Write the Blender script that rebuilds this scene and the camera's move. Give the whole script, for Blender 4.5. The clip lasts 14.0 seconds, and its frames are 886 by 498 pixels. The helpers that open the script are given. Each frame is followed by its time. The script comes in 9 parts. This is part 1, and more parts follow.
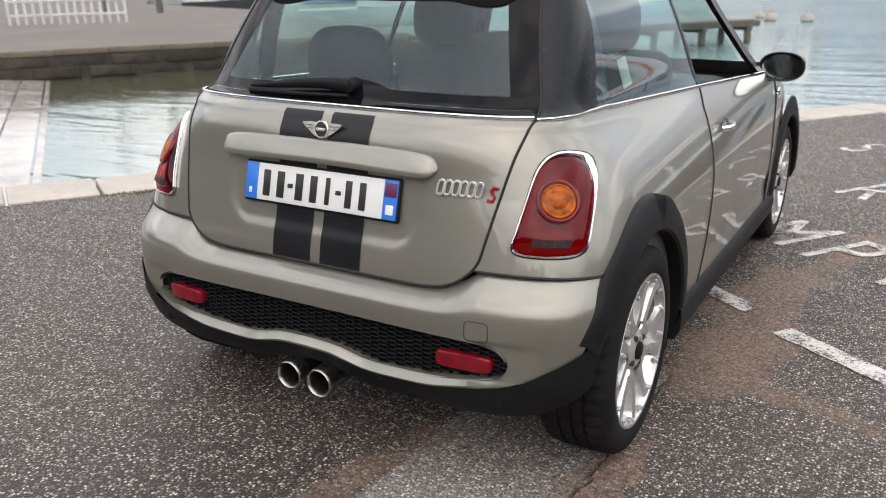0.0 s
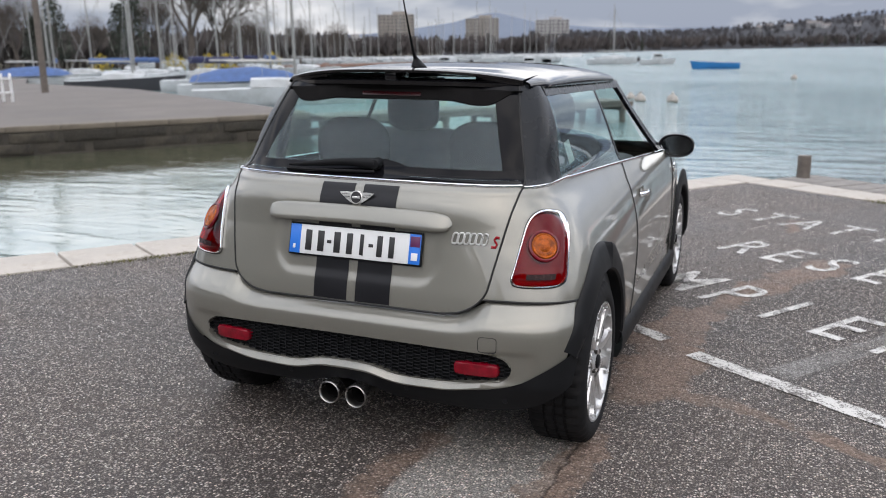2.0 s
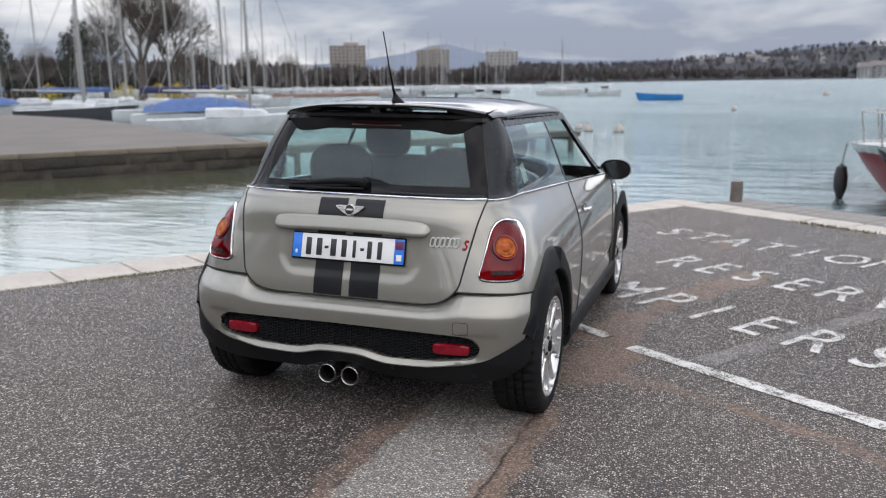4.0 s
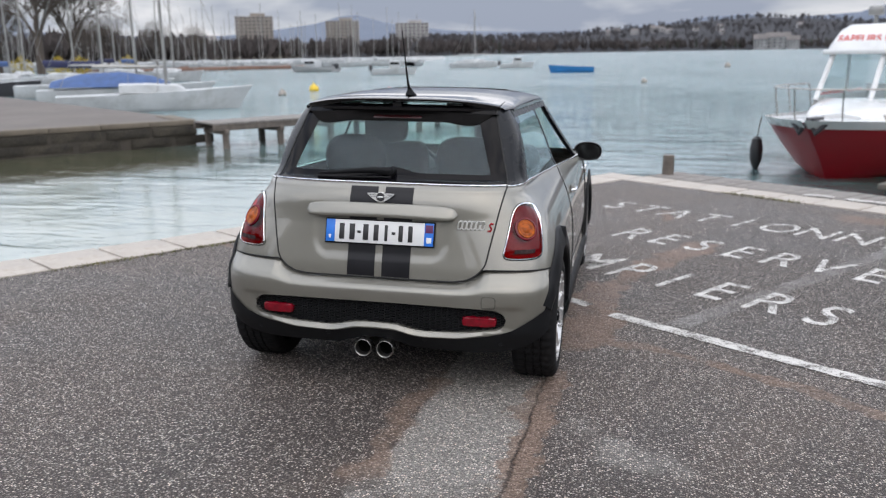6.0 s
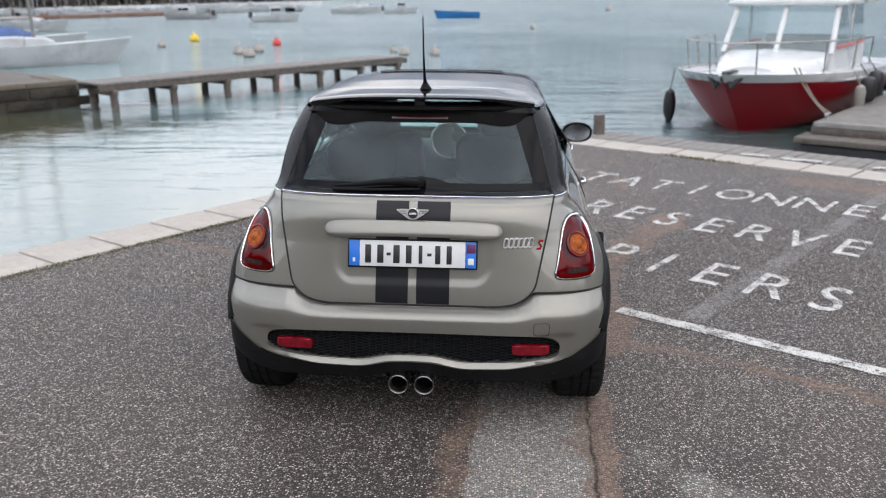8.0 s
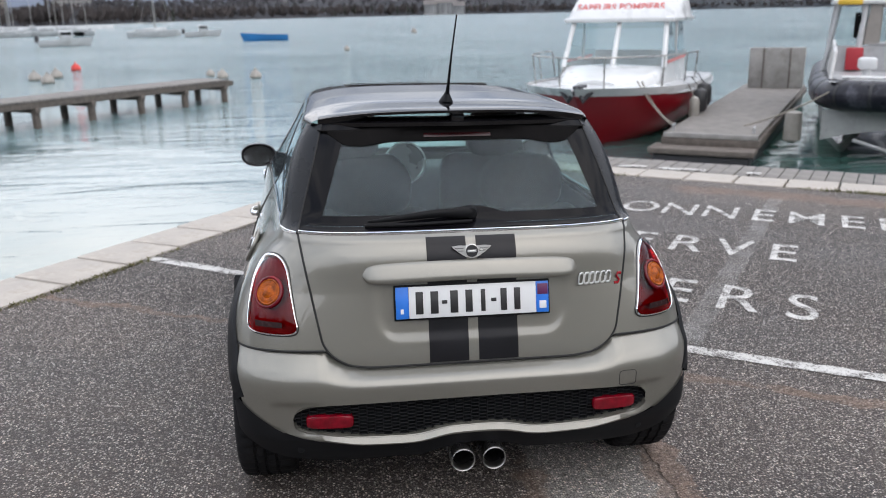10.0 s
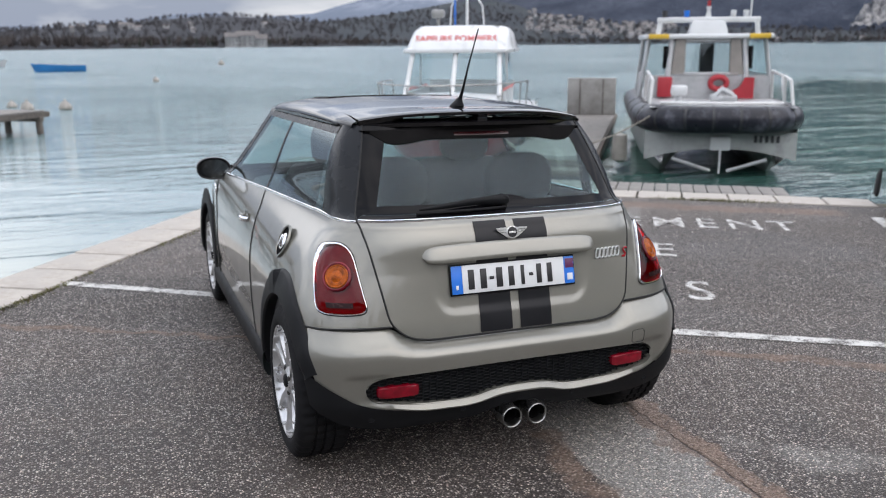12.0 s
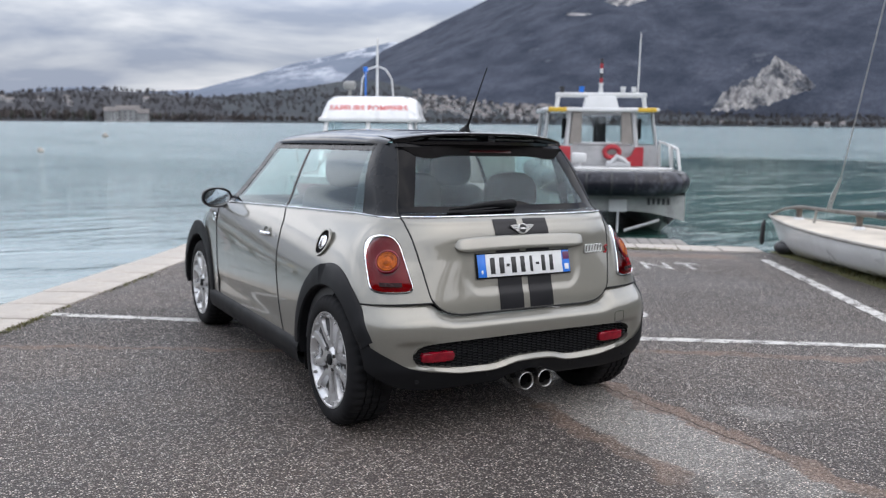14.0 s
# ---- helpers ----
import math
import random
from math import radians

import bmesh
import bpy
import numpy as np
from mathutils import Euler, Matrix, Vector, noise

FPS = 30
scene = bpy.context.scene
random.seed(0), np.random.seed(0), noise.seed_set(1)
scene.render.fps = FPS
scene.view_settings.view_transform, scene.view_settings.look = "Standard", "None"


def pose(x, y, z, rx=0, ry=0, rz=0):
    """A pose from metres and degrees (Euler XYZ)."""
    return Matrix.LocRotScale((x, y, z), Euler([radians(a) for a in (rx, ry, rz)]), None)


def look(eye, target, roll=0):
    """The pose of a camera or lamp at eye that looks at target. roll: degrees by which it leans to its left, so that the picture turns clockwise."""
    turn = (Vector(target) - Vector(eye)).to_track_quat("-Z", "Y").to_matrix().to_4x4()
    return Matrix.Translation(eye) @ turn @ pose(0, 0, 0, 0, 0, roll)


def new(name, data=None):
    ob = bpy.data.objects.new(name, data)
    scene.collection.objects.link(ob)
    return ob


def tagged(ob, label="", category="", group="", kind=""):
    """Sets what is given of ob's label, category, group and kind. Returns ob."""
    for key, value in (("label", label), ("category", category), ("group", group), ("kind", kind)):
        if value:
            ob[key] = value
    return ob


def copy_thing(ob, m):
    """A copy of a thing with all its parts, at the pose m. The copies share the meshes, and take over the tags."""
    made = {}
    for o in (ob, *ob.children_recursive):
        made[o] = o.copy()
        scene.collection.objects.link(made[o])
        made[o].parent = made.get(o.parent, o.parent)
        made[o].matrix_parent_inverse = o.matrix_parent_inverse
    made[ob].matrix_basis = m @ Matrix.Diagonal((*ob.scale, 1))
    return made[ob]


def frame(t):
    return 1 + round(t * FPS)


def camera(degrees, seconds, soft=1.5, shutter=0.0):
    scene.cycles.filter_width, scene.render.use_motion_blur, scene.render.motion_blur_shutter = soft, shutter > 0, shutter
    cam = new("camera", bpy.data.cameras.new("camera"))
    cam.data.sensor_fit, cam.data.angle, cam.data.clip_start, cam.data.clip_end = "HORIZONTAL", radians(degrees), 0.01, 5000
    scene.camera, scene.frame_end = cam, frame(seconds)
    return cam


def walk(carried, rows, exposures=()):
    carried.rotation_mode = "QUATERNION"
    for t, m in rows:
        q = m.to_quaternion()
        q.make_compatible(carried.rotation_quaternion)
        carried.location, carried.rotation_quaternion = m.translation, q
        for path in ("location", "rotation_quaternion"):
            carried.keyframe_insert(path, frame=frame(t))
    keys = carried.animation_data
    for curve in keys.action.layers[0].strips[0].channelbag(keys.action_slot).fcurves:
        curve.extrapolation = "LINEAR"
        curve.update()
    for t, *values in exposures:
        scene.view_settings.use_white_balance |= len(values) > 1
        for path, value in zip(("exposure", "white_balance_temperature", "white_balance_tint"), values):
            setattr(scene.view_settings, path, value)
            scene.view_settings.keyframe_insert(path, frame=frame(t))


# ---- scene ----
cam = camera(56.2, 14.0, soft=1.0)
# The car park falls gently towards the lake: things on it are built in its own plane and laid down by LOT.
LOT = Vector((-0.0189, -0.0227, 1.0)).rotation_difference(Vector((0, 0, 1))).to_matrix().to_4x4()
PATH = [
    (0, (1.398, -1.754, 1.31), (0.453, -0.101, 0.698), 0.2),
    (0.5, (1.381, -1.954, 1.34), (0.517, -0.24, 0.777), 0.3),
    (1, (1.397, -2.163, 1.371), (0.598, -0.405, 0.851), 0.4),
    (1.5, (1.375, -2.377, 1.375), (0.616, -0.589, 0.901), 0.5),
    (2, (1.359, -2.544, 1.392), (0.634, -0.732, 0.956), 0.6),
    (2.5, (1.408, -2.69, 1.396), (0.715, -0.857, 0.993), 0.7),
    (3, (1.486, -2.839, 1.405), (0.814, -0.993, 1.031), 0.6),
    (3.2, (1.508, -2.901, 1.411), (0.842, -1.05, 1.05), 0.6),
    (5.5, (1.269, -3.563, 1.412), (0.789, -1.663, 1.011), 1.1),
    (6, (1.101, -3.615, 1.516), (0.68, -1.707, 1.089), 0.6),
    (6.5, (0.843, -3.593, 1.585), (0.481, -1.682, 1.12), 0.1),
    (7, (0.686, -3.499, 1.632), (0.387, -1.588, 1.124), -0.1),
    (7.5, (0.536, -3.333, 1.665), (0.31, -1.418, 1.132), -0.2),
    (8, (0.374, -3.207, 1.709), (0.225, -1.29, 1.161), 0.2),
    (8.2, (0.274, -3.153, 1.711), (0.158, -1.233, 1.164), 0.4),
    (10.3, (-0.606, -2.552, 1.602), (-0.238, -0.649, 1.11), -0.2),
    (10.5, (-0.681, -2.547, 1.59), (-0.263, -0.654, 1.101), -0.1),
    (11, (-0.873, -2.659, 1.561), (-0.342, -0.791, 1.083), -0.2),
    (11.5, (-1.088, -2.718, 1.581), (-0.45, -0.878, 1.123), -0.1),
    (12, (-1.391, -2.741, 1.534), (-0.664, -0.927, 1.109), 0.1),
    (12.5, (-1.613, -2.827, 1.464), (-0.807, -1.038, 1.08), 0.3),
    (13, (-1.818, -3.006, 1.413), (-0.938, -1.242, 1.073), 0.4),
    (13.5, (-2.015, -3.074, 1.363), (-1.075, -1.333, 1.072), 0.6),
    (14, (-2.227, -3.139, 1.299), (-1.245, -1.414, 1.056), 0.8),
]
walk(cam, [(t, LOT @ look(eye, target, roll)) for t, eye, target, roll in PATH],
     exposures=((0.0, 0.20, 7220, 12.5), (1.2, 0.12, 6950, 12.5), (2.5, 0.02, 6720, 12.5), (8.0, 0.0, 6680, 12.5), (14.0, 0.03, 6600, 12.5)))
cam.data.dof.use_dof = True
cam.data.dof.focus_distance = 2.6
cam.data.dof.aperture_fstop = 3.8

# ---- light ----
world = bpy.data.worlds.new("overcast_sky")
scene.world = world
world.use_nodes = True
SUN_EL, SUN_AZ = 48.0, 150.0


def sky_nodes():
    nt = world.node_tree
    nt.nodes.clear()
    out = nt.nodes.new("ShaderNodeOutputWorld")
    bg = nt.nodes.new("ShaderNodeBackground")
    sky = nt.nodes.new("ShaderNodeTexSky")
    sky.sky_type = "NISHITA"
    sky.sun_disc = False
    sky.sun_elevation = radians(SUN_EL)
    sky.sun_rotation = radians(SUN_AZ)
    sky.air_density, sky.dust_density, sky.ozone_density = 1.0, 3.0, 1.0
    tc = nt.nodes.new("ShaderNodeTexCoord")
    mp = nt.nodes.new("ShaderNodeMapping")
    mp.inputs["Scale"].default_value = (1.0, 1.0, 4.2)
    mp.inputs["Location"].default_value = (2.3, 0.7, 0.0)
    nt.links.new(tc.outputs["Generated"], mp.inputs["Vector"])
    ns = nt.nodes.new("ShaderNodeTexNoise")
    ns.inputs["Scale"].default_value = 3.2
    ns.inputs["Detail"].default_value = 7.0
    ns.inputs["Roughness"].default_value = 0.52
    ns.inputs["Distortion"].default_value = 0.25
    nt.links.new(mp.outputs["Vector"], ns.inputs["Vector"])
    ramp = nt.nodes.new("ShaderNodeValToRGB")
    e = ramp.color_ramp.elements
    e[0].position, e[0].color = 0.38, (3.5, 4.1, 5.3, 1)
    e[1].position, e[1].color = 0.62, (10.2, 10.4, 10.8, 1)
    mid = e.new(0.5)
    mid.color = (6.5, 7.0, 7.7, 1)
    nt.links.new(ns.outputs["Fac"], ramp.inputs["Fac"])
    mix = nt.nodes.new("ShaderNodeMix")
    mix.data_type = "RGBA"
    mix.inputs[0].default_value = 0.88
    nt.links.new(sky.outputs["Color"], mix.inputs[6])
    nt.links.new(ramp.outputs["Color"], mix.inputs[7])
    # an overcast sky grows brighter towards the zenith
    sep = nt.nodes.new("ShaderNodeSeparateXYZ")
    nt.links.new(tc.outputs["Generated"], sep.inputs[0])
    rise = nt.nodes.new("ShaderNodeValToRGB")
    stops = rise.color_ramp.elements
    stops[0].position, stops[0].color = 0.0, (0.52, 0.52, 0.52, 1)
    stops[1].position, stops[1].color = 1.0, (1.35, 1.35, 1.35, 1)
    for where, level in ((0.06, 0.50), (0.12, 0.57), (0.18, 0.93), (0.25, 1.15), (0.45, 1.28)):
        stops.new(where).color = (level, level, level, 1)
    nt.links.new(sep.outputs["Z"], rise.inputs["Fac"])
    lift = nt.nodes.new("ShaderNodeMix")
    lift.data_type, lift.blend_type = "RGBA", "MULTIPLY"
    lift.inputs[0].default_value = 1.0
    nt.links.new(mix.outputs[2], lift.inputs[6])
    nt.links.new(rise.outputs["Color"], lift.inputs[7])
    nt.links.new(lift.outputs[2], bg.inputs["Color"])
    bg.inputs["Strength"].default_value = 0.20
    nt.links.new(bg.outputs[0], out.inputs[0])


sky_nodes()
sun_data = bpy.data.lights.new("sun", "SUN")
sun_data.energy = 0.6
sun_data.angle = radians(80)
sun_data.color = (1.0, 0.97, 0.93)
sun = new("sun", sun_data)
sun.matrix_basis = look((0, 0, 50), Vector((0, 0, 50)) - 10 * Vector((
    math.sin(radians(SUN_AZ)) * math.cos(radians(SUN_EL)),
    math.cos(radians(SUN_AZ)) * math.cos(radians(SUN_EL)), math.sin(radians(SUN_EL)))))
scene.view_settings.exposure = 0.0


# ---- materials ----
def material(name):
    m = bpy.data.materials.new(name)
    m.use_nodes = True
    nt = m.node_tree
    return m, nt, nt.nodes["Principled BSDF"]


def node(nt, kind, **inputs):
    n = nt.nodes.new(kind)
    for key, value in inputs.items():
        n.inputs[key.replace("_", " ")].default_value = value
    return n


def noise_of(nt, scale, detail=4.0, rough=0.55, vec=None, distort=0.0):
    n = node(nt, "ShaderNodeTexNoise", Scale=scale, Detail=detail, Roughness=rough, Distortion=distort)
    if vec is not None:
        nt.links.new(vec, n.inputs["Vector"])
    return n.outputs["Fac"]


def coords(nt, which="Object"):
    return nt.nodes.new("ShaderNodeTexCoord").outputs[which]


def remap(nt, value, a, b, c=0.0, d=1.0, smooth=False):
    n = nt.nodes.new("ShaderNodeMapRange")
    n.interpolation_type = "SMOOTHSTEP" if smooth else "LINEAR"
    nt.links.new(value, n.inputs["Value"])
    for key, v in zip(("From Min", "From Max", "To Min", "To Max"), (a, b, c, d)):
        n.inputs[key].default_value = v
    return n.outputs["Result"]


def calc(nt, op, a, b=None, c=None):
    n = nt.nodes.new("ShaderNodeMath")
    n.operation = op
    for i, v in enumerate((a, b, c)):
        if v is None:
            continue
        if isinstance(v, (int, float)):
            n.inputs[i].default_value = v
        else:
            nt.links.new(v, n.inputs[i])
    return n.outputs[0]


def blend(nt, fac, a, b, mode="MIX"):
    n = nt.nodes.new("ShaderNodeMix")
    n.data_type = "RGBA"
    n.blend_type = mode
    for i, v in ((0, fac), (6, a), (7, b)):
        if isinstance(v, (int, float)):
            n.inputs[i].default_value = v
        elif isinstance(v, tuple):
            n.inputs[i].default_value = (*v, 1.0)
        else:
            nt.links.new(v, n.inputs[i])
    return n.outputs[2]


def bump(nt, bsdf, height, strength=0.3, distance=0.01):
    n = node(nt, "ShaderNodeBump", Strength=strength, Distance=distance)
    nt.links.new(height, n.inputs["Height"])
    nt.links.new(n.outputs[0], bsdf.inputs["Normal"])


def surface(name, colour, rough=0.6, metal=0.0, vary=0.25, scale=6.0, grain=80.0, relief=0.1, depth=0.004,
            coat=0.0, dirt=None, dirt_amount=0.0, which="Object", specular=0.5):
    """A plain surface with variation at two scales, fine relief and, if wanted, dirt in patches."""
    m, nt, b = material(name)
    co = coords(nt, which)
    big, fine = noise_of(nt, scale, 5, 0.6, co), noise_of(nt, grain, 3, 0.6, co)
    dark = tuple(c * (1 - vary) for c in colour)
    light = tuple(min(1.0, c * (1 + vary * 0.6)) for c in colour)
    col = blend(nt, remap(nt, big, 0.3, 0.7), dark, light)
    col = blend(nt, remap(nt, fine, 0.35, 0.65, 0.0, vary * 0.7), col, dark)
    if dirt:
        col = blend(nt, remap(nt, noise_of(nt, scale * 1.7, 8, 0.7, co), 0.5, 0.72, 0.0, dirt_amount), col, dirt)
    nt.links.new(col, b.inputs["Base Color"])
    nt.links.new(remap(nt, big, 0.2, 0.8, max(0.02, rough - 0.08), min(1.0, rough + 0.1)), b.inputs["Roughness"])
    b.inputs["Metallic"].default_value = metal
    b.inputs["Specular IOR Level"].default_value = specular
    if coat:
        b.inputs["Coat Weight"].default_value = coat
        b.inputs["Coat Roughness"].default_value = 0.03
    if relief:
        bump(nt, b, fine, relief, depth)
    return m


def car_paint():
    m, nt, b = material("sparkling_silver_paint")
    co = coords(nt)
    flake = noise_of(nt, 900, 1, 0.5, co)
    dust_sheen = noise_of(nt, 5, 6, 0.65, co)
    col = blend(nt, remap(nt, flake, 0.35, 0.65), (0.180, 0.174, 0.149), (0.240, 0.233, 0.201))
    col = blend(nt, remap(nt, dust_sheen, 0.5, 0.8, 0.0, 0.15), col, (0.17, 0.156, 0.132))
    nt.links.new(col, b.inputs["Base Color"])
    b.inputs["Metallic"].default_value = 0.62
    nt.links.new(remap(nt, dust_sheen, 0.3, 0.7, 0.36, 0.42), b.inputs["Roughness"])
    b.inputs["Coat Weight"].default_value = 1.0
    b.inputs["Coat IOR"].default_value = 1.55
    nt.links.new(remap(nt, dust_sheen, 0.5, 0.8, 0.008, 0.05), b.inputs["Coat Roughness"])
    return m


def glass(name, tint, gloss=1.0, rough=0.0, least=0.03, film=0.0):
    """A pane: the light goes through tinted, and is mirrored the more the flatter it falls; film: a thin dusty veil
    that also paints in the faint sky reflection.
    """
    m, nt, b = material(name)
    nt.nodes.remove(b)
    out = nt.nodes["Material Output"]
    clear = node(nt, "ShaderNodeBsdfTransparent", Color=(*tint, 1))
    shine = node(nt, "ShaderNodeBsdfGlossy", Color=(gloss * 0.90, gloss, gloss * 1.05, 1), Roughness=rough)
    edge = node(nt, "ShaderNodeLayerWeight", Blend=0.5)
    mixer = nt.nodes.new("ShaderNodeMixShader")
    nt.links.new(calc(nt, "MULTIPLY_ADD", calc(nt, "POWER", edge.outputs["Facing"], 4.0), 0.82, least), mixer.inputs[0])
    nt.links.new(clear.outputs[0], mixer.inputs[1])
    nt.links.new(shine.outputs[0], mixer.inputs[2])
    last = mixer.outputs[0]
    if film:
        # bluish diffuse tone in place of most of the pane's faint sky reflection
        dust_sheen = node(nt, "ShaderNodeBsdfDiffuse", Color=(0.50, 0.60, 0.65, 1))
        veil = nt.nodes.new("ShaderNodeMixShader")
        nt.links.new(remap(nt, noise_of(nt, 5.0, 5, 0.6, coords(nt)), 0.3, 0.7, film * 0.6, film * 1.4), veil.inputs[0])
        nt.links.new(last, veil.inputs[1])
        nt.links.new(dust_sheen.outputs[0], veil.inputs[2])
        last = veil.outputs[0]
    nt.links.new(last, out.inputs[0])
    return m


def segment_mask(nt, co, a, b, width, soft):
    """1 near the stretch from a to b in the plane, 0 beyond width."""
    d = Vector((b[0] - a[0], b[1] - a[1], 0))
    length = d.length
    d.normalize()
    sub = nt.nodes.new("ShaderNodeVectorMath")
    sub.operation = "SUBTRACT"
    nt.links.new(co, sub.inputs[0])
    sub.inputs[1].default_value = (a[0], a[1], 0)
    outs = []
    for axis in ((d.x, d.y, 0), (-d.y, d.x, 0)):
        dot = nt.nodes.new("ShaderNodeVectorMath")
        dot.operation = "DOT_PRODUCT"
        nt.links.new(sub.outputs[0], dot.inputs[0])
        dot.inputs[1].default_value = axis
        outs.append(dot.outputs["Value"])
    side = remap(nt, calc(nt, "ABSOLUTE", outs[1]), width, width + soft, 1.0, 0.0, True)
    start = remap(nt, outs[0], -soft, soft, 0.0, 1.0, True)
    stop = remap(nt, outs[0], length - soft, length + soft, 1.0, 0.0, True)
    return calc(nt, "MULTIPLY", side, calc(nt, "MULTIPLY", start, stop))


def asphalt():
    m, nt, b = material("wet_worn_asphalt")
    co = coords(nt)
    warp = node(nt, "ShaderNodeTexNoise", Scale=2.3, Detail=6.0, Roughness=0.7)
    nt.links.new(co, warp.inputs["Vector"])
    shift = nt.nodes.new("ShaderNodeVectorMath")
    shift.operation = "MULTIPLY_ADD"
    nt.links.new(warp.outputs["Color"], shift.inputs[0])
    shift.inputs[1].default_value = (0.5, 0.5, 0)
    off = nt.nodes.new("ShaderNodeVectorMath")
    off.operation = "SUBTRACT"
    nt.links.new(co, off.inputs[0])
    off.inputs[1].default_value = (0.25, 0.25, 0)
    nt.links.new(off.outputs[0], shift.inputs[2])
    wco = shift.outputs[0]
    def stones(scale):
        v = node(nt, "ShaderNodeTexVoronoi", Scale=scale, Randomness=0.95)
        nt.links.new(co, v.inputs["Vector"])
        sp = nt.nodes.new("ShaderNodeSeparateColor")
        nt.links.new(v.outputs["Color"], sp.inputs[0])
        return v.outputs["Distance"], sp.outputs[0], sp.outputs[1]

    gap, chip, hue = stones(104.0)
    gap2, chip2, _ = stones(215.0)
    big = noise_of(nt, 0.55, 6, 0.6, co)
    mid = noise_of(nt, 3.5, 6, 0.65, co)
    fine = noise_of(nt, 260, 2, 0.6, co)
    core = remap(nt, gap, 0.30, 0.55, 1.0, 0.0)
    core2 = remap(nt, gap2, 0.30, 0.55, 1.0, 0.0)
    # binder, small grit, then the larger stones of every shade
    col = blend(nt, remap(nt, fine, 0.3, 0.7), (0.020, 0.0168, 0.0152), (0.090, 0.074, 0.067))
    col = blend(nt, calc(nt, "MULTIPLY", core2, 0.85), col, blend(nt, calc(nt, "POWER", chip2, 2.4), (0.046, 0.038, 0.0340), (0.72, 0.61, 0.53)))
    # older, damp and darker patches, and browner ones
    damp = remap(nt, big, 0.42, 0.60, 0.0, 0.55, True)
    col = blend(nt, damp, col, (0.020, 0.0170, 0.0155))
    brown = remap(nt, noise_of(nt, 0.9, 7, 0.65, co, 0.6), 0.52, 0.68, 0.0, 0.42, True)
    col = blend(nt, brown, col, (0.105, 0.078, 0.062))
    older = segment_mask(nt, wco, (-3.2, 4.25), (0.6, 1.95), 0.50, 0.16)
    older = calc(nt, "MAXIMUM", older, calc(nt, "MULTIPLY", segment_mask(nt, wco, (1.9, 3.9), (6.2, 0.9), 1.35, 0.7), remap(nt, mid, 0.35, 0.6, 0.55, 1.1)))
    col = blend(nt, calc(nt, "MULTIPLY", older, 0.55), col, (0.022, 0.019, 0.018))
    # small wander for straight-edged marks
    jog = nt.nodes.new("ShaderNodeVectorMath")
    jog.operation = "MULTIPLY_ADD"
    wander = node(nt, "ShaderNodeTexNoise", Scale=14.0, Detail=4.0, Roughness=0.7)
    nt.links.new(co, wander.inputs["Vector"])
    nt.links.new(wander.outputs["Color"], jog.inputs[0])
    jog.inputs[1].default_value = (0.055, 0.055, 0)
    centred = nt.nodes.new("ShaderNodeVectorMath")
    centred.operation = "SUBTRACT"
    nt.links.new(co, centred.inputs[0])
    centred.inputs[1].default_value = (0.0275, 0.0275, 0)
    nt.links.new(centred.outputs[0], jog.inputs[2])
    jco = jog.outputs[0]
    # the filled trench behind the car: paler, its chips laid bare, dark and rusty along its edges
    trench = segment_mask(nt, jco, (0.545, 0.95), (0.478, -0.75), 0.232, 0.022)
    worn = segment_mask(nt, wco, (0.46, -0.70), (0.38, -2.6), 0.22, 0.08)
    pale = calc(nt, "MAXIMUM", trench, calc(nt, "MULTIPLY", worn, remap(nt, mid, 0.40, 0.56, 0.25, 1.0)))
    pale2 = calc(nt, "MULTIPLY", segment_mask(nt, wco, (0.93, -0.22), (1.32, -0.52), 0.05, 0.10), remap(nt, mid, 0.38, 0.6, 0.0, 0.8))
    bare = calc(nt, "MULTIPLY", calc(nt, "MAXIMUM", pale, pale2), remap(nt, mid, 0.25, 0.55, 0.62, 1.0))
    col = blend(nt, calc(nt, "MULTIPLY", bare, 0.80), col, blend(nt, chip2, (0.20, 0.19, 0.175), (0.52, 0.50, 0.465)))
    col = blend(nt, calc(nt, "MULTIPLY", calc(nt, "MULTIPLY", bare, remap(nt, gap2, 0.45, 0.62, 0.0, 0.9)), remap(nt, fine, 0.35, 0.6)), col, (0.035, 0.031, 0.028))
    shown = calc(nt, "ADD", calc(nt, "MULTIPLY_ADD", bare, 0.20, chip), remap(nt, mid, 0.3, 0.7, -0.05, 0.05))
    tone = blend(nt, calc(nt, "POWER", remap(nt, shown, 0.05, 0.91), 2.1), (0.058, 0.048, 0.043), blend(nt, hue, (0.86, 0.73, 0.63), (0.95, 0.90, 0.84)))
    col = blend(nt, calc(nt, "MULTIPLY", core, remap(nt, noise_of(nt, 42, 3, 0.6, co), 0.36, 0.52, 0.25, 1.0)), col, tone)
    # rust-brown run-off streaks
    streaks = None
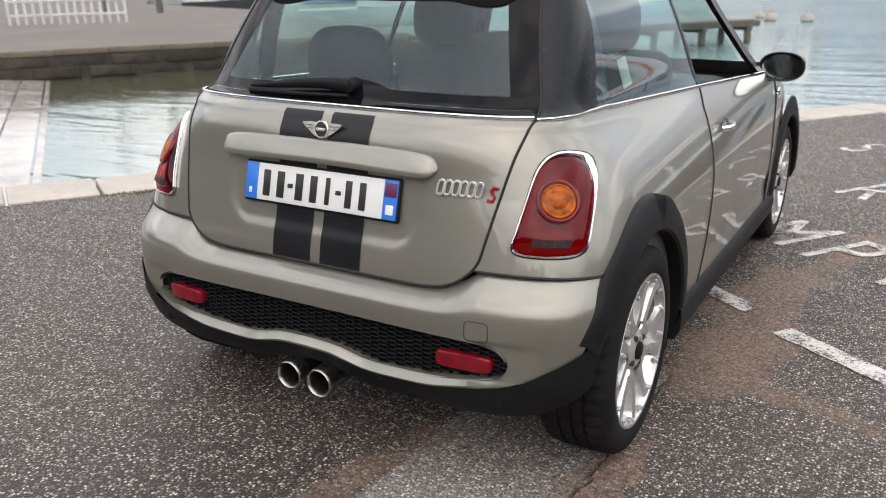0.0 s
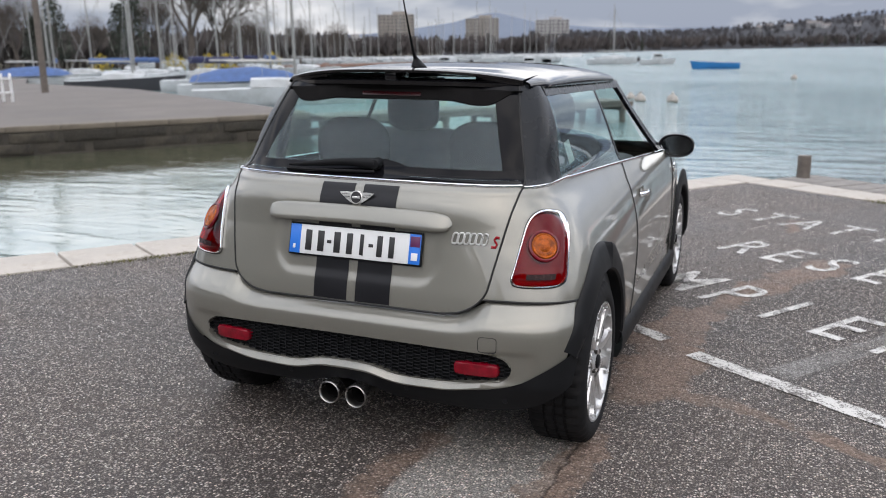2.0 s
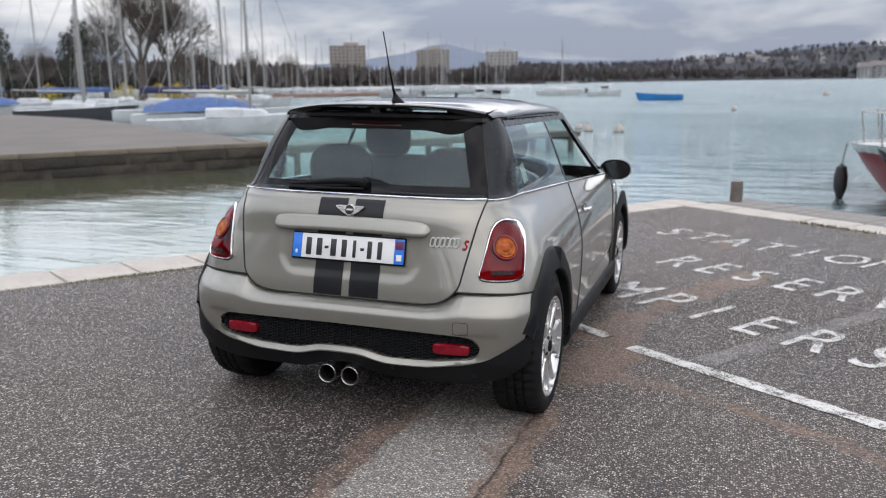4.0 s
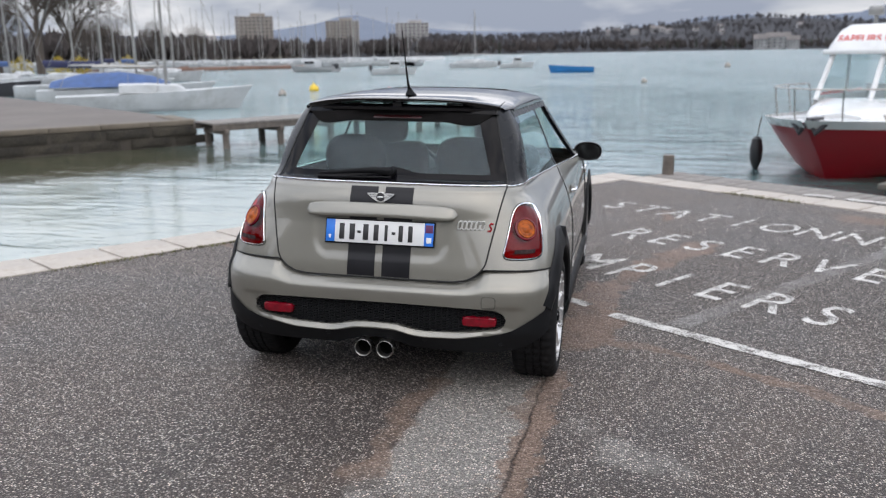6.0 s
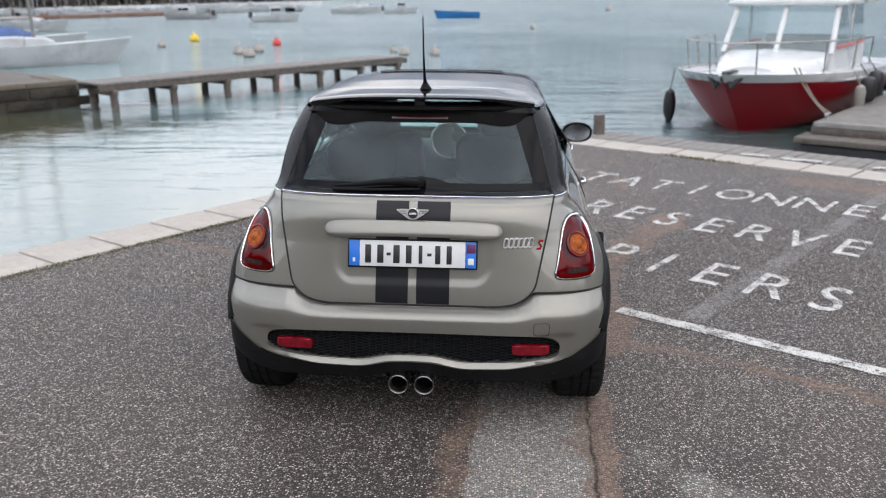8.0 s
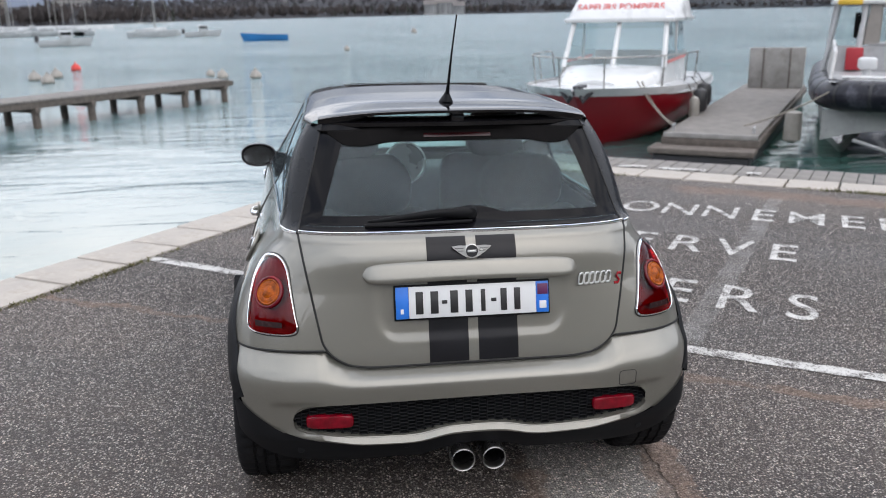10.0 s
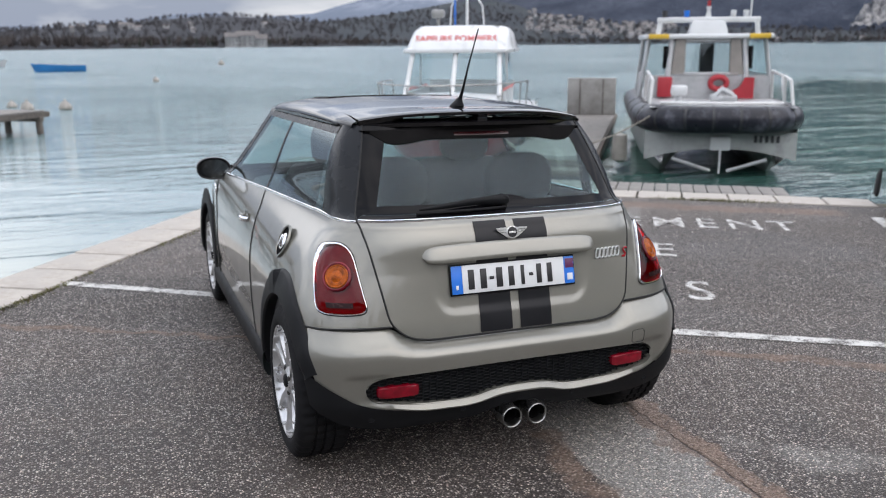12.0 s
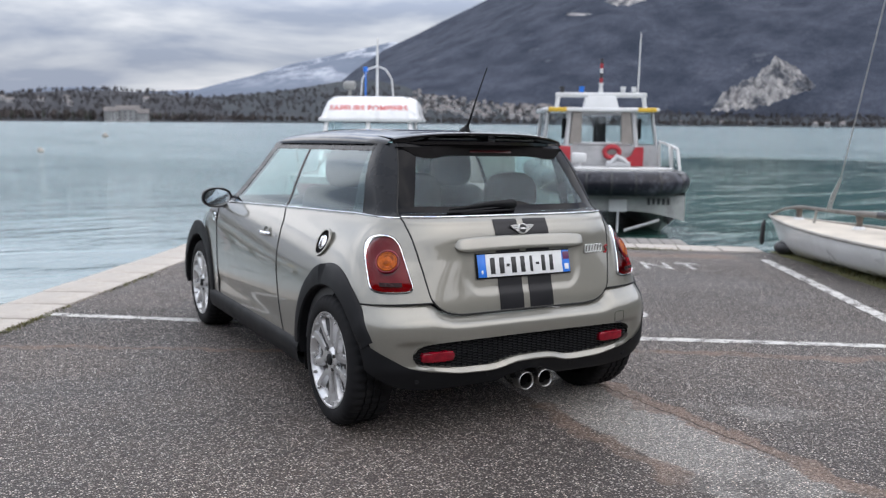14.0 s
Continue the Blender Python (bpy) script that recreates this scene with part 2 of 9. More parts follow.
    for p, q, w, s, k in (((0.85, 1.55), (1.05, 2.35), 0.10, 0.10, 0.9), ((1.05, 2.3), (1.25, 2.8), 0.04, 0.08, 0.75),
                          ((1.25, 2.8), (1.85, 4.05), 0.07, 0.12, 0.8), ((1.5, 5.0), (1.62, 5.75), 0.03, 0.06, 0.5),
                          ((0.98, 1.6), (0.86, 0.85), 0.10, 0.12, 0.8), ((0.80, 0.5), (0.72, -1.8), 0.03, 0.07, 0.8),
                          ((0.24, 0.3), (0.17, -0.9), 0.02, 0.09, 0.5),
                          ((-2.3, 2.85), (0.9, 1.02), 0.006, 0.05, 0.85), ((0.9, 1.02), (1.57, 0.78), 0.02, 0.07, 0.5),
                          ((1.57, 0.78), (2.66, 0.0), 0.03, 0.07, 0.8), ((2.66, 0.0), (3.8, -0.9), 0.03, 0.10, 0.6),
                          ((3.3, 5.9), (6.0, 3.9), 0.10, 0.30, 0.55), ((2.6, 4.9), (4.8, 3.2), 0.03, 0.25, 0.25)):
        k2 = calc(nt, "MULTIPLY", segment_mask(nt, wco, p, q, w, s), k)
        streaks = k2 if streaks is None else calc(nt, "MAXIMUM", streaks, k2)
    streaks = calc(nt, "MULTIPLY", remap(nt, streaks, 0.18, 0.62, 0.0, 0.82, True), remap(nt, mid, 0.30, 0.55, 0.35, 1.0))
    col = blend(nt, streaks, col, blend(nt, chip, (0.125, 0.084, 0.062), (0.33, 0.23, 0.175)))
    # the open joint along the trench
    joint = segment_mask(nt, jco, (0.782, 0.95), (0.716, -1.0), 0.002, 0.009)
    col = blend(nt, calc(nt, "MULTIPLY", joint, remap(nt, mid, 0.38, 0.58, 0.1, 0.75)), col, (0.012, 0.010, 0.009))
    # remains of an older painted line
    ghost = segment_mask(nt, jco, (1.45, 1.40), (4.1, 5.1), 0.060, 0.02)
    ghost = calc(nt, "MULTIPLY", ghost, remap(nt, calc(nt, "ADD", calc(nt, "MULTIPLY", mid, 0.6), calc(nt, "MULTIPLY", fine, 0.5)), 0.44, 0.62, 0.0, 1.0))
    ghost2 = segment_mask(nt, co, (0.2, 6.15), (1.35, 5.95), 0.03, 0.03)
    ghost = calc(nt, "MAXIMUM", ghost, calc(nt, "MULTIPLY", ghost2, remap(nt, mid, 0.35, 0.6, 0.0, 0.4)))
    col = blend(nt, calc(nt, "MULTIPLY", ghost, remap(nt, core, 0.0, 1.0, 0.25, 0.9)), col, (0.42, 0.41, 0.39))
    nt.links.new(col, b.inputs["Base Color"])
    nt.links.new(remap(nt, calc(nt, "ADD", damp, calc(nt, "MULTIPLY", chip, 0.5)), 0.0, 1.0, 0.72, 0.42), b.inputs["Roughness"])
    b.inputs["Specular IOR Level"].default_value = 0.30
    relief = calc(nt, "ADD", calc(nt, "MULTIPLY", core, remap(nt, chip, 0.0, 1.0, 0.4, 1.0)), calc(nt, "MULTIPLY", core2, 0.35))
    bump(nt, b, calc(nt, "ADD", relief, calc(nt, "MULTIPLY_ADD", mid, 0.9, calc(nt, "MULTIPLY", joint, -1.5))), 1.0, 0.0095)
    return m


def road_paint():
    m, nt, b = material("worn_white_road_paint")
    co = coords(nt, "Object")
    mid, fine = noise_of(nt, 7, 7, 0.7, co), noise_of(nt, 95, 3, 0.65, co)
    worn = remap(nt, calc(nt, "ADD", calc(nt, "MULTIPLY", mid, 0.72), calc(nt, "MULTIPLY", fine, 0.62)), 0.655, 0.735)
    col = blend(nt, worn, blend(nt, mid, (0.60, 0.59, 0.565), (0.40, 0.385, 0.36)), blend(nt, fine, (0.02, 0.018, 0.017), (0.11, 0.095, 0.085)))
    nt.links.new(col, b.inputs["Base Color"])
    b.inputs["Roughness"].default_value = 0.7
    bump(nt, b, fine, 0.6, 0.006)
    return m


def water():
    m, nt, b = material("lake_water")
    co = coords(nt)
    mp = nt.nodes.new("ShaderNodeMapping")
    mp.inputs["Rotation"].default_value = (0, 0, radians(25))
    mp.inputs["Scale"].default_value = (0.55, 1.6, 1.0)
    nt.links.new(co, mp.inputs["Vector"])
    big = noise_of(nt, 0.11, 4, 0.5, co)
    calm = noise_of(nt, 0.035, 3, 0.5, co)
    col = blend(nt, remap(nt, big, 0.35, 0.65), (0.112, 0.178, 0.188), (0.178, 0.255, 0.265))
    far = nt.nodes.new("ShaderNodeVectorMath")
    far.operation = "LENGTH"
    nt.links.new(co, far.inputs[0])
    # round the moored boats the colour is darkened for their hulls' reflections and shade
    boat_shade = segment_mask(nt, co, (4.0, 13.5), (12.5, 9.3), 4.2, 5.0)
    col = blend(nt, calc(nt, "MULTIPLY", boat_shade, 0.93), col, (0.017, 0.040, 0.036))
    # the pale ramp shows through the shallows, and the basin beside it lies calm
    basin_pale = segment_mask(nt, co, (-9.5, 5.5), (-5.9, 10.8), 6.0, 2.5)
    basin_pale = calc(nt, "MULTIPLY", basin_pale, remap(nt, noise_of(nt, 0.5, 5, 0.6, co), 0.3, 0.65, 0.45, 1.0))
    still = segment_mask(nt, co, (-12.0, 4.2), (-4.2, 16.8), 8.6, 2.5)
    # this pale tone also stands in for bright cloud mirrored in the basin
    col = blend(nt, calc(nt, "MULTIPLY", basin_pale, 0.9), col, (0.25, 0.275, 0.235))
    # olive murk at the jetty's foot; the colour also holds the dark wall's reflection
    murk_reflection = segment_mask(nt, co, (-20.6, 3.3), (-9.3, 16.5), 2.3, 2.2)
    col = blend(nt, calc(nt, "MULTIPLY", murk_reflection, 0.92), col, (0.050, 0.048, 0.024))
    # sheltered green water behind the moored boats, its colour darkened for the mountain's reflection
    green = segment_mask(nt, co, (13.0, 4.0), (50.0, 31.0), 11.0, 3.0)
    col = blend(nt, green, col, (0.018, 0.085, 0.062))
    nt.links.new(col, b.inputs["Base Color"])
    b.inputs["IOR"].default_value = 1.5
    n1 = noise_of(nt, 1.0, 5, 0.55, mp.outputs[0], 0.4)
    n2 = noise_of(nt, 4.5, 3, 0.5, mp.outputs[0])
    h = calc(nt, "ADD", n1, calc(nt, "MULTIPLY", n2, 0.32))
    # cat's-paws: long patches of livelier water
    mq = nt.nodes.new("ShaderNodeMapping")
    mq.inputs["Rotation"].default_value = (0, 0, radians(30))
    mq.inputs["Scale"].default_value = (0.16, 0.75, 1.0)
    nt.links.new(co, mq.inputs["Vector"])
    paws = remap(nt, noise_of(nt, 1.0, 3, 0.5, mq.outputs[0], 0.3), 0.53, 0.62, 0.0, 1.0, True)
    h = calc(nt, "MULTIPLY", h, remap(nt, calm, 0.35, 0.65, 0.5, 1.3))
    close = remap(nt, far.outputs["Value"], 14.0, 60.0, 0.92, 0.0)
    quiet = calc(nt, "MAXIMUM", calc(nt, "MAXIMUM", still, calc(nt, "MAXIMUM", close, calc(nt, "MULTIPLY", boat_shade, 0.97))), calc(nt, "MULTIPLY", green, 0.95))
    level = remap(nt, quiet, 0.0, 1.0, 1.9, 0.06)
    level = calc(nt, "ADD", level, calc(nt, "MULTIPLY", calc(nt, "MULTIPLY", calc(nt, "MULTIPLY", paws, calc(nt, "SUBTRACT", 1.0, calc(nt, "MAXIMUM", murk_reflection, calc(nt, "MULTIPLY", still, 0.7)))), quiet), 0.20))
    h = calc(nt, "MULTIPLY", h, level)
    nt.links.new(remap(nt, quiet, 0.0, 1.0, 0.17, 0.03), b.inputs["Roughness"])
    bump(nt, b, h, 1.0, 0.42)
    return m


M_PAINT = car_paint()
M_STRIPE = surface("black_stripe_vinyl", (0.008, 0.008, 0.010), 0.34, vary=0.2, relief=0.03, specular=0.28)
M_ROOF = surface("gloss_black_roof_paint", (0.005, 0.005, 0.006), 0.05, vary=0.15, relief=0.0, coat=0.2, specular=0.40)
M_GLOSSBLACK = surface("gloss_black_pillar_panel", (0.010, 0.0112, 0.0135), 0.26, vary=0.15, relief=0.0, specular=0.20)
M_PLASTIC = surface("textured_black_plastic", (0.007, 0.0074, 0.0085), 0.52, vary=0.2, relief=0.12, grain=420, depth=0.001, specular=0.18)
M_SEAM = surface("dark_panel_gap", (0.006, 0.006, 0.006), 0.7, vary=0.1, relief=0.0)
M_CHROME = surface("polished_chrome", (0.82, 0.82, 0.83), 0.07, metal=1.0, vary=0.06, relief=0.0)
M_SILVER = surface("satin_silver_trim", (0.62, 0.62, 0.60), 0.28, metal=0.6, vary=0.06, relief=0.0)
M_RUBBER = surface("tyre_rubber", (0.009, 0.009, 0.010), 0.75, vary=0.3, relief=0.15, grain=160, dirt=(0.040, 0.036, 0.033), dirt_amount=0.25, specular=0.18)
M_RIM = surface("silver_alloy", (0.60, 0.60, 0.60), 0.30, metal=0.75, vary=0.12, relief=0.02, dirt=(0.22, 0.19, 0.17), dirt_amount=0.55)
M_DARKMETAL = surface("dark_brake_metal", (0.07, 0.065, 0.06), 0.5, metal=0.8, vary=0.3)
M_STEEL = surface("stainless_steel", (0.34, 0.33, 0.315), 0.28, metal=1.0, vary=0.12)
M_SOOT = surface("sooty_pipe_inside", (0.010, 0.0095, 0.0095), 0.9, vary=0.2, specular=0.04)
M_REDLENS = surface("red_lens", (0.16, 0.003, 0.008), 0.10, vary=0.6, scale=22, relief=0.25, grain=170, specular=0.4)
M_REDSHELL = glass("red_lamp_shell", (0.56, 0.012, 0.024), 0.7, 0.0, 0.03)
M_REFLECTOR = surface("lamp_reflector_foil", (0.50, 0.46, 0.45), 0.22, metal=0.8, vary=0.7, scale=26, relief=0.3, grain=140)
M_DARKLENS = surface("dark_red_brake_lens", (0.022, 0.001, 0.002), 0.2, vary=0.3, relief=0.0)
M_REDLIGHT = surface("red_reflector", (0.20, 0.003, 0.012), 0.08, vary=0.5, scale=30, relief=0.25, grain=300, specular=0.4)
M_AMBER = surface("amber_lens", (0.40, 0.082, 0.003), 0.16, vary=0.7, scale=45, relief=0.3, grain=220, specular=0.22)
M_CLEARLENS = surface("clear_lamp_lens", (0.03, 0.012, 0.012), 0.25, vary=0.7, scale=60, relief=0.1, specular=0.12)
M_PLATE_WHITE = surface("white_plate", (0.66, 0.67, 0.67), 0.35, vary=0.05, relief=0.02)
M_PLATE_BLUE = surface("blue_plate_band", (0.015, 0.16, 0.62), 0.35, vary=0.08, relief=0.0)
M_PLATE_INK = surface("black_plate_ink", (0.015, 0.015, 0.016), 0.4, vary=0.1, relief=0.0)
M_BADGE_RED = surface("red_badge_enamel", (0.27, 0.010, 0.016), 0.25, vary=0.1, relief=0.0)
M_GLASS = glass("tinted_window_glass", (0.74, 0.90, 0.87), 0.8, 0.0, 0.012, 0.08)
M_SIDEGLASS = glass("green_side_glass", (0.70, 0.86, 0.83), 1.0, 0.0, 0.045, 0.05)
M_DOORGLASS = glass("green_door_glass", (0.72, 0.89, 0.86), 0.9, 0.0, 0.015, 0.03)
M_PLATE_DARK = surface("dark_plate_emblem", (0.10, 0.016, 0.075), 0.35, vary=0.1, relief=0.0)
M_MIRROR = surface("mirror_glass", (0.80, 0.83, 0.84), 0.02, metal=1.0, vary=0.02, relief=0.0)
M_FRIT = surface("black_glass_border", (0.004, 0.004, 0.005), 0.03, vary=0.1, relief=0.0, specular=0.12)
M_SEAT = surface("dark_red_grey_seat_leather", (0.028, 0.020, 0.020), 0.7, vary=0.1, scale=3, relief=0.0, grain=8, specular=0.1)
M_HEADLINER = surface("pale_grey_headliner_cloth", (0.42, 0.42, 0.40), 0.9, vary=0.1, relief=0.1)
M_CABIN = surface("dark_cabin_plastic", (0.045, 0.045, 0.047), 0.6, vary=0.2, relief=0.1)
M_PAPER = surface("white_paper_sheet", (0.45, 0.45, 0.44), 0.8, vary=0.08, relief=0.05)
M_ASPHALT = asphalt()
M_ROADPAINT = road_paint()
M_RAMP = surface("wet_pale_ramp_concrete", (0.42, 0.385, 0.365), 0.15, vary=0.35, scale=1.3, grain=14, relief=0.25, depth=0.006, dirt=(0.17, 0.145, 0.125), dirt_amount=0.7)
M_WATER = water()
M_STONE = surface("pale_kerb_stone", (0.40, 0.365, 0.325), 0.75, vary=0.22, scale=3.0, grain=60, relief=0.35, depth=0.006,
                  dirt=(0.20, 0.17, 0.13), dirt_amount=0.55)
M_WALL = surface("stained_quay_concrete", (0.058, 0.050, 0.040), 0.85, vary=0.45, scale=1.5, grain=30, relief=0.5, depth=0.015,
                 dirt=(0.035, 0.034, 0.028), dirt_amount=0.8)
M_PLANK = surface("weathered_grey_planks", (0.20, 0.185, 0.17), 0.8, vary=0.35, scale=5, grain=70, relief=0.4, depth=0.005)
M_POST = surface("old_mooring_post_wood", (0.13, 0.11, 0.095), 0.8, vary=0.4, scale=8, grain=60, relief=0.5, depth=0.006)
M_DOCKTOP = surface("grey_jetty_paving", (0.125, 0.110, 0.099), 0.85, vary=0.35, scale=0.35, grain=20, relief=0.3, depth=0.01,
                    dirt=(0.085, 0.072, 0.062), dirt_amount=0.8)


# ---- mesh helpers ----
def link_mesh(name, bm, mat, smooth=True):
    me = bpy.data.meshes.new(name)
    bm.normal_update()
    bm.to_mesh(me)
    bm.free()
    for one in (mat if isinstance(mat, (list, tuple)) else [mat]):
        me.materials.append(one)
    if smooth:
        me.shade_smooth()
        me.set_sharp_from_angle(angle=radians(38))
    return new(name, me)


def part(name, bm, mat, parent, label="", smooth=True):
    ob = link_mesh(name, bm, mat, smooth)
    ob.parent = parent
    if label:
        ob["label"] = label
    return ob


def thing(name, label, category, m=None, group="", kind=""):
    ob = new(name)
    ob.empty_display_size = 0.1
    ob.matrix_basis = m if m is not None else Matrix()
    return tagged(ob, label, category, group, kind)


def solo(name, bm, mat, label, category, m=None, group="", kind="", smooth=True):
    ob = link_mesh(name, bm, mat, smooth)
    ob.matrix_basis = m if m is not None else Matrix()
    return tagged(ob, label, category, group, kind)


def sheet(bm, pts, flip=False, wrap=False, mat=0):
    """Faces over a grid of points, rows of equal length."""
    rows = [[bm.verts.new(p) for p in row] for row in pts]
    n = len(rows[0])
    for i in range(len(rows) - 1):
        for j in range(n if wrap else n - 1):
            k = (j + 1) % n
            f = [rows[i][j], rows[i][k], rows[i + 1][k], rows[i + 1][j]]
            face = bm.faces.new(f[::-1] if flip else f)
            face.material_index = mat
    return rows


def box(bm, size, centre, bevel=0.0, rot=None, segments=2):
    r = bmesh.ops.create_cube(bm, size=1.0)
    vs = r["verts"]
    bmesh.ops.scale(bm, vec=size, verts=vs)
    if bevel:
        es = list({e for v in vs for e in v.link_edges})
        out = bmesh.ops.bevel(bm, geom=es, offset=bevel, segments=segments, profile=0.5, affect="EDGES")
        vs = list({v for f in out["faces"] for v in f.verts} | {v for v in vs if v.is_valid})
    m = Matrix.Translation(centre)
    if rot is not None:
        m = m @ rot.to_4x4()
    bmesh.ops.transform(bm, matrix=m, verts=vs)
    return vs


def tube(bm, path, radius, seg=8, closed=False, caps=True, squash=None):
    """A pipe along a path. radius: one number or one for each point."""
    pts = [Vector(p) for p in path]
    n = len(pts)
    rad = [radius] * n if isinstance(radius, (int, float)) else radius
    rings, up = [], None
    for i, p in enumerate(pts):
        if closed:
            d = pts[(i + 1) % n] - pts[i - 1]
        else:
            d = pts[min(i + 1, n - 1)] - pts[max(i - 1, 0)]
        d.normalize()
        if up is None:
            up = Vector((0, 0, 1)) if abs(d.z) < 0.9 else Vector((1, 0, 0))
        side = d.cross(up).normalized()
        up = side.cross(d).normalized()
        ring = []
        for k in range(seg):
            a = 2 * math.pi * k / seg
            q = squash or (1.0, 1.0)
            ring.append(bm.verts.new(p + rad[i] * (q[0] * math.cos(a) * side + q[1] * math.sin(a) * up)))
        rings.append(ring)
    for i in range(n if closed else n - 1):
        a, b2 = rings[i], rings[(i + 1) % n]
        for k in range(seg):
            bm.faces.new((a[k], a[(k + 1) % seg], b2[(k + 1) % seg], b2[k]))
    if caps and not closed:
        bm.faces.new(rings[0][::-1])
        bm.faces.new(rings[-1])
    return rings


def lathe(bm, profile, seg=32, m=None, mat=0):
    """A turned body about x: profile rows of (x, radius)."""
    m = m or Matrix()
    rows = []
    for x, r in profile:
        rows.append([m @ Vector((x, r * math.cos(2 * math.pi * k / seg), r * math.sin(2 * math.pi * k / seg))) for k in range(seg)])
    return sheet(bm, rows, wrap=True, mat=mat)


def prism(bm, outline, depth, m=None, mat=0):
    """A flat outline (x, y) given thickness along z, centred on 0."""
    m = m or Matrix()
    lo = [bm.verts.new(m @ Vector((x, y, -depth / 2))) for x, y in outline]
    hi = [bm.verts.new(m @ Vector((x, y, depth / 2))) for x, y in outline]
    n = len(lo)
    fs = [bm.faces.new(lo[::-1]), bm.faces.new(hi)]
    for i in range(n):
        fs.append(bm.faces.new((lo[i], lo[(i + 1) % n], hi[(i + 1) % n], hi[i])))
    for f in fs:
        f.material_index = mat
    return lo + hi


def letter_mesh(char, bold=0.0, depth=0.002):
    """One character of the built-in font as a bmesh, its height about 0.7, standing on the x axis."""
    cu = bpy.data.curves.new("letter", "FONT")
    cu.body, cu.align_x, cu.offset, cu.extrude, cu.resolution_u = char, "CENTER", bold, depth, 4
    ob = new("letter", cu)
    bpy.context.view_layer.update()
    me = bpy.data.meshes.new_from_object(ob.evaluated_get(bpy.context.evaluated_depsgraph_get()))
    bpy.data.objects.remove(ob)
    bpy.data.curves.remove(cu)
    bm = bmesh.new()
    bm.from_mesh(me)
    bpy.data.meshes.remove(me)
    return bm


# ---- the quay and the car park, in the plane of the car park ----
WATER_Z = -0.80
KERB_L = Vector((0.529, 0.849, 0)).normalized()      # the quay beside the car
KERB_R = Vector((0.802, -0.598, 0)).normalized()     # the quay ahead
CORNER = Vector((1.05, 8.25, 0))
OUT_L, OUT_R = Vector((-KERB_L.y, KERB_L.x, 0)), Vector((-KERB_R.y, KERB_R.x, 0))
R_END = 7.25                                          # length of the quay ahead
FAR_R = CORNER + KERB_R * R_END
EDGE = Vector((-0.50, -0.866, 0))                     # the grassy edge runs back from FAR_R
OUT_E = Vector((0.866, -0.50, 0))


def strip(bm, start, along, out, length, w0, w1, z0, z1):
    """A bar of a kerb: from w0 to w1 outwards, from z0 to z1."""
    p = [start + out * w0, start + out * w1, start + along * length + out * w1, start + along * length + out * w0]
    prism(bm, [(q.x, q.y) for q in p], z1 - z0, Matrix.Translation((0, 0, (z0 + z1) / 2)))


def build_ground():
    bm = bmesh.new()
    back_l = CORNER - KERB_L * 90
    back_r = FAR_R + EDGE * 90
    grass_in = 0.0
    ring = [CORNER, FAR_R + OUT_E * grass_in, back_r, Vector((60, -110, 0)), Vector((-90, -110, 0)), back_l]
    bm.faces.new([bm.verts.new(p) for p in ring][::-1])
    bmesh.ops.triangulate(bm, faces=bm.faces[:])
    solo("ground", bm, M_ASPHALT, "dark worn asphalt with pale chips and rusty streaks", "ground", LOT, kind="structure", smooth=False)
    # quay walls below the kerbs
    bm = bmesh.new()
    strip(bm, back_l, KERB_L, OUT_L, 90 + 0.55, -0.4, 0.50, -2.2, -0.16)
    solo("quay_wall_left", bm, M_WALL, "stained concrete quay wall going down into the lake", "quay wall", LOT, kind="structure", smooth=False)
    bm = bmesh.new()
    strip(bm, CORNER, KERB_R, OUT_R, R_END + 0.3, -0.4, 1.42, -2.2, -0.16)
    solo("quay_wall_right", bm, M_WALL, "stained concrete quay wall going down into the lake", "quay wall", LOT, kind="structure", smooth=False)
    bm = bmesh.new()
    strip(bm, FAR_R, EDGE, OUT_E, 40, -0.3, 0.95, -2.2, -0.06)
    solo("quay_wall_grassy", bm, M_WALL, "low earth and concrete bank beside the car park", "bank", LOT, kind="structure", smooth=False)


def kerb_stones(name, label, start, along, out, length, width, pitch):
    """A row of pale stones, each with worn edges and a joint of its own."""
    holder = tagged(new(name), label, "kerb", kind="structure")
    holder.matrix_basis = LOT
    shapes = []
    rnd = random.Random(7)
    for _ in range(6):
        bm = bmesh.new()
        box(bm, (pitch - rnd.uniform(0.018, 0.028), width - rnd.uniform(0, 0.012), 0.17), (0, 0, -0.075), 0.014)
        me_ob = link_mesh("kerb_stone", bm, M_STONE)
        shapes.append(me_ob.data)
        bpy.data.objects.remove(me_ob)
    angle = math.atan2(along.y, along.x)
    for i in range(int(length / pitch)):
        ob = new("kerb_stone", shapes[i % 6])
        c = start + along * (i + 0.5) * pitch + out * width / 2
        ob.matrix_basis = pose(c.x, c.y, rnd.uniform(0.0, 0.008), rnd.uniform(-0.4, 0.4), rnd.uniform(-0.4, 0.4), math.degrees(angle))
        ob.parent = holder
    return holder


def planks(name, label, start, along, out, length, width, board):
    holder = tagged(new(name), label, "decking", kind="structure")
    holder.matrix_basis = LOT
    rnd = random.Random(11)
    shapes = []
    for _ in range(5):
        bm = bmesh.new()
        box(bm, (board - 0.012, width - rnd.uniform(0, 0.03), 0.05), (0, 0, -0.025), 0.006)
        me_ob = link_mesh("plank", bm, M_PLANK)
        shapes.append(me_ob.data)
        bpy.data.objects.remove(me_ob)
    angle = math.degrees(math.atan2(along.y, along.x))
    for i in range(int(length / board)):
        c = start + along * (i + 0.5) * board + out * width / 2
        ob = new("plank", shapes[i % 5])
        ob.matrix_basis = pose(c.x, c.y, rnd.uniform(-0.004, 0.004), 0, 0, angle + rnd.uniform(-0.3, 0.3))
        ob.parent = holder
    return holder


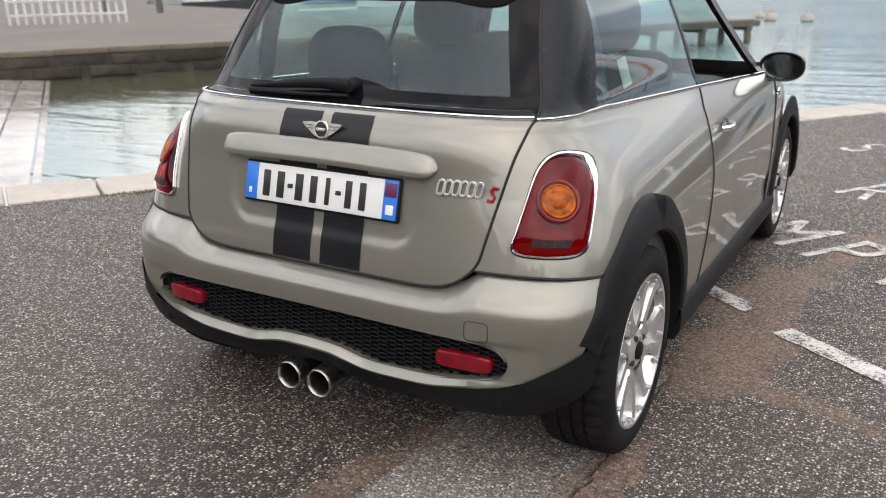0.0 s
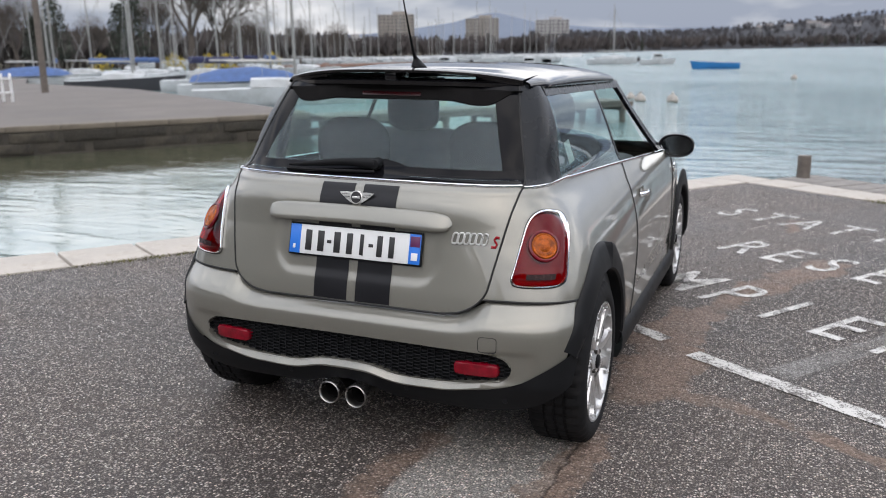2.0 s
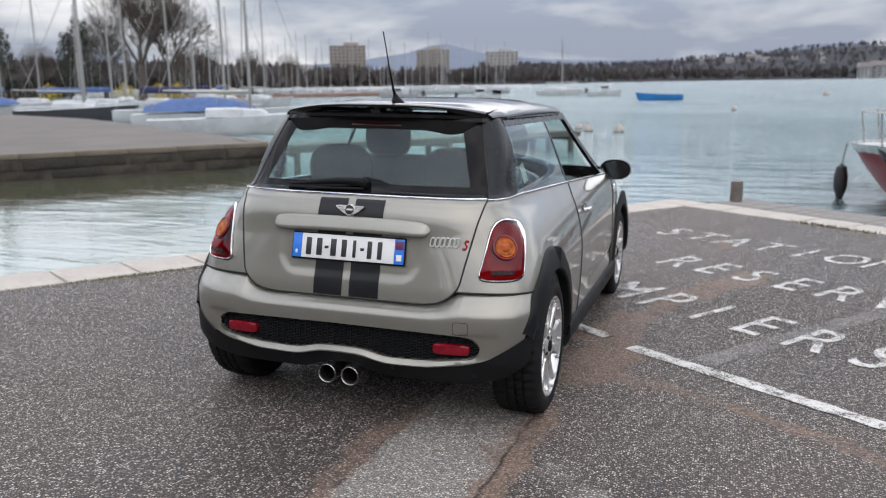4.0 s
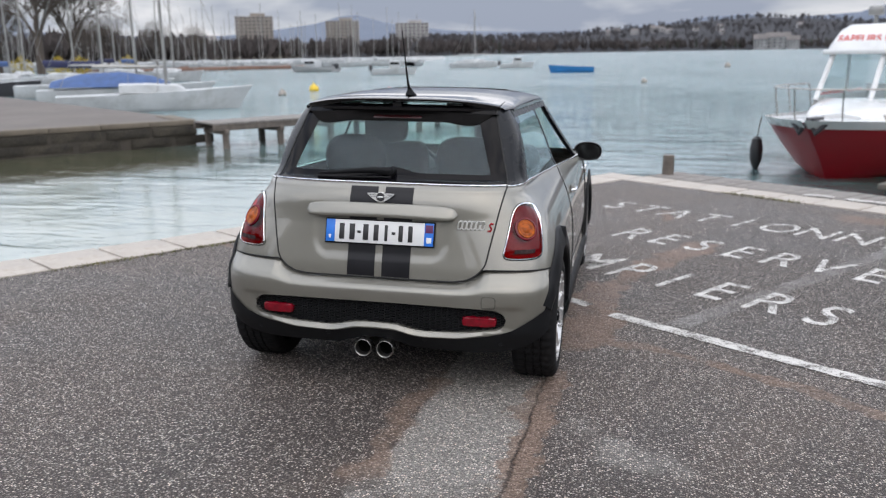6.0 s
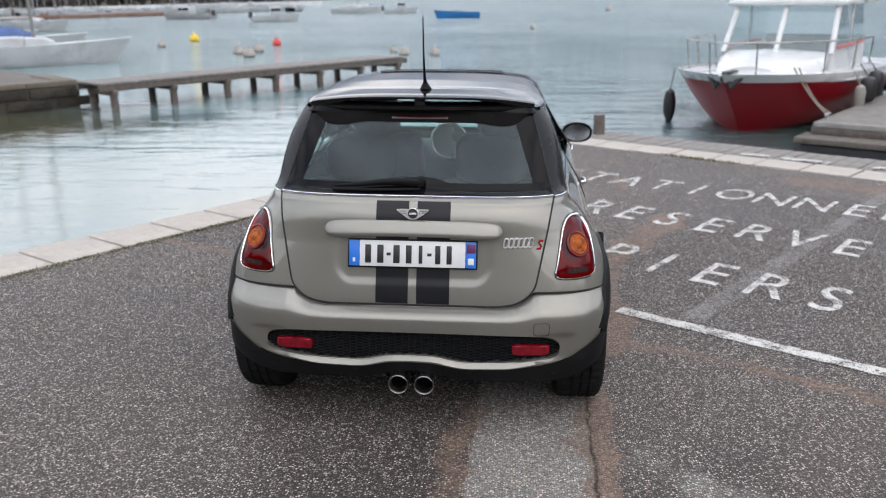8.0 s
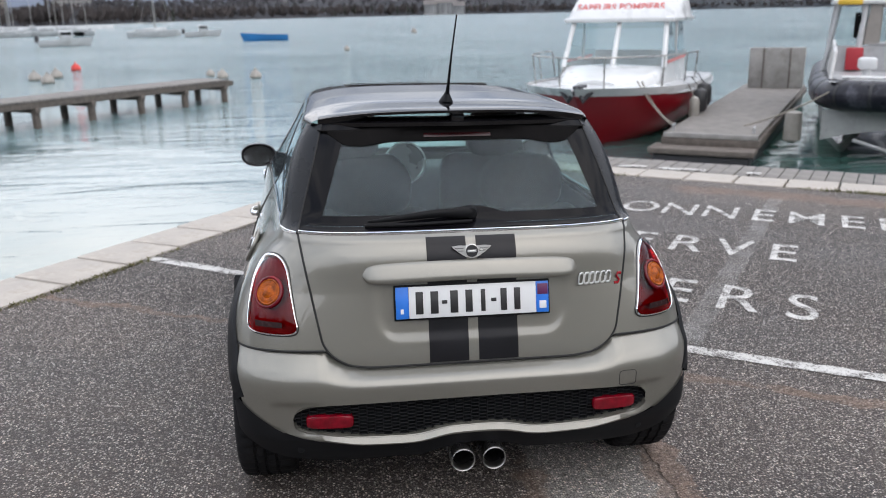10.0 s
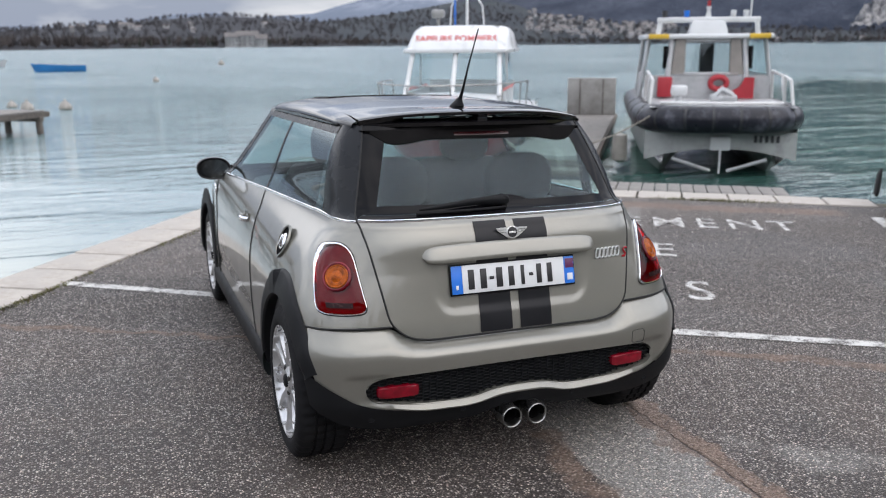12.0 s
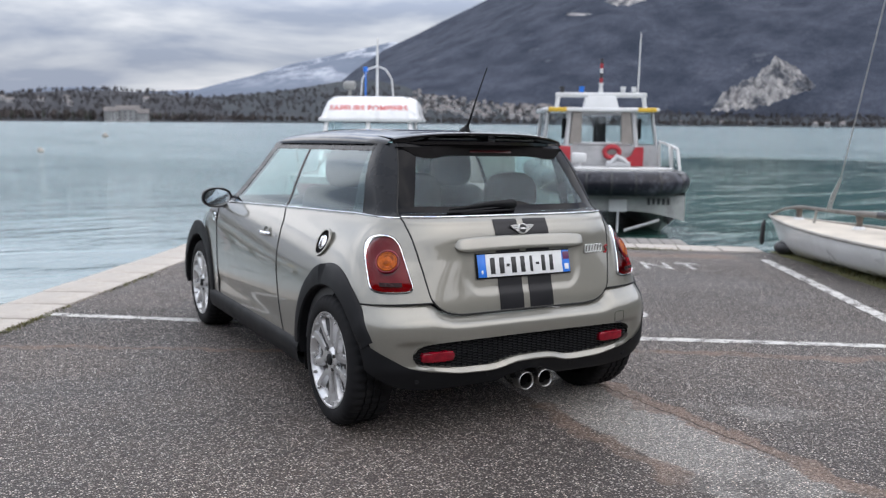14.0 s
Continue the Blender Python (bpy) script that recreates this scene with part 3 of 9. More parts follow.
def painted_line(a, b, width, label):
    a, b = Vector((*a, 0)), Vector((*b, 0))
    d = (b - a).normalized()
    s = Vector((-d.y, d.x, 0))
    bm = bmesh.new()
    n = max(2, int((b - a).length / 0.05))
    rnd = random.Random(int(a.x * 100))
    rows = []
    for i in range(n + 1):
        c = a.lerp(b, i / n)
        e0, e1 = rnd.uniform(-0.006, 0.006), rnd.uniform(-0.006, 0.006)
        rows.append([c + s * (width / 2 + e0) + Vector((0, 0, 0.004)), c - s * (width / 2 + e1) + Vector((0, 0, 0.004))])
    sheet(bm, rows, flip=False)
    solo("painted_line", bm, M_ROADPAINT, label, "road marking", LOT, group="painted lines of the reserved bay", smooth=False)


def painted_word(word, first, step, size=0.52):
    """Letters on the asphalt, one after another along the quay ahead."""
    angle = math.degrees(math.atan2(-0.55, 0.835))
    for i, ch in enumerate(word):
        bm = letter_mesh(ch, 0.004, 0.0)
        bmesh.ops.scale(bm, vec=(size / 0.70 * 0.62, size / 0.70, 1), verts=bm.verts)
        bmesh.ops.translate(bm, vec=(0, -size / 2, 0), verts=bm.verts)
        ob = solo("painted_letter", bm, M_ROADPAINT, "large white letter %s painted on the asphalt" % ch, "road marking",
                  LOT @ pose(first[0] + step[0] * i, first[1] + step[1] * i, 0.0045, 0, 0, angle),
                  group="letters of %s" % word, smooth=False)


build_ground()
kerb_stones("kerb_left", "row of pale square kerb stones along the quay", CORNER + KERB_L * 0.55 - KERB_L * 0.555 * 44, KERB_L, OUT_L, 0.555 * 44 + 0.01, 0.52, 0.555)
kerb_stones("kerb_right", "row of pale square kerb stones along the quay", CORNER, KERB_R, OUT_R, R_END, 0.55, 0.54)
planks("deck_strip", "strip of weathered grey boards outside the kerb", CORNER + OUT_R * 0.57 - KERB_R * 0.1, KERB_R, OUT_R, R_END - 0.9, 0.90, 0.165)



def build_ramp():
    """The boat ramp of long wet concrete beams that runs down into the basin."""
    ramp = tagged(new("boat_ramp"), "wet pale concrete boat ramp running into the basin", "ramp", kind="structure")
    ramp.matrix_basis = Matrix()
    rnd = random.Random(19)
    angle = math.degrees(math.atan2(OUT_L.y, OUT_L.x)) - 4.5
    start = CORNER + OUT_L * 9.0
    shapes = []
    for _ in range(4):
        bm = bmesh.new()
        box(bm, (16.6 - rnd.uniform(0, 0.1), 0.485 - rnd.uniform(0, 0.012), 0.16), (0, 0, -0.08), 0.014)
        ob = link_mesh("ramp_beam", bm, M_RAMP)
        shapes.append(ob.data)
        bpy.data.objects.remove(ob)
    for i in range(26):
        s = -16.0 + 0.5 * i
        c = start + KERB_L * s
        ob = new("ramp_beam", shapes[i % 4])
        ob.matrix_basis = pose(c.x, c.y, -0.82 - 0.085 * (s + 7.45) + rnd.uniform(-0.008, 0.008), 4.8, 0, angle)
        ob.parent = ramp


build_ramp()
bm = bmesh.new()
bmesh.ops.create_grid(bm, x_segments=1, y_segments=1, size=4600)
solo("water", bm, M_WATER, "rippled green-blue lake water", "water", pose(0, 0, WATER_Z), kind="structure", smooth=False)

LINE = "worn white painted line on the asphalt"
painted_line((-1.78, 3.72), (0.915, 1.71), 0.105, LINE)
painted_line((1.06, 1.54), (3.55, -0.13), 0.105, LINE)
painted_line((6.08, 3.58), (3.42, -0.10), 0.125, LINE)
painted_word("STATIONNEMENT", (1.06, 5.98), (0.3117, -0.2008))
painted_word("RESERVE", (1.215, 4.31), (0.298, -0.203))
painted_word("POMPIERS", (0.29, 3.49), (0.303, -0.233))


# ---- the car: x to its right, y ahead, rear bumper about y = -0.08, standing in the plane of the car park ----
Z_W = (0.16, 0.25, 0.32, 0.40, 0.50, 0.60, 0.68, 0.75, 0.80, 0.85, 0.90, 0.93, 0.955, 0.98, 1.10, 1.20, 1.30, 1.34)
W_W = (0.775, 0.812, 0.820, 0.822, 0.822, 0.819, 0.812, 0.797, 0.782, 0.762, 0.734, 0.711, 0.690, 0.673, 0.630, 0.587, 0.540, 0.50)
K_W = (0, 0, 0, 0, 0, 0, 0.0, 0.012, 0.02, 0.03, 0.045, 0.05, 0.05, 0.047, 0.02, 0, 0, 0)
BODY_Y = ((0.54, -0.032), (0.60, -0.026), (0.66, -0.012), (0.72, 0.0), (0.82, 0.018), (0.90, 0.026), (0.935, 0.034), (0.965, 0.055),
          (0.985, 0.085), (0.995, 0.125), (1.03, 0.158), (1.10, 0.205), (1.20, 0.272), (1.277, 0.325), (1.31, 0.35), (1.36, 0.385))
BUMP_Y = ((0.16, 0.05), (0.20, -0.005), (0.25, -0.045), (0.30, -0.062), (0.335, -0.078), (0.36, -0.079), (0.42, -0.080), (0.49, -0.082), (0.514, -0.081),
          (0.524, -0.077), (0.533, -0.066), (0.545, -0.044), (0.557, -0.020), (0.566, -0.003), (0.569, 0.0), (0.65, 0.0))


FINE = np.linspace(0.0, 1.6, 801)


def smoothed(zs, values, sigma):
    """A table drawn as a flowing curve."""
    raw = np.interp(FINE, zs, values)
    n = int(3 * sigma / 0.002)
    k = np.exp(-0.5 * (np.arange(-n, n + 1) * 0.002 / sigma) ** 2)
    return np.convolve(np.pad(raw, n, mode="edge"), k / k.sum(), mode="valid")


def rear_curve(rows, sigma, keep=9.0):
    zs, ys = [r[0] for r in rows], [r[1] for r in rows]
    soft, raw = smoothed(zs, ys, sigma), np.interp(FINE, zs, ys)
    f = np.clip((FINE - keep + 0.02) / 0.02, 0, 1)
    return soft * (1 - f) + raw * f


WIDTHS, SPREAD = smoothed(Z_W, W_W, 0.034), smoothed(Z_W, K_W, 0.034)
BODY_Y, BUMP_Y = rear_curve(BODY_Y, 0.024, 0.965), rear_curve(BUMP_Y, 0.008)


def table(rows, z):
    return float(np.interp(z, FINE, rows))


def width_at(z, y):
    return float(np.interp(z, FINE, WIDTHS)) + float(np.interp(z, FINE, SPREAD)) * (y - 1.35)


def corner_depth(z):
    return float(np.interp(z, (0.85, 0.93, 0.98, 1.3), (0.45, 0.40, 0.31, 0.2)))


def corner_power(z):
    return float(np.interp(z, (0.58, 0.68, 0.8, 1.4), (4.7, 4.4, 4.0, 4.0)))


def rear_y(x, z, rows):
    """How far back the rear surface lies at x and z."""
    a, n = corner_depth(z), corner_power(z)
    y = table(rows, z)
    for _ in range(4):
        f = min(0.999, abs(x) / width_at(z, y))
        y = table(rows, z) + a * (1 - (1 - f ** n) ** (1 / n))
    return y


def rear_point(x, z, rows, off=0.0):
    p = Vector((x, rear_y(x, z, rows), z))
    if off:
        e = 0.004
        px = Vector((x + e, rear_y(x + e, z, rows), z)) - Vector((x - e, rear_y(x - e, z, rows), z))
        pz = Vector((x, rear_y(x, z + e, rows), z + e)) - Vector((x, rear_y(x, z - e, rows), z - e))
        p += px.cross(pz).normalized() * off
    return p


def outline(z, rows, x0, y1, count, y_rear=None):
    """Points along the right half of the body at height z, from x0 on the rear round the corner to y1 on the side."""
    a, n, yc = corner_depth(z), corner_power(z), table(rows, z)
    ph = np.linspace(0, 1, 160) ** 1.5 * math.pi / 2
    pts = [(width_at(z, yc + a) * math.sin(p) ** (2 / n), yc + a * (1 - max(0.0, math.cos(p)) ** (2 / n))) for p in ph]
    pts = [(x * width_at(z, y) / width_at(z, yc + a), y) for x, y in pts]
    pts += [(width_at(z, y), y) for y in np.linspace(yc + a, 2.6, 60)[1:]]
    pts = np.array(pts)
    keep = np.argmax(pts[:, 0] >= x0) if x0 > 0 else 0
    first = []
    if x0 > 0:
        f = (x0 - pts[keep - 1, 0]) / (pts[keep, 0] - pts[keep - 1, 0])
        first = [pts[keep - 1] * (1 - f) + pts[keep] * f]
    cut = int(np.argmax(pts[:, 1] > y1))
    f = (y1 - pts[cut - 1, 1]) / (pts[cut, 1] - pts[cut - 1, 1])
    pts = np.array(first + list(pts[keep:cut]) + [pts[cut - 1] * (1 - f) + pts[cut] * f])
    d = np.concatenate(([0], np.cumsum(np.hypot(*np.diff(pts, axis=0).T))))
    s = np.linspace(0, d[-1], count)
    return [Vector((float(np.interp(q, d, pts[:, 0])), float(np.interp(q, d, pts[:, 1])), z)) for q in s]


def mirrored(bm):
    """A copy of a bmesh on the other side of the car."""
    other = bm.copy()
    bmesh.ops.scale(other, vec=(-1, 1, 1), verts=other.verts)
    bmesh.ops.reverse_faces(other, faces=other.faces)
    return other


def both(name, bm, mat, parent, label=""):
    """One part on each side."""
    other = mirrored(bm)
    return part(name, bm, mat, parent, label), part(name, other, mat, parent, label)


def thicken(bm, depth):
    bmesh.ops.recalc_face_normals(bm, faces=bm.faces)
    bmesh.ops.solidify(bm, geom=bm.faces[:], thickness=depth)


ARCHES = ((0.42, 0.297), (2.888, 0.297))
WHEEL_R = 0.308


def cut_arches(bm, scale=0.93):
    """Opens the panels where the wheels are; the plastic arch covers the edge."""
    gone = []
    for f in bm.faces:
        c = f.calc_center_median()
        for ay, az in ARCHES:
            if ((c.y - ay) / 0.425) ** 2 + ((c.z - az) / 0.46) ** 2 < scale ** 2 and abs(c.x) > 0.45:
                gone.append(f)
                break
    bmesh.ops.delete(bm, geom=gone, context="FACES")


def belt(y):
    return float(np.interp(y, (0.5, 1.35, 2.25, 2.5), (0.977, 0.953, 0.924, 0.915)))


def hatch_edge(z):
    """Half the width of the tailgate at height z, its lower corners rounded."""
    x = 0.568 - (0.98 - z) * 0.20
    if z < 0.66:
        t = min(1.0, (0.66 - z) / (0.66 - 0.562))
        x -= 0.13 * (1 - math.sqrt(max(0.0, 1 - t * t)))
    return x


def glass_edge(z):
    return float(np.interp(z, (0.98, 1.31), (0.568, 0.474)))


def door_seam(z):
    return float(np.interp(z, (0.30, 0.344, 0.451, 0.625, 0.80, 0.89, 0.946, 0.99), (1.03, 1.045, 1.094, 1.153, 1.215, 1.262, 1.335, 1.345)))


def front_seam(z):
    return float(np.interp(z, (0.30, 0.387, 0.608, 0.794, 0.95), (2.33, 2.341, 2.392, 2.432, 2.44)))


def ease(v, a, b):
    t = max(0.0, min(1.0, (v - a) / (b - a)))
    return t * t * (3 - 2 * t)


def bumper_top(x):
    return float(np.interp(abs(x), (0.0, 0.36, 0.42, 0.46, 0.49, 0.52, 0.80), (0.562, 0.563, 0.571, 0.588, 0.607, 0.619, 0.620)))


def bump_point(x, z, off=0.0):
    """The bumper's skin: its shelf follows the upper edge."""
    top = bumper_top(x)
    zt = z if z < 0.50 else 0.50 + (z - 0.50) * (0.566 - 0.50) / (top - 0.50)
    p = rear_point(x, zt, BUMP_Y, off)
    # the scoop round the ends of the grille
    ax = abs(x)
    dip = 0.011 * ease(ax, 0.50, 0.56) * (1 - ease(ax, 0.615, 0.70)) * (1 - ease(z, 0.444, 0.468)) * ease(z, 0.325, 0.365)
    return Vector((p.x, p.y + dip, p.z + z - zt))


def plate_recess(x, z):
    """How far the tailgate is pressed in round the number plate."""
    half = 0.318 - 0.06 * max(0.0, (0.74 - z) / 0.1) ** 2
    return 0.0045 * (1 - ease(abs(x), half - 0.022, half + 0.022)) * ease(z, 0.632, 0.672) * (1 - ease(z, 0.846, 0.856))


def tailgate_point(x, z, off=0.0):
    p = rear_point(x, z, BODY_Y, off)
    p.y += plate_recess(x, z)
    return p


def build_wheel(car, centre, side):
    wheel = new("wheel")
    wheel.parent = car
    wheel.matrix_basis = pose(*centre, 0, 0, 0 if side > 0 else 180)
    # tyre: x outwards, width 0.205
    bm = bmesh.new()
    R, o, i = WHEEL_R, 0.0, -0.205
    seg = 132
    prof = [(o - 0.012, 0.218), (o + 0.001, 0.227), (o + 0.007, 0.246), (o + 0.006, 0.270), (o - 0.002, 0.290), (o - 0.016, 0.3035), (o - 0.040, 0.3075)]
    for g in (-0.060, -0.096, -0.134):
        prof += [(g + 0.006, R), (g + 0.004, R - 0.008), (g - 0.004, R - 0.008), (g - 0.006, R)]
    prof += [(-0.170, 0.3075), (-0.187, 0.3035), (-0.200, 0.290), (-0.206, 0.262), (-0.195, 0.232)]
    rows = lathe(bm, prof, seg)
    for ri, (x, r) in enumerate(prof):
        if r > 0.289:
            for k in range(seg):
                if k % 3 == 0:
                    v = rows[ri][k]
                    f = 0.974 if r > 0.295 else 0.988
                    v.co.y *= f
                    v.co.z *= f
    tyre = part("tyre", bm, M_RUBBER, wheel, "black rubber tyre with grooved tread")
    # rim
    bm = bmesh.new()
    lathe(bm, [(-0.17, 0.215), (-0.06, 0.205), (-0.022, 0.212), (-0.006, 0.226), (0.002, 0.233), (0.003, 0.241), (-0.004, 0.243), (-0.012, 0.236)], 60)
    lathe(bm, [(-0.012, 0.018), (-0.008, 0.045), (-0.020, 0.066), (-0.045, 0.072), (-0.08, 0.072)], 30)
    for k in range(5):
        a = 2 * math.pi * k / 5 + 0.25
        rot = Matrix.Rotation(a, 4, "X")
        # a stem that forks towards the rim
        stem = [(-0.022, 0.046, 0.030), (-0.016, 0.070, 0.031), (-0.014, 0.095, 0.040)]
        rows = []
        for x, r, h in stem:
            rows.append([rot @ Vector(p) for p in ((x - 0.028, -h, r), (x, -h * 0.72, r), (x + 0.004, 0, r), (x, h * 0.72, r), (x - 0.028, h, r))])
        sheet(bm, rows)
        for sgn in (-1, 1):
            rows = []
            for x, r, c, h in ((-0.016, 0.080, 0.018, 0.030), (-0.013, 0.115, 0.038, 0.027), (-0.010, 0.150, 0.058, 0.025), (-0.007, 0.188, 0.070, 0.025), (-0.004, 0.212, 0.074, 0.031), (-0.003, 0.224, 0.075, 0.037)):
                rows.append([rot @ Vector((p[0], sgn * c + p[1], r)) for p in ((x - 0.026, -h), (x, -h * 0.7), (x + 0.003, 0), (x, h * 0.7), (x - 0.026, h))])
            sheet(bm, rows)
    rim = part("rim", bm, M_RIM, wheel, "silver alloy rim with forked spokes")
    rim.scale = (1, 0.94, 0.94)
    # bolts round the rim and hub
    for k in range(15):
        a = 2 * math.pi * (k + 0.5) / 15 + 0.2
        bm = bmesh.new()
        lathe(bm, [(-0.012, 0.0075), (0.004, 0.0075), (0.006, 0.005), (0.006, 0.0005)], 8, Matrix.Translation((0, 0.219 * math.sin(-a), 0.219 * math.cos(a))))
        ob = part("rim_bolt", bm, M_RIM, rim)
    for k in range(4):
        a = 2 * math.pi * k / 4 + 0.5
        bm = bmesh.new()
        lathe(bm, [(-0.03, 0.010), (-0.008, 0.010), (-0.006, 0.006), (-0.006, 0.0005)], 6, Matrix.Translation((0, 0.052 * math.sin(-a), 0.052 * math.cos(a))))
        part("wheel_bolt", bm, M_DARKMETAL, rim)
    bm = bmesh.new()
    lathe(bm, [(-0.02, 0.029), (-0.004, 0.028), (0.0, 0.022), (0.001, 0.0005)], 24)
    part("hub_cap", bm, M_PLASTIC, rim, "dark round hub cap")
    bm = bmesh.new()
    lathe(bm, [(-0.075, 0.06), (-0.075, 0.135), (-0.095, 0.135), (-0.095, 0.001)], 40)
    part("brake_disc", bm, M_DARKMETAL, wheel, "dull steel brake disc")
    bm = bmesh.new()
    lathe(bm, [(-0.12, 0.228), (-0.13, 0.001)], 32)
    part("wheel_back", bm, M_SOOT, wheel)
    return wheel


def build_car():
    car = thing("car", "silver-beige three-door hatchback with black roof parked on asphalt", "car", LOT)

    # tailgate
    bm = bmesh.new()
    zs = list(np.linspace(0.562, 0.66, 16)) + list(np.linspace(0.668, 0.982, 54))
    rows = []
    for z in zs:
        e = hatch_edge(z) - 0.003
        rows.append([tailgate_point(x, z) for x in np.linspace(-e, e, 110)])
    sheet(bm, rows)
    tailgate = part("tailgate", bm, M_PAINT, car, "silver-beige metallic tailgate")
    # dark gap round the tailgate
    bm = bmesh.new()
    path = [rear_point(hatch_edge(z), z, BODY_Y, -0.001) for z in np.linspace(0.985, 0.562, 60)]
    path += [rear_point(x, 0.561, BODY_Y, -0.001) for x in np.linspace(hatch_edge(0.562), -hatch_edge(0.562), 30)[1:-1]]
    path += [rear_point(-hatch_edge(z), z, BODY_Y, -0.001) for z in np.linspace(0.562, 0.985, 60)]
    tube(bm, path, 0.0042, 6)
    part("panel_gap", bm, M_SEAM, car)
    # two stripes
    for x0, x1 in ((-0.150, -0.017), (0.017, 0.152)):
        bm = bmesh.new()
        for z0, z1, n in ((0.566, 0.842, 40), (0.872, 0.972, 12)):
            sheet(bm, [[tailgate_point(x, z, 0.0016) for x in np.linspace(x0, x1, 12)] for z in np.linspace(z0, z1, n)])
        part("stripe", bm, M_STRIPE, tailgate, "matt black stripe down the tailgate")
    # grip bar above the plate
    bm = bmesh.new()
    rows = []
    for x in np.linspace(-0.362, 0.362, 60):
        t = abs(x) / 0.362
        k = (1 - t ** 14) ** 0.5
        sag = -0.008 * t * t
        y, zc = rear_y(x, 0.862, BODY_Y), 0.868 + sag
        sec = [(0.014, 0.036), (-0.003, 0.033), (-0.009, 0.027), (-0.025, -0.010), (-0.028, -0.020), (-0.026, -0.027), (-0.020, -0.030), (0.016, -0.028)]
        rows.append([Vector((x, y + a * (0.25 + 0.75 * k) + 0.004 * (1 - k), zc + b * (0.2 + 0.8 * k))) for a, b in sec])
    sheet(bm, rows, flip=True)
    part("grip_bar", bm, M_PAINT, tailgate, "painted grip bar over the plate")
    # plate
    plate = new("number_plate")
    plate.parent = car
    plate.matrix_basis = pose(0, 0.003, 0.7675, 77.0, 0, 0)
    bm = bmesh.new()
    box(bm, (0.528, 0.118, 0.010), (0, 0, -0.004), 0.004)
    part("plate_holder", bm, M_PLASTIC, plate, "thin black plate holder")
    bm = bmesh.new()
    box(bm, (0.430, 0.105, 0.004), (0, 0, 0.003), 0.0015)
    part("plate_field", bm, M_PLATE_WHITE, plate, "white reflective plate")
    for sx in (-1, 1):
        bm = bmesh.new()
        box(bm, (0.043, 0.105, 0.004), (sx * 0.2370, 0, 0.003), 0.0015)
        part("plate_band", bm, M_PLATE_BLUE, plate, "blue end band of the plate")
    # unreadable bars for its characters
    for x, w in ((-0.178, 0.040), (-0.128, 0.042), (-0.062, 0.042), (-0.012, 0.038), (0.036, 0.024), (0.106, 0.034), (0.152, 0.034)):
        bm = bmesh.new()
        box(bm, (w * 0.62, 0.074, 0.002), (x - 0.002, -0.002, 0.0062), 0.0008)
        part("plate_bar", bm, M_PLATE_INK, plate)
    for x in (-0.096, 0.070):
        bm = bmesh.new()
        box(bm, (0.018, 0.012, 0.002), (x, -0.002, 0.0062), 0.0008)
        part("plate_bar", bm, M_PLATE_INK, plate)
    bm = bmesh.new()
    box(bm, (0.010, 0.016, 0.002), (-0.238, -0.028, 0.0062), 0.0008)
    part("plate_mark", bm, M_PLATE_WHITE, plate)
    bm = bmesh.new()
    box(bm, (0.024, 0.026, 0.002), (0.238, -0.026, 0.0062), 0.0008)
    part("plate_mark", bm, M_PLATE_WHITE, plate)
    bm = bmesh.new()
    box(bm, (0.036, 0.036, 0.002), (0.238, 0.026, 0.0062), 0.0008)
    part("plate_mark", bm, M_PLATE_DARK, plate)

    # winged round badge
    badge = new("badge")
    badge.parent = car
    p = tailgate_point(0, 0.926, 0.008)
    badge.matrix_basis = pose(p.x, p.y, p.z, 80, 0, 0)
    for sx in (-1, 1):
        bm = bmesh.new()
        pts = [(0.016, 0.018), (0.040, 0.019), (0.066, 0.017), (0.061, 0.010), (0.050, 0.001), (0.036, -0.009), (0.022, -0.018), (0.014, -0.021)]
        pts = [(sx * a, b) for a, b in pts]
        prism(bm, pts if sx < 0 else pts[::-1], 0.006)
        bmesh.ops.recalc_face_normals(bm, faces=bm.faces)
        part("badge_wing", bm, M_SILVER, badge, "chrome wing")
        for k in range(2):
            bm = bmesh.new()
            box(bm, (0.030 - 0.008 * k, 0.0016, 0.002), (sx * (0.042 - 0.006 * k), 0.010 - 0.009 * k, 0.0036), 0.0004)
            part("badge_line", bm, M_PLATE_INK, badge)
    bm = bmesh.new()
    lathe(bm, [(-0.004, 0.024), (0.005, 0.0235), (0.006, 0.021), (0.0045, 0.020)], 32, Matrix.Rotation(-math.pi / 2, 4, "Y"))
    part("badge_ring", bm, M_SILVER, badge, "chrome ring")
    bm = bmesh.new()
    lathe(bm, [(0.0045, 0.0205), (0.0052, 0.0003)], 32, Matrix.Rotation(-math.pi / 2, 4, "Y"))
    part("badge_disc", bm, M_PLATE_INK, badge)
    bm = bmesh.new()
    box(bm, (0.030, 0.008, 0.002), (0, 0, 0.006), 0.0005)
    part("badge_bar", bm, M_SILVER, badge)
    # lettered badge as slanted chrome bars
    script = new("script_badge")
    script.parent = car
    p = tailgate_point(0.448, 0.8165, 0.003)
    script.matrix_basis = pose(p.x, p.y, p.z, 81, 0, 9) @ Matrix.Diagonal((1.0, 1.35, 1.0, 1.0))
    for k in range(6):
        bm = bmesh.new()
        x = -0.072 + 0.0205 * k
        h = 0.0135
        ring = []
        for t in range(16):
            a = 2 * math.pi * t / 16
            cx, cy = 0.0086 * abs(math.cos(a)) ** 0.6 * (1 if math.cos(a) > 0 else -1), h * abs(math.sin(a)) ** 0.6 * (1 if math.sin(a) > 0 else -1)
            ring.append((x + cx + 0.25 * cy, cy, 0))
        tube(bm, ring, 0.0029, 6, closed=True)
        part("script_piece", bm, M_SILVER, script)
    bm = bmesh.new()
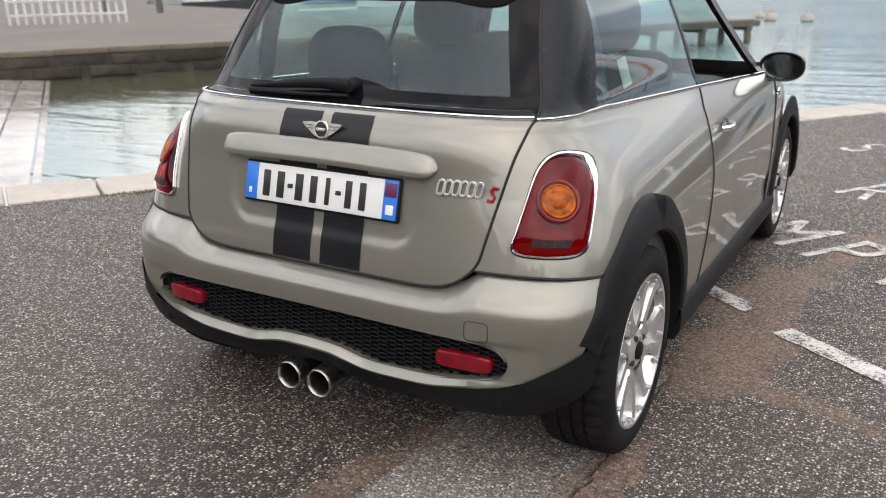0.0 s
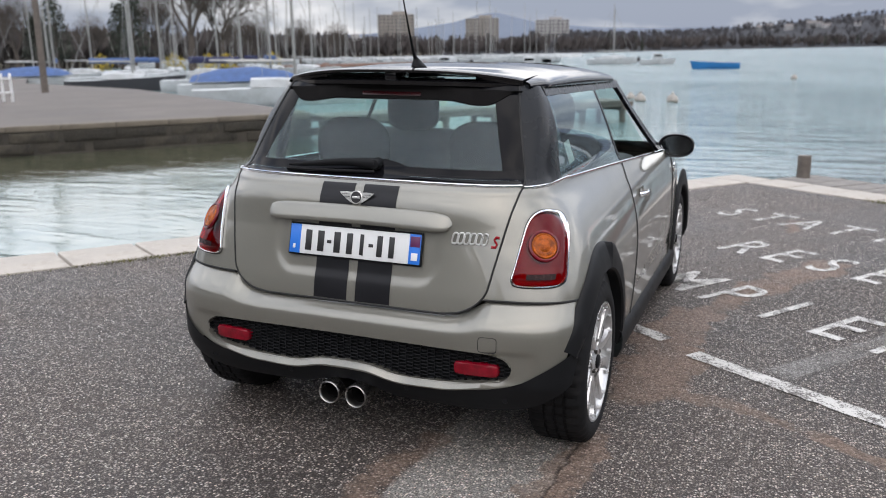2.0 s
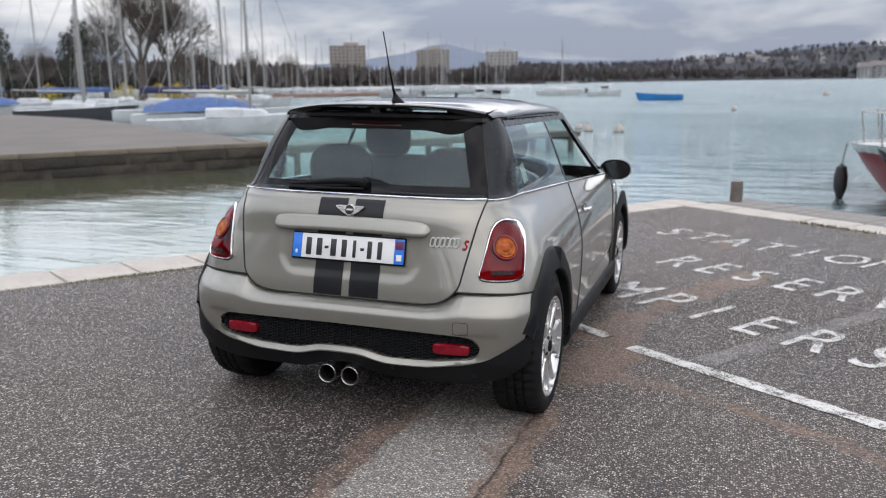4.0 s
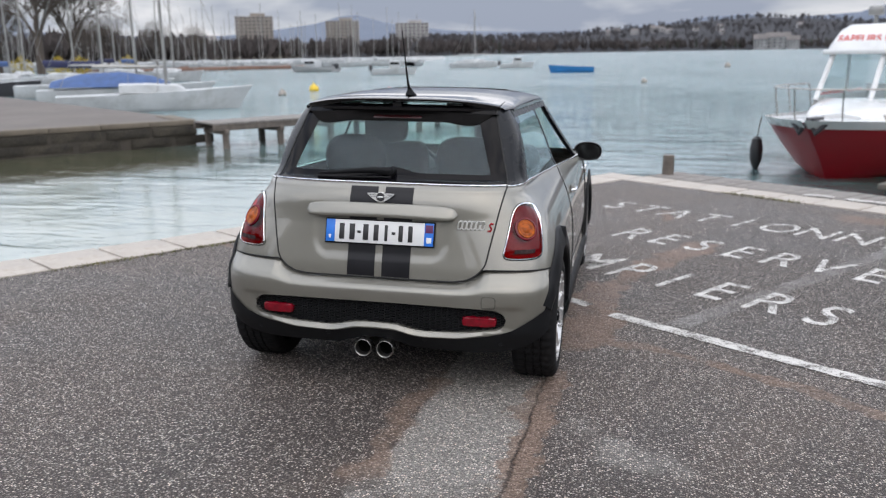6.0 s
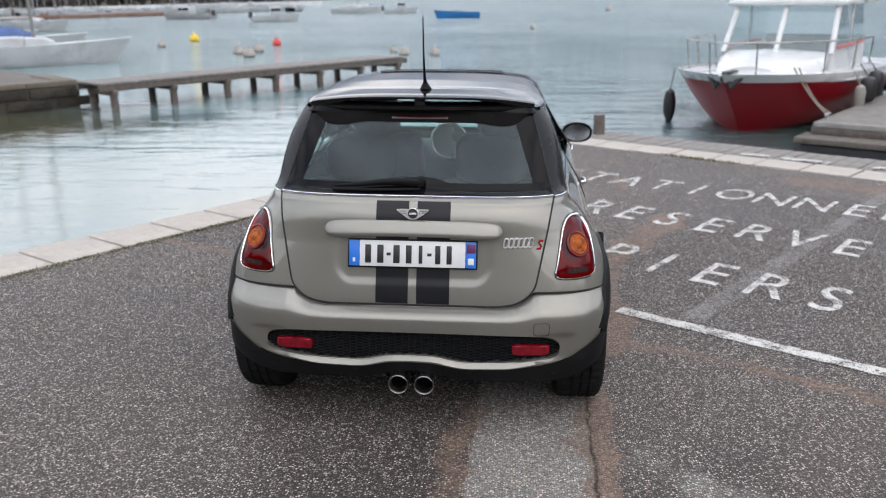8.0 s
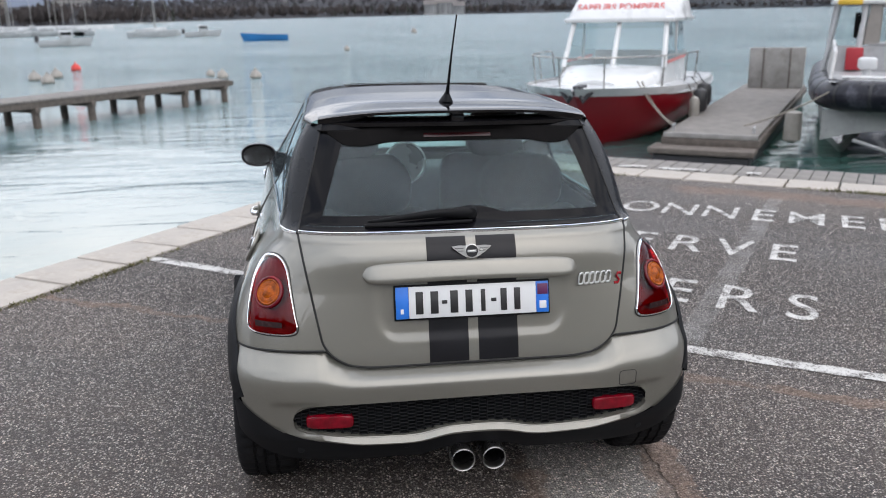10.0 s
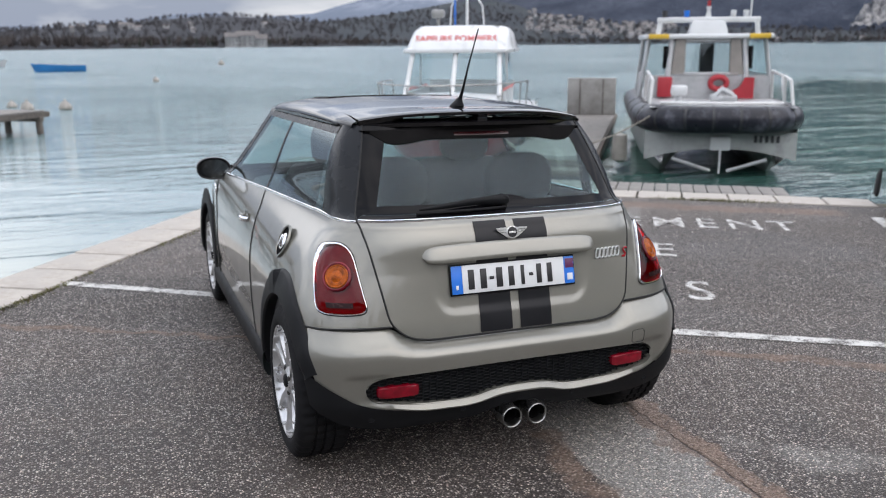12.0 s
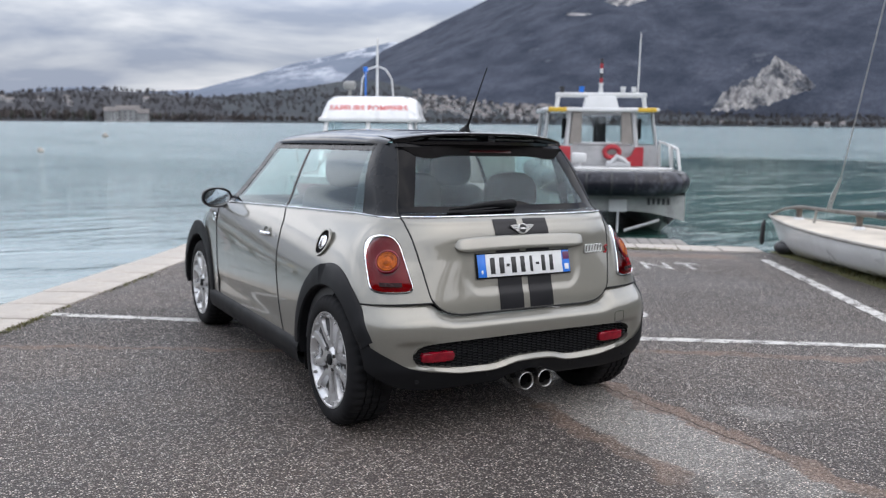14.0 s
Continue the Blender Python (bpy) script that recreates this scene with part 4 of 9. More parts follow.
    tube(bm, [(0.080, 0.006, 0), (0.068, 0.007, 0), (0.062, 0.001, 0), (0.067, -0.005, 0), (0.072, -0.010, 0), (0.067, -0.018, 0), (0.053, -0.018, 0)], 0.0036, 6)
    part("script_piece", bm, M_BADGE_RED, script, "red enamel end piece")

    # rear bumper: painted skin with an opening for the grille
    def grille_half(x):
        t = min(1.0, abs(x) / 0.606)
        return 0.052 * max(0.0, 1 - t ** 18) ** 0.5

    def grille_mid(x):
        return 0.406 - 0.006 * (abs(x) / 0.6) ** 2

    def lower_edge(x):
        ax = abs(x)
        near = [abs(ax + d) for d in (-0.024, -0.016, -0.008, 0.0, 0.008, 0.016, 0.024)]
        return float(np.mean(np.interp(near, (0.0, 0.09, 0.13, 0.19, 0.24, 0.39, 0.56, 0.64, 0.69, 0.74, 0.78, 0.82),
                                       (0.335, 0.333, 0.326, 0.311, 0.308, 0.313, 0.334, 0.358, 0.390, 0.420, 0.450, 0.484))))

    def grille_low(x):
        end = ease(abs(x), 0.40, 0.57)
        foot = lower_edge(x) + 0.020
        shut = max(grille_mid(x) - grille_half(x), min(grille_mid(x), foot))
        return foot + (shut - foot) * end

    xs = [0.812 * math.copysign(abs(t) ** 0.7, t) for t in np.linspace(-1, 1, 250)]
    ay, az = ARCHES[0]

    def arch_reach(z):
        """How far out the bumper runs at height z before it goes under the wheel arch."""
        goal = ay - 0.408 * math.sqrt(max(0.0, 1 - ((z - az) / 0.446) ** 2))
        a, b = 0.60, 0.816
        for _ in range(16):
            m = (a + b) / 2
            a, b = (m, b) if bump_point(m, z).y < goal else (a, m)
        return a

    def bumper_row(low, high, t):
        row = []
        for x in xs:
            across = x
            for _ in range(4):
                z = low(across) + (high(across) - low(across)) * t
                if abs(x) > 0.60:
                    far = arch_reach(round(z, 4))
                    across = math.copysign(0.60 + (abs(x) - 0.60) * (far - 0.60) / 0.212, x)
            row.append(bump_point(across, z))
        return row

    bm = bmesh.new()
    upper = [bumper_row(lambda x: grille_mid(x) + grille_half(x), bumper_top, 1 - (1 - t) ** 1.25) for t in np.linspace(0, 1, 34)]
    lower = [bumper_row(lambda x: min(lower_edge(x), grille_low(x)) - 0.03 * ease(abs(x), 0.62, 0.68), grille_low, t) for t in np.linspace(0, 1, 9)]
    sheet(bm, upper)
    sheet(bm, lower)
    # inner lip of the opening
    for sign in (-1, 1):
        rows = []
        for d in (0.0, 0.012, 0.05):
            rows.append([rear_point(x, (grille_mid(x) + max(0.001, grille_half(x) - d * 0.1) if sign > 0 else grille_low(x) + d * 0.1), BUMP_Y) + Vector((0, d, 0)) for x in xs if abs(x) < 0.606])
        sheet(bm, rows, flip=sign > 0)
    bumper = part("rear_bumper", bm, M_PAINT, car, "silver-beige rear bumper")
    # lip under the grille
    bm = bmesh.new()
    rows = []
    for x in np.linspace(-0.645, 0.645, 120):
        z, k = lower_edge(x), 1 - ease(abs(x), 0.36, 0.63)
        rows.append([bump_point(x, z + dz, 0.0008 + o * k) for dz, o in ((-0.003, 0.0), (-0.001, 0.010), (0.003, 0.016), (0.008, 0.016), (0.022, -0.004))])
    sheet(bm, rows, flip=True)
    part("bumper_lip", bm, M_PAINT, bumper, "painted lip under the grille")
    # grille: backing and staggered slats
    bm = bmesh.new()
    sheet(bm, [[Vector((x, rear_y(x, 0.41, BUMP_Y) + 0.034, z)) for x in np.linspace(-0.60, 0.60, 30)] for z in (0.315, 0.47)])
    for c in range(45):
        x = -0.594 + 0.027 * c
        for r in range(12):
            z = 0.325 + 0.0125 * r + (0.00625 if c % 2 else 0)
            if z > grille_mid(x) + grille_half(x) + 0.006 or z < grille_low(x) - 0.006:
                continue
            y = rear_y(x, 0.41, BUMP_Y) + 0.020
            slat = [[Vector((x + dx, y + d + 0.004 * abs(dx) / 0.013, z + dz)) for dx in (-0.0132, -0.006, 0.006, 0.0132)]
                    for d, dz in ((0.014, 0.0022), (0.0, 0.0016), (-0.001, -0.0010), (0.014, -0.0016))]
            sheet(bm, slat, flip=True)
        zl, zh = grille_low(x), grille_mid(x) + grille_half(x)
        for e in (-0.0135,):
            y = rear_y(x + e, 0.41, BUMP_Y) + 0.022
            sheet(bm, [[Vector((x + e - 0.0012, y + 0.012, z)), Vector((x + e - 0.0012, y, z)), Vector((x + e + 0.0012, y, z)), Vector((x + e + 0.0012, y + 0.012, z))] for z in (zl - 0.004, zh + 0.004)])
    part("grille", bm, M_PLASTIC, bumper, "black honeycomb bumper grille", smooth=False)
    # reflectors, tow-eye cover and parking sensors
    for sx in (-1, 1):
        bm = bmesh.new()
        rows = []
        for t in np.linspace(0, 2 * math.pi, 40, endpoint=False):
            cx = 0.078 * math.copysign(abs(math.cos(t)) ** 0.38, math.cos(t))
            cz = 0.0235 * math.copysign(abs(math.sin(t)) ** 0.42, math.sin(t))
            row = []
            for k, o in ((1.0, -0.02), (1.0, 0.002), (0.96, 0.007), (0.85, 0.010), (0.4, 0.011), (0.02, 0.011)):
                x = sx * (0.487 + cx * k)
                row.append(Vector((x, rear_y(x, 0.40, BUMP_Y) + 0.017 - o, 0.390 + cz * k)))
            rows.append(row)
        rows.append(rows[0])
        sheet(bm, rows, flip=sx > 0)
        part("rear_reflector", bm, M_REDLIGHT, bumper, "red oblong reflector")
        for xx in (0.585, 0.235):
            bm = bmesh.new()
            q = rear_point(sx * xx, 0.290, BUMP_Y, 0.004)
            lathe(bm, [(0.0, 0.0125), (0.002, 0.012), (0.002, 0.010), (0.001, 0.010), (0.0025, 0.009), (0.0025, 0.0002)], 20, Matrix.Translation(q) @ Matrix.Rotation(-math.pi / 2, 4, "Z"))
            part("parking_sensor", bm, M_PLASTIC, bumper)
    bm = bmesh.new()
    ring = []
    for t in np.linspace(0, 2 * math.pi, 40, endpoint=False):
        cx = 0.036 * math.copysign(abs(math.cos(t)) ** 0.35, math.cos(t))
        cz = 0.026 * math.copysign(abs(math.sin(t)) ** 0.35, math.sin(t))
        ring.append(rear_point(0.528 + cx * 0.86, 0.484 + cz, BUMP_Y, 0.0))
    tube(bm, ring, 0.0014, 5, closed=True)
    part("tow_cover_gap", bm, M_SEAM, bumper)
    # black valance with rising corners, carried round to the wheel opening
    zg = np.linspace(0.17, 0.50, 18)
    lines = []
    for z in zg:
        y1 = 0.42 - math.sqrt(0.362 ** 2 - (z - 0.297) ** 2)
        lines.append(np.array([tuple(p) for p in outline(z, BUMP_Y, 0.0, y1, 70)]))
    lines = np.array(lines)

    def round_point(i, z):
        return Vector((float(np.interp(z, zg, lines[:, i, 0])), float(np.interp(z, zg, lines[:, i, 1])), z))

    bm = bmesh.new()
    for sx in (-1, 1):
        rows = []
        for t in np.linspace(0, 1, 14):
            row = []
            for i in range(70):
                x = round_point(i, 0.35).x
                z1 = lower_edge(x)
                for _ in range(3):
                    z1 = lower_edge(round_point(i, z1).x)
                z0 = float(np.interp(x, (0.0, 0.12, 0.2, 0.5, 0.6, 0.68, 0.73, 0.77, 0.795, 0.812), (0.285, 0.265, 0.238, 0.234, 0.240, 0.256, 0.276, 0.312, 0.355, 0.41)))
                p = round_point(i, z0 + (z1 - z0) * t)
                row.append(Vector((sx * (p.x + 0.0035 * (i / 70)), p.y - 0.0035, p.z)))
            rows.append(row)
        sheet(bm, rows, flip=sx < 0)
        under = [[p.copy() for p in rows[0]], [Vector((p.x * 0.985, p.y + 0.02, p.z - 0.004)) for p in rows[0]], [Vector((p.x * 0.74, max(p.y + 0.02, 0.10), p.z + 0.03)) for p in rows[0]]]
        sheet(bm, under, flip=sx > 0)
    part("valance", bm, M_PLASTIC, bumper, "black plastic lower bumper")

    # seam between the valance and the wheel arch
    bm = bmesh.new()
    tube(bm, [Vector((side_at(y, 0.470, ARCH_Y) + 0.006, y, 0.470 - 0.10 * (y - 0.02))) for y in np.linspace(0.015, 0.098, 12)], 0.0022, 5)
    both("arch_seam", bm, M_SEAM, car)
    # exhausts
    for x in (-0.050, 0.056):
        pipe = new("exhaust")
        pipe.parent = car
        pipe.matrix_basis = pose(x, -0.108, 0.240)
        bm = bmesh.new()
        lathe(bm, [(0.034, 0.0325), (0.012, 0.0340), (0.001, 0.0362), (-0.002, 0.039), (0.001, 0.0415), (0.01, 0.0425), (0.10, 0.0425), (0.16, 0.030), (0.4, 0.03)], 36, Matrix.Rotation(math.pi / 2, 4, "Z"))
        part("tailpipe", bm, M_STEEL, pipe, "polished steel tailpipe")
        bm = bmesh.new()
        lathe(bm, [(0.030, 0.0330), (0.05, 0.032), (0.09, 0.030), (0.092, 0.0005)], 30, Matrix.Rotation(math.pi / 2, 4, "Z"))
        part("pipe_inside", bm, M_SOOT, pipe)
    bm = bmesh.new()
    box(bm, (0.9, 0.25, 0.18), (0, 0.22, 0.30), 0.05)
    box(bm, (1.5, 1.75, 0.10), (0, 1.65, 0.21), 0.03)
    box(bm, (1.1, 2.9, 0.12), (0, 1.75, 0.24), 0.03)
    part("underbody", bm, M_SOOT, car, "dark floor pan and silencer")

    # rear quarter panels
    bm = bmesh.new()
    rows = []
    for t in np.linspace(0, 1, 50):
        zz = 0.621 + (0.978 - 0.621) * t
        row = []
        for p in outline(zz, BODY_Y, hatch_edge(zz) + 0.003, door_seam(zz) - 0.003, 120):
            if p.y > 0.5:
                z = 0.621 + (belt(p.y) - 0.621) * t
                p = Vector((width_at(z, p.y), p.y, z))
            row.append(p)
        rows.append(row)
    sheet(bm, rows)
    rows = []
    for z in np.linspace(0.31, 0.621, 26):
        rows.append([Vector((width_at(z, y), y, z)) for y in np.linspace(0.60, door_seam(z) - 0.003, 40)])
    sheet(bm, rows)
    cut_arches(bm)
    both("quarter_panel", bm, M_PAINT, car, "silver-beige rear quarter panel")
    bm = bmesh.new()
    tube(bm, [rear_point(x, 0.6205, BODY_Y, 0.0) for x in np.linspace(0.497, 0.79, 24)], 0.0040, 6)
    both("bumper_gap", bm, M_SEAM, car)
    # doors
    bm = bmesh.new()
    rows = []
    for t in np.linspace(0, 1, 60):
        row = []
        z0 = 0.31 + (0.95 - 0.31) * t
        for y in np.linspace(door_seam(z0) + 0.003, front_seam(z0) - 0.003, 60):
            z = 0.31 + (belt(y) - 0.31) * t
            row.append(Vector((width_at(z, y) - 0.006 * math.exp(-((z - 0.40) / 0.05) ** 2), y, z)))
        rows.append(row)
    sheet(bm, rows)
    doors = both("door", bm, M_PAINT, car, "silver-beige side door")
    for sx, door in zip((1, -1), doors):
        y, z = 1.42, 0.805
        x = width_at(z, y)
        bm = bmesh.new()
        tube(bm, [(sx * (x + 0.004), y - 0.06, z), (sx * (x + 0.026), y - 0.045, z + 0.002), (sx * (x + 0.034), y, z + 0.003), (sx * (x + 0.028), y + 0.05, z + 0.003), (sx * (x + 0.002), y + 0.085, z)],
             [0.012, 0.013, 0.012, 0.012, 0.010], 10, squash=(0.7, 1.0))
        part("door_handle", bm, M_CHROME, door, "chrome loop door handle")
        bm = bmesh.new()
        lathe(bm, [(0.0, 0.040), (0.001, 0.036), (-0.012, 0.020), (-0.014, 0.001)], 24, Matrix.Translation((sx * (x + 0.0015), y + 0.01, z)) @ Matrix.Diagonal((sx, 1.4, 1, 1)))
        part("handle_cup", bm, M_PAINT, door)
        bm = bmesh.new()
        tube(bm, [(sx * (width_at(zz, door_seam(zz)) + 0.0005), door_seam(zz), zz) for zz in np.linspace(0.32, 0.952, 40)], 0.0038, 6)
        part("door_gap", bm, M_SEAM, door)
        bm = bmesh.new()
        tube(bm, [(sx * (width_at(zz, front_seam(zz)) + 0.0005), front_seam(zz), zz) for zz in np.linspace(0.32, 0.915, 40)], 0.0038, 6)
        part("door_gap", bm, M_SEAM, door)
    # front wings, bonnet and nose
    bm = bmesh.new()
    rows = []
    for z in list(np.linspace(0.20, 0.75, 30)) + list(np.linspace(0.76, 0.955, 40)):
        yf = float(np.interp(z, (0.18, 0.3, 0.5, 0.65, 0.74, 0.80, 0.85, 0.90, 0.935, 0.955), (3.58, 3.62, 3.635, 3.62, 3.56, 3.42, 3.18, 2.86, 2.62, 2.50)))
        ys = front_seam(min(0.92, z))
        a = yf - ys
        row = []
        for p in np.linspace(0, 1, 70):
            ph = p * math.pi / 2
            y = ys + a * math.sin(ph) ** 0.8
            row.append(Vector((width_at(z, min(y, 2.7)) * math.cos(ph) ** 0.62, y, z)))
        rows.append(row)
    sheet(bm, rows)
    cut_arches(bm)
    bm2 = mirrored(bm)
    me = bpy.data.meshes.new("half")
    bm2.to_mesh(me)
    bm2.free()
    bm.from_mesh(me)
    bpy.data.meshes.remove(me)
    part("front_wings_and_bonnet", bm, M_PAINT, car, "silver-beige front wings and bonnet")
    for sx in (-1, 1):
        bm = bmesh.new()
        lathe(bm, [(0.0, 0.030), (0.007, 0.028), (0.008, 0.022), (0.009, 0.001)], 20, Matrix.Translation((sx * (width_at(0.815, 2.475) + 0.004), 2.475, 0.815)) @ Matrix.Diagonal((sx, 1.35, 1, 1)))
        part("side_repeater", bm, M_CHROME, car, "chrome side indicator surround")
    # sills
    bm = bmesh.new()
    rows = []
    for y in np.linspace(0.775, 2.535, 40):
        rows.append([Vector(p) for p in ((0.818, y, 0.325), (0.832, y, 0.312), (0.838, y, 0.285), (0.834, y, 0.235), (0.818, y, 0.205), (0.77, y, 0.195), (0.6, y, 0.2))])
    sheet(bm, rows, flip=True)
    both("sill", bm, M_PLASTIC, car, "black plastic sill")
    # wheel arches
    for ay, az in ARCHES:
        bm = bmesh.new()
        rows = []
        last = math.pi - 0.37 if ay < 1 else math.pi + 0.10
        for t in np.linspace(-0.10, last, 70):
            cy, cz = math.cos(t), math.sin(t)
            row = []
            for k, o in ((1.00, 0.0005), (0.995, 0.008), (0.97, 0.012), (0.86, 0.015), (0.80, 0.014), (0.785, 0.006), (0.78, -0.05)):
                y, z = ay + k * 0.425 * cy, az + k * 0.462 * cz
                if k < 0.9:
                    y, z = ay + (0.358 + (k - 0.785) * 0.5) * cy, az + (0.358 + (k - 0.785) * 0.5) * cz
                z = max(0.20, z)
                if y < 0.5 and ay < 1:
                    x = side_at(y, z, ARCH_Y)
                    if k > 0.9 and z < 0.66:
                        swell = side_at(y, min(z, 0.50 + max(0.0, z - 0.50) * 0.55), BUMP_Y) - x
                        x += max(0.0, swell) * (1 - ease(z, 0.61, 0.66)) * ease(z, 0.30, 0.44)
                else:
                    x = max(width_at(z, min(y, 2.7)), 0.810)
                if k < 0.9:
                    x = max(x, 0.798)
                row.append(Vector((x + (o * min(1.0, 0.25 + (last - t) / 0.25, 0.4 + (t + 0.10) / 0.2) if o > 0 else o), y, z)))
            rows.append(row)
        sheet(bm, rows, flip=True)
        both("wheel_arch", bm, M_PLASTIC, car, "black plastic wheel arch")
        # wheel well
        bm = bmesh.new()
        rows = []
        for t in np.linspace(-0.35, math.pi - (0.55 if ay < 1 else -0.35), 40):
            rows.append([Vector((x, ay + 0.36 * math.cos(t), az + 0.36 * math.sin(t))) for x in (0.80, 0.6, 0.5)])
        sheet(bm, rows)
        both("wheel_well", bm, M_SOOT, car)
    for ay, az in ARCHES:
        for sx in (-1, 1):
            build_wheel(car, (sx * 0.812, ay, WHEEL_R - 0.003), sx)

    # tail lamps
    lamp_ring = [(0.645, 0.908), (0.617, 0.899), (0.601, 0.870), (0.594, 0.826), (0.588, 0.780), (0.579, 0.722), (0.5735, 0.692), (0.590, 0.672),
                 (0.650, 0.667), (0.715, 0.669), (0.744, 0.677), (0.754, 0.694), (0.750, 0.738), (0.739, 0.792), (0.720, 0.846), (0.686, 0.892)]
    lamp_ring = [(0.660 + (x - 0.664) * 0.92, z) for x, z in lamp_ring]
    cx, cz = 0.655, 0.775

    def lamp_point(px, pz, k, o):
        x, z = cx + (px - cx) * k, cz + (pz - cz) * k
        return rear_point(x, z, BODY_Y, o)

    dense = []
    for i in range(len(lamp_ring)):
        a, b2, c2, d2 = (Vector(lamp_ring[(i + q) % len(lamp_ring)]) for q in (-1, 0, 1, 2))
        for t in (0, 0.25, 0.5, 0.75):
            dense.append(0.5 * (2 * b2 + (c2 - a) * t + (2 * a - 5 * b2 + 4 * c2 - d2) * t * t + (3 * b2 - a - 3 * c2 + d2) * t ** 3))
    for sx in (1, -1):
        lamp = new("tail_lamp")
        lamp.parent = car
        bm = bmesh.new()
        rows = [[lamp_point(p.x, p.y, k, o) for p in dense] for k, o in ((1.0, -0.004), (0.996, 0.006), (0.985, 0.010), (0.950, 0.011), (0.928, 0.006), (0.918, -0.004))]
        sheet(bm, rows, wrap=True, flip=True)
        bm2 = bm if sx > 0 else mirrored(bm)
        part("lamp_surround", bm2, M_CHROME, lamp, "chrome lamp surround")
        bm = bmesh.new()
        rows = [[lamp_point(p.x, p.y, 1.022, 0.0015) for p in dense], [lamp_point(p.x, p.y, 0.99, 0.002) for p in dense]]
        sheet(bm, rows, wrap=True, flip=True)
        bm2 = bm if sx > 0 else mirrored(bm)
        part("lamp_gap", bm2, M_SEAM, lamp)
        bm = bmesh.new()
        rows = [[lamp_point(p.x, p.y, k, o) for p in dense] for k, o in ((0.93, 0.002), (0.90, 0.010), (0.80, 0.015), (0.6, 0.018), (0.35, 0.019), (0.1, 0.019), (0.005, 0.019))]
        sheet(bm, rows, wrap=True, flip=True)
        bm2 = bm if sx > 0 else mirrored(bm)
        part("lamp_lens", bm2, M_REDSHELL, lamp, "clear red lamp lens")
        bm = bmesh.new()
        rows = []
        for n, k in enumerate(np.linspace(0.93, 0.04, 26)):
            rows.append([lamp_point(p.x, p.y, k, -0.012 + 0.003 * (n % 2) + 0.012 * max(0.0, k - 0.7)) for p in dense])
        sheet(bm, rows, wrap=True, flip=True)
        part("lamp_reflector", bm if sx > 0 else mirrored(bm), M_REFLECTOR, lamp, "ribbed reflector behind the lens")
        bm = bmesh.new()
        n0 = rear_point(0.660, 0.794, BODY_Y, 0.0)
        n1 = rear_point(0.660, 0.794, BODY_Y, 1.0)
        ax = (n1 - n0).normalized()
        mrot = Matrix.Translation(n0) @ ax.to_track_quat("X", "Z").to_matrix().to_4x4()
        lathe(bm, [(0.012, 0.045), (0.022, 0.044), (0.0245, 0.041), (0.023, 0.037), (0.0255, 0.029), (0.024, 0.022), (0.028, 0.014), (0.029, 0.0005)], 36, mrot)
        bm2 = bm if sx > 0 else mirrored(bm)
        ring = bmesh.new()
        lathe(ring, [(0.016, 0.0445), (0.0225, 0.046), (0.0235, 0.050), (0.021, 0.055), (0.015, 0.056)], 36, mrot)
        part("indicator_ring", ring if sx > 0 else mirrored(ring), M_REDLENS, lamp, "red ring round the indicator")
        part("indicator_lens", bm2, M_AMBER, lamp, "round amber indicator lens")
        bm = bmesh.new()
        sheet(bm, [[rear_point(x, z, BODY_Y, 0.0185) for x in np.linspace(0.624, 0.708, 8)] for z in (0.692, 0.700, 0.709)])
        bm2 = bm if sx > 0 else mirrored(bm)
        part("reversing_lens", bm2, M_CLEARLENS, lamp, "clear strip at the foot of the lens")

    # chrome waist strip round the glass
    bm = bmesh.new()
    path = []
    for y in np.linspace(2.28, 0.52, 60):
        path.append(Vector((width_at(belt(y), y) + 0.002, y, belt(y) + 0.003)))
    o = outline(0.981, BODY_Y, glass_edge(0.98) + 0.004, 0.50, 40)
    path += [p + Vector((0, 0, 0.0)) for p in o[::-1]]
    tube(bm, path, 0.0068, 8, squash=(0.6, 1.0))
    both("waist_strip", bm, M_CHROME, car, "chrome waist strip")
    bm = bmesh.new()
    tube(bm, [rear_point(x, 0.984, BODY_Y, 0.002) for x in np.linspace(-0.565, 0.565, 60)], 0.0070, 8, squash=(0.6, 1.0))
    part("waist_strip", bm, M_CHROME, car, "chrome waist strip")

    # rear window: border behind the glass
    zs = np.linspace(0.992, 1.33, 30)
    bm = bmesh.new()
    sheet(bm, [[rear_point(x, z, BODY_Y) for x in np.linspace(-glass_edge(z) + 0.003, glass_edge(z) - 0.003, 50)] for z in zs])
    window = part("rear_window", bm, M_GLASS, car, "tinted rear window")
    bm = bmesh.new()
    inner_b, inner_t = 1.030, 1.262

    def inner_x(z):
        return float(np.interp(z, (1.030, 1.262), (0.484, 0.405)))

    def frit_bottom(x):
        return inner_b + 0.022 * max(0.0, 1 - ((x - 0.02) / 0.11) ** 2)

    xs2 = np.linspace(-1, 1, 61)
    sheet(bm, [[rear_point(u * (glass_edge(0.99) - 0.003) * (1 - t) + u * inner_x(1.03) * t, 0.990 + (frit_bottom(u * 0.47) - 0.990) * t, BODY_Y, 0.0012) for u in xs2] for t in np.linspace(0, 1, 5)])
    sheet(bm, [[rear_point(u * inner_x(1.262) * (1 - t) + u * (glass_edge(1.33) - 0.003) * t, 1.262 + (1.335 - 1.262) * t, BODY_Y, 0.0012) for u in xs2] for t in np.linspace(0, 1, 6)])
    for sx in (-1, 1):
        rows = []
        for t in np.linspace(0, 1, 24):
            z0, z1 = 1.030 + (1.262 - 1.030) * t, 0.990 + (1.335 - 0.990) * t
            row = []
            for s in np.linspace(0, 1, 6):
                z = z0 + (z1 - z0) * s
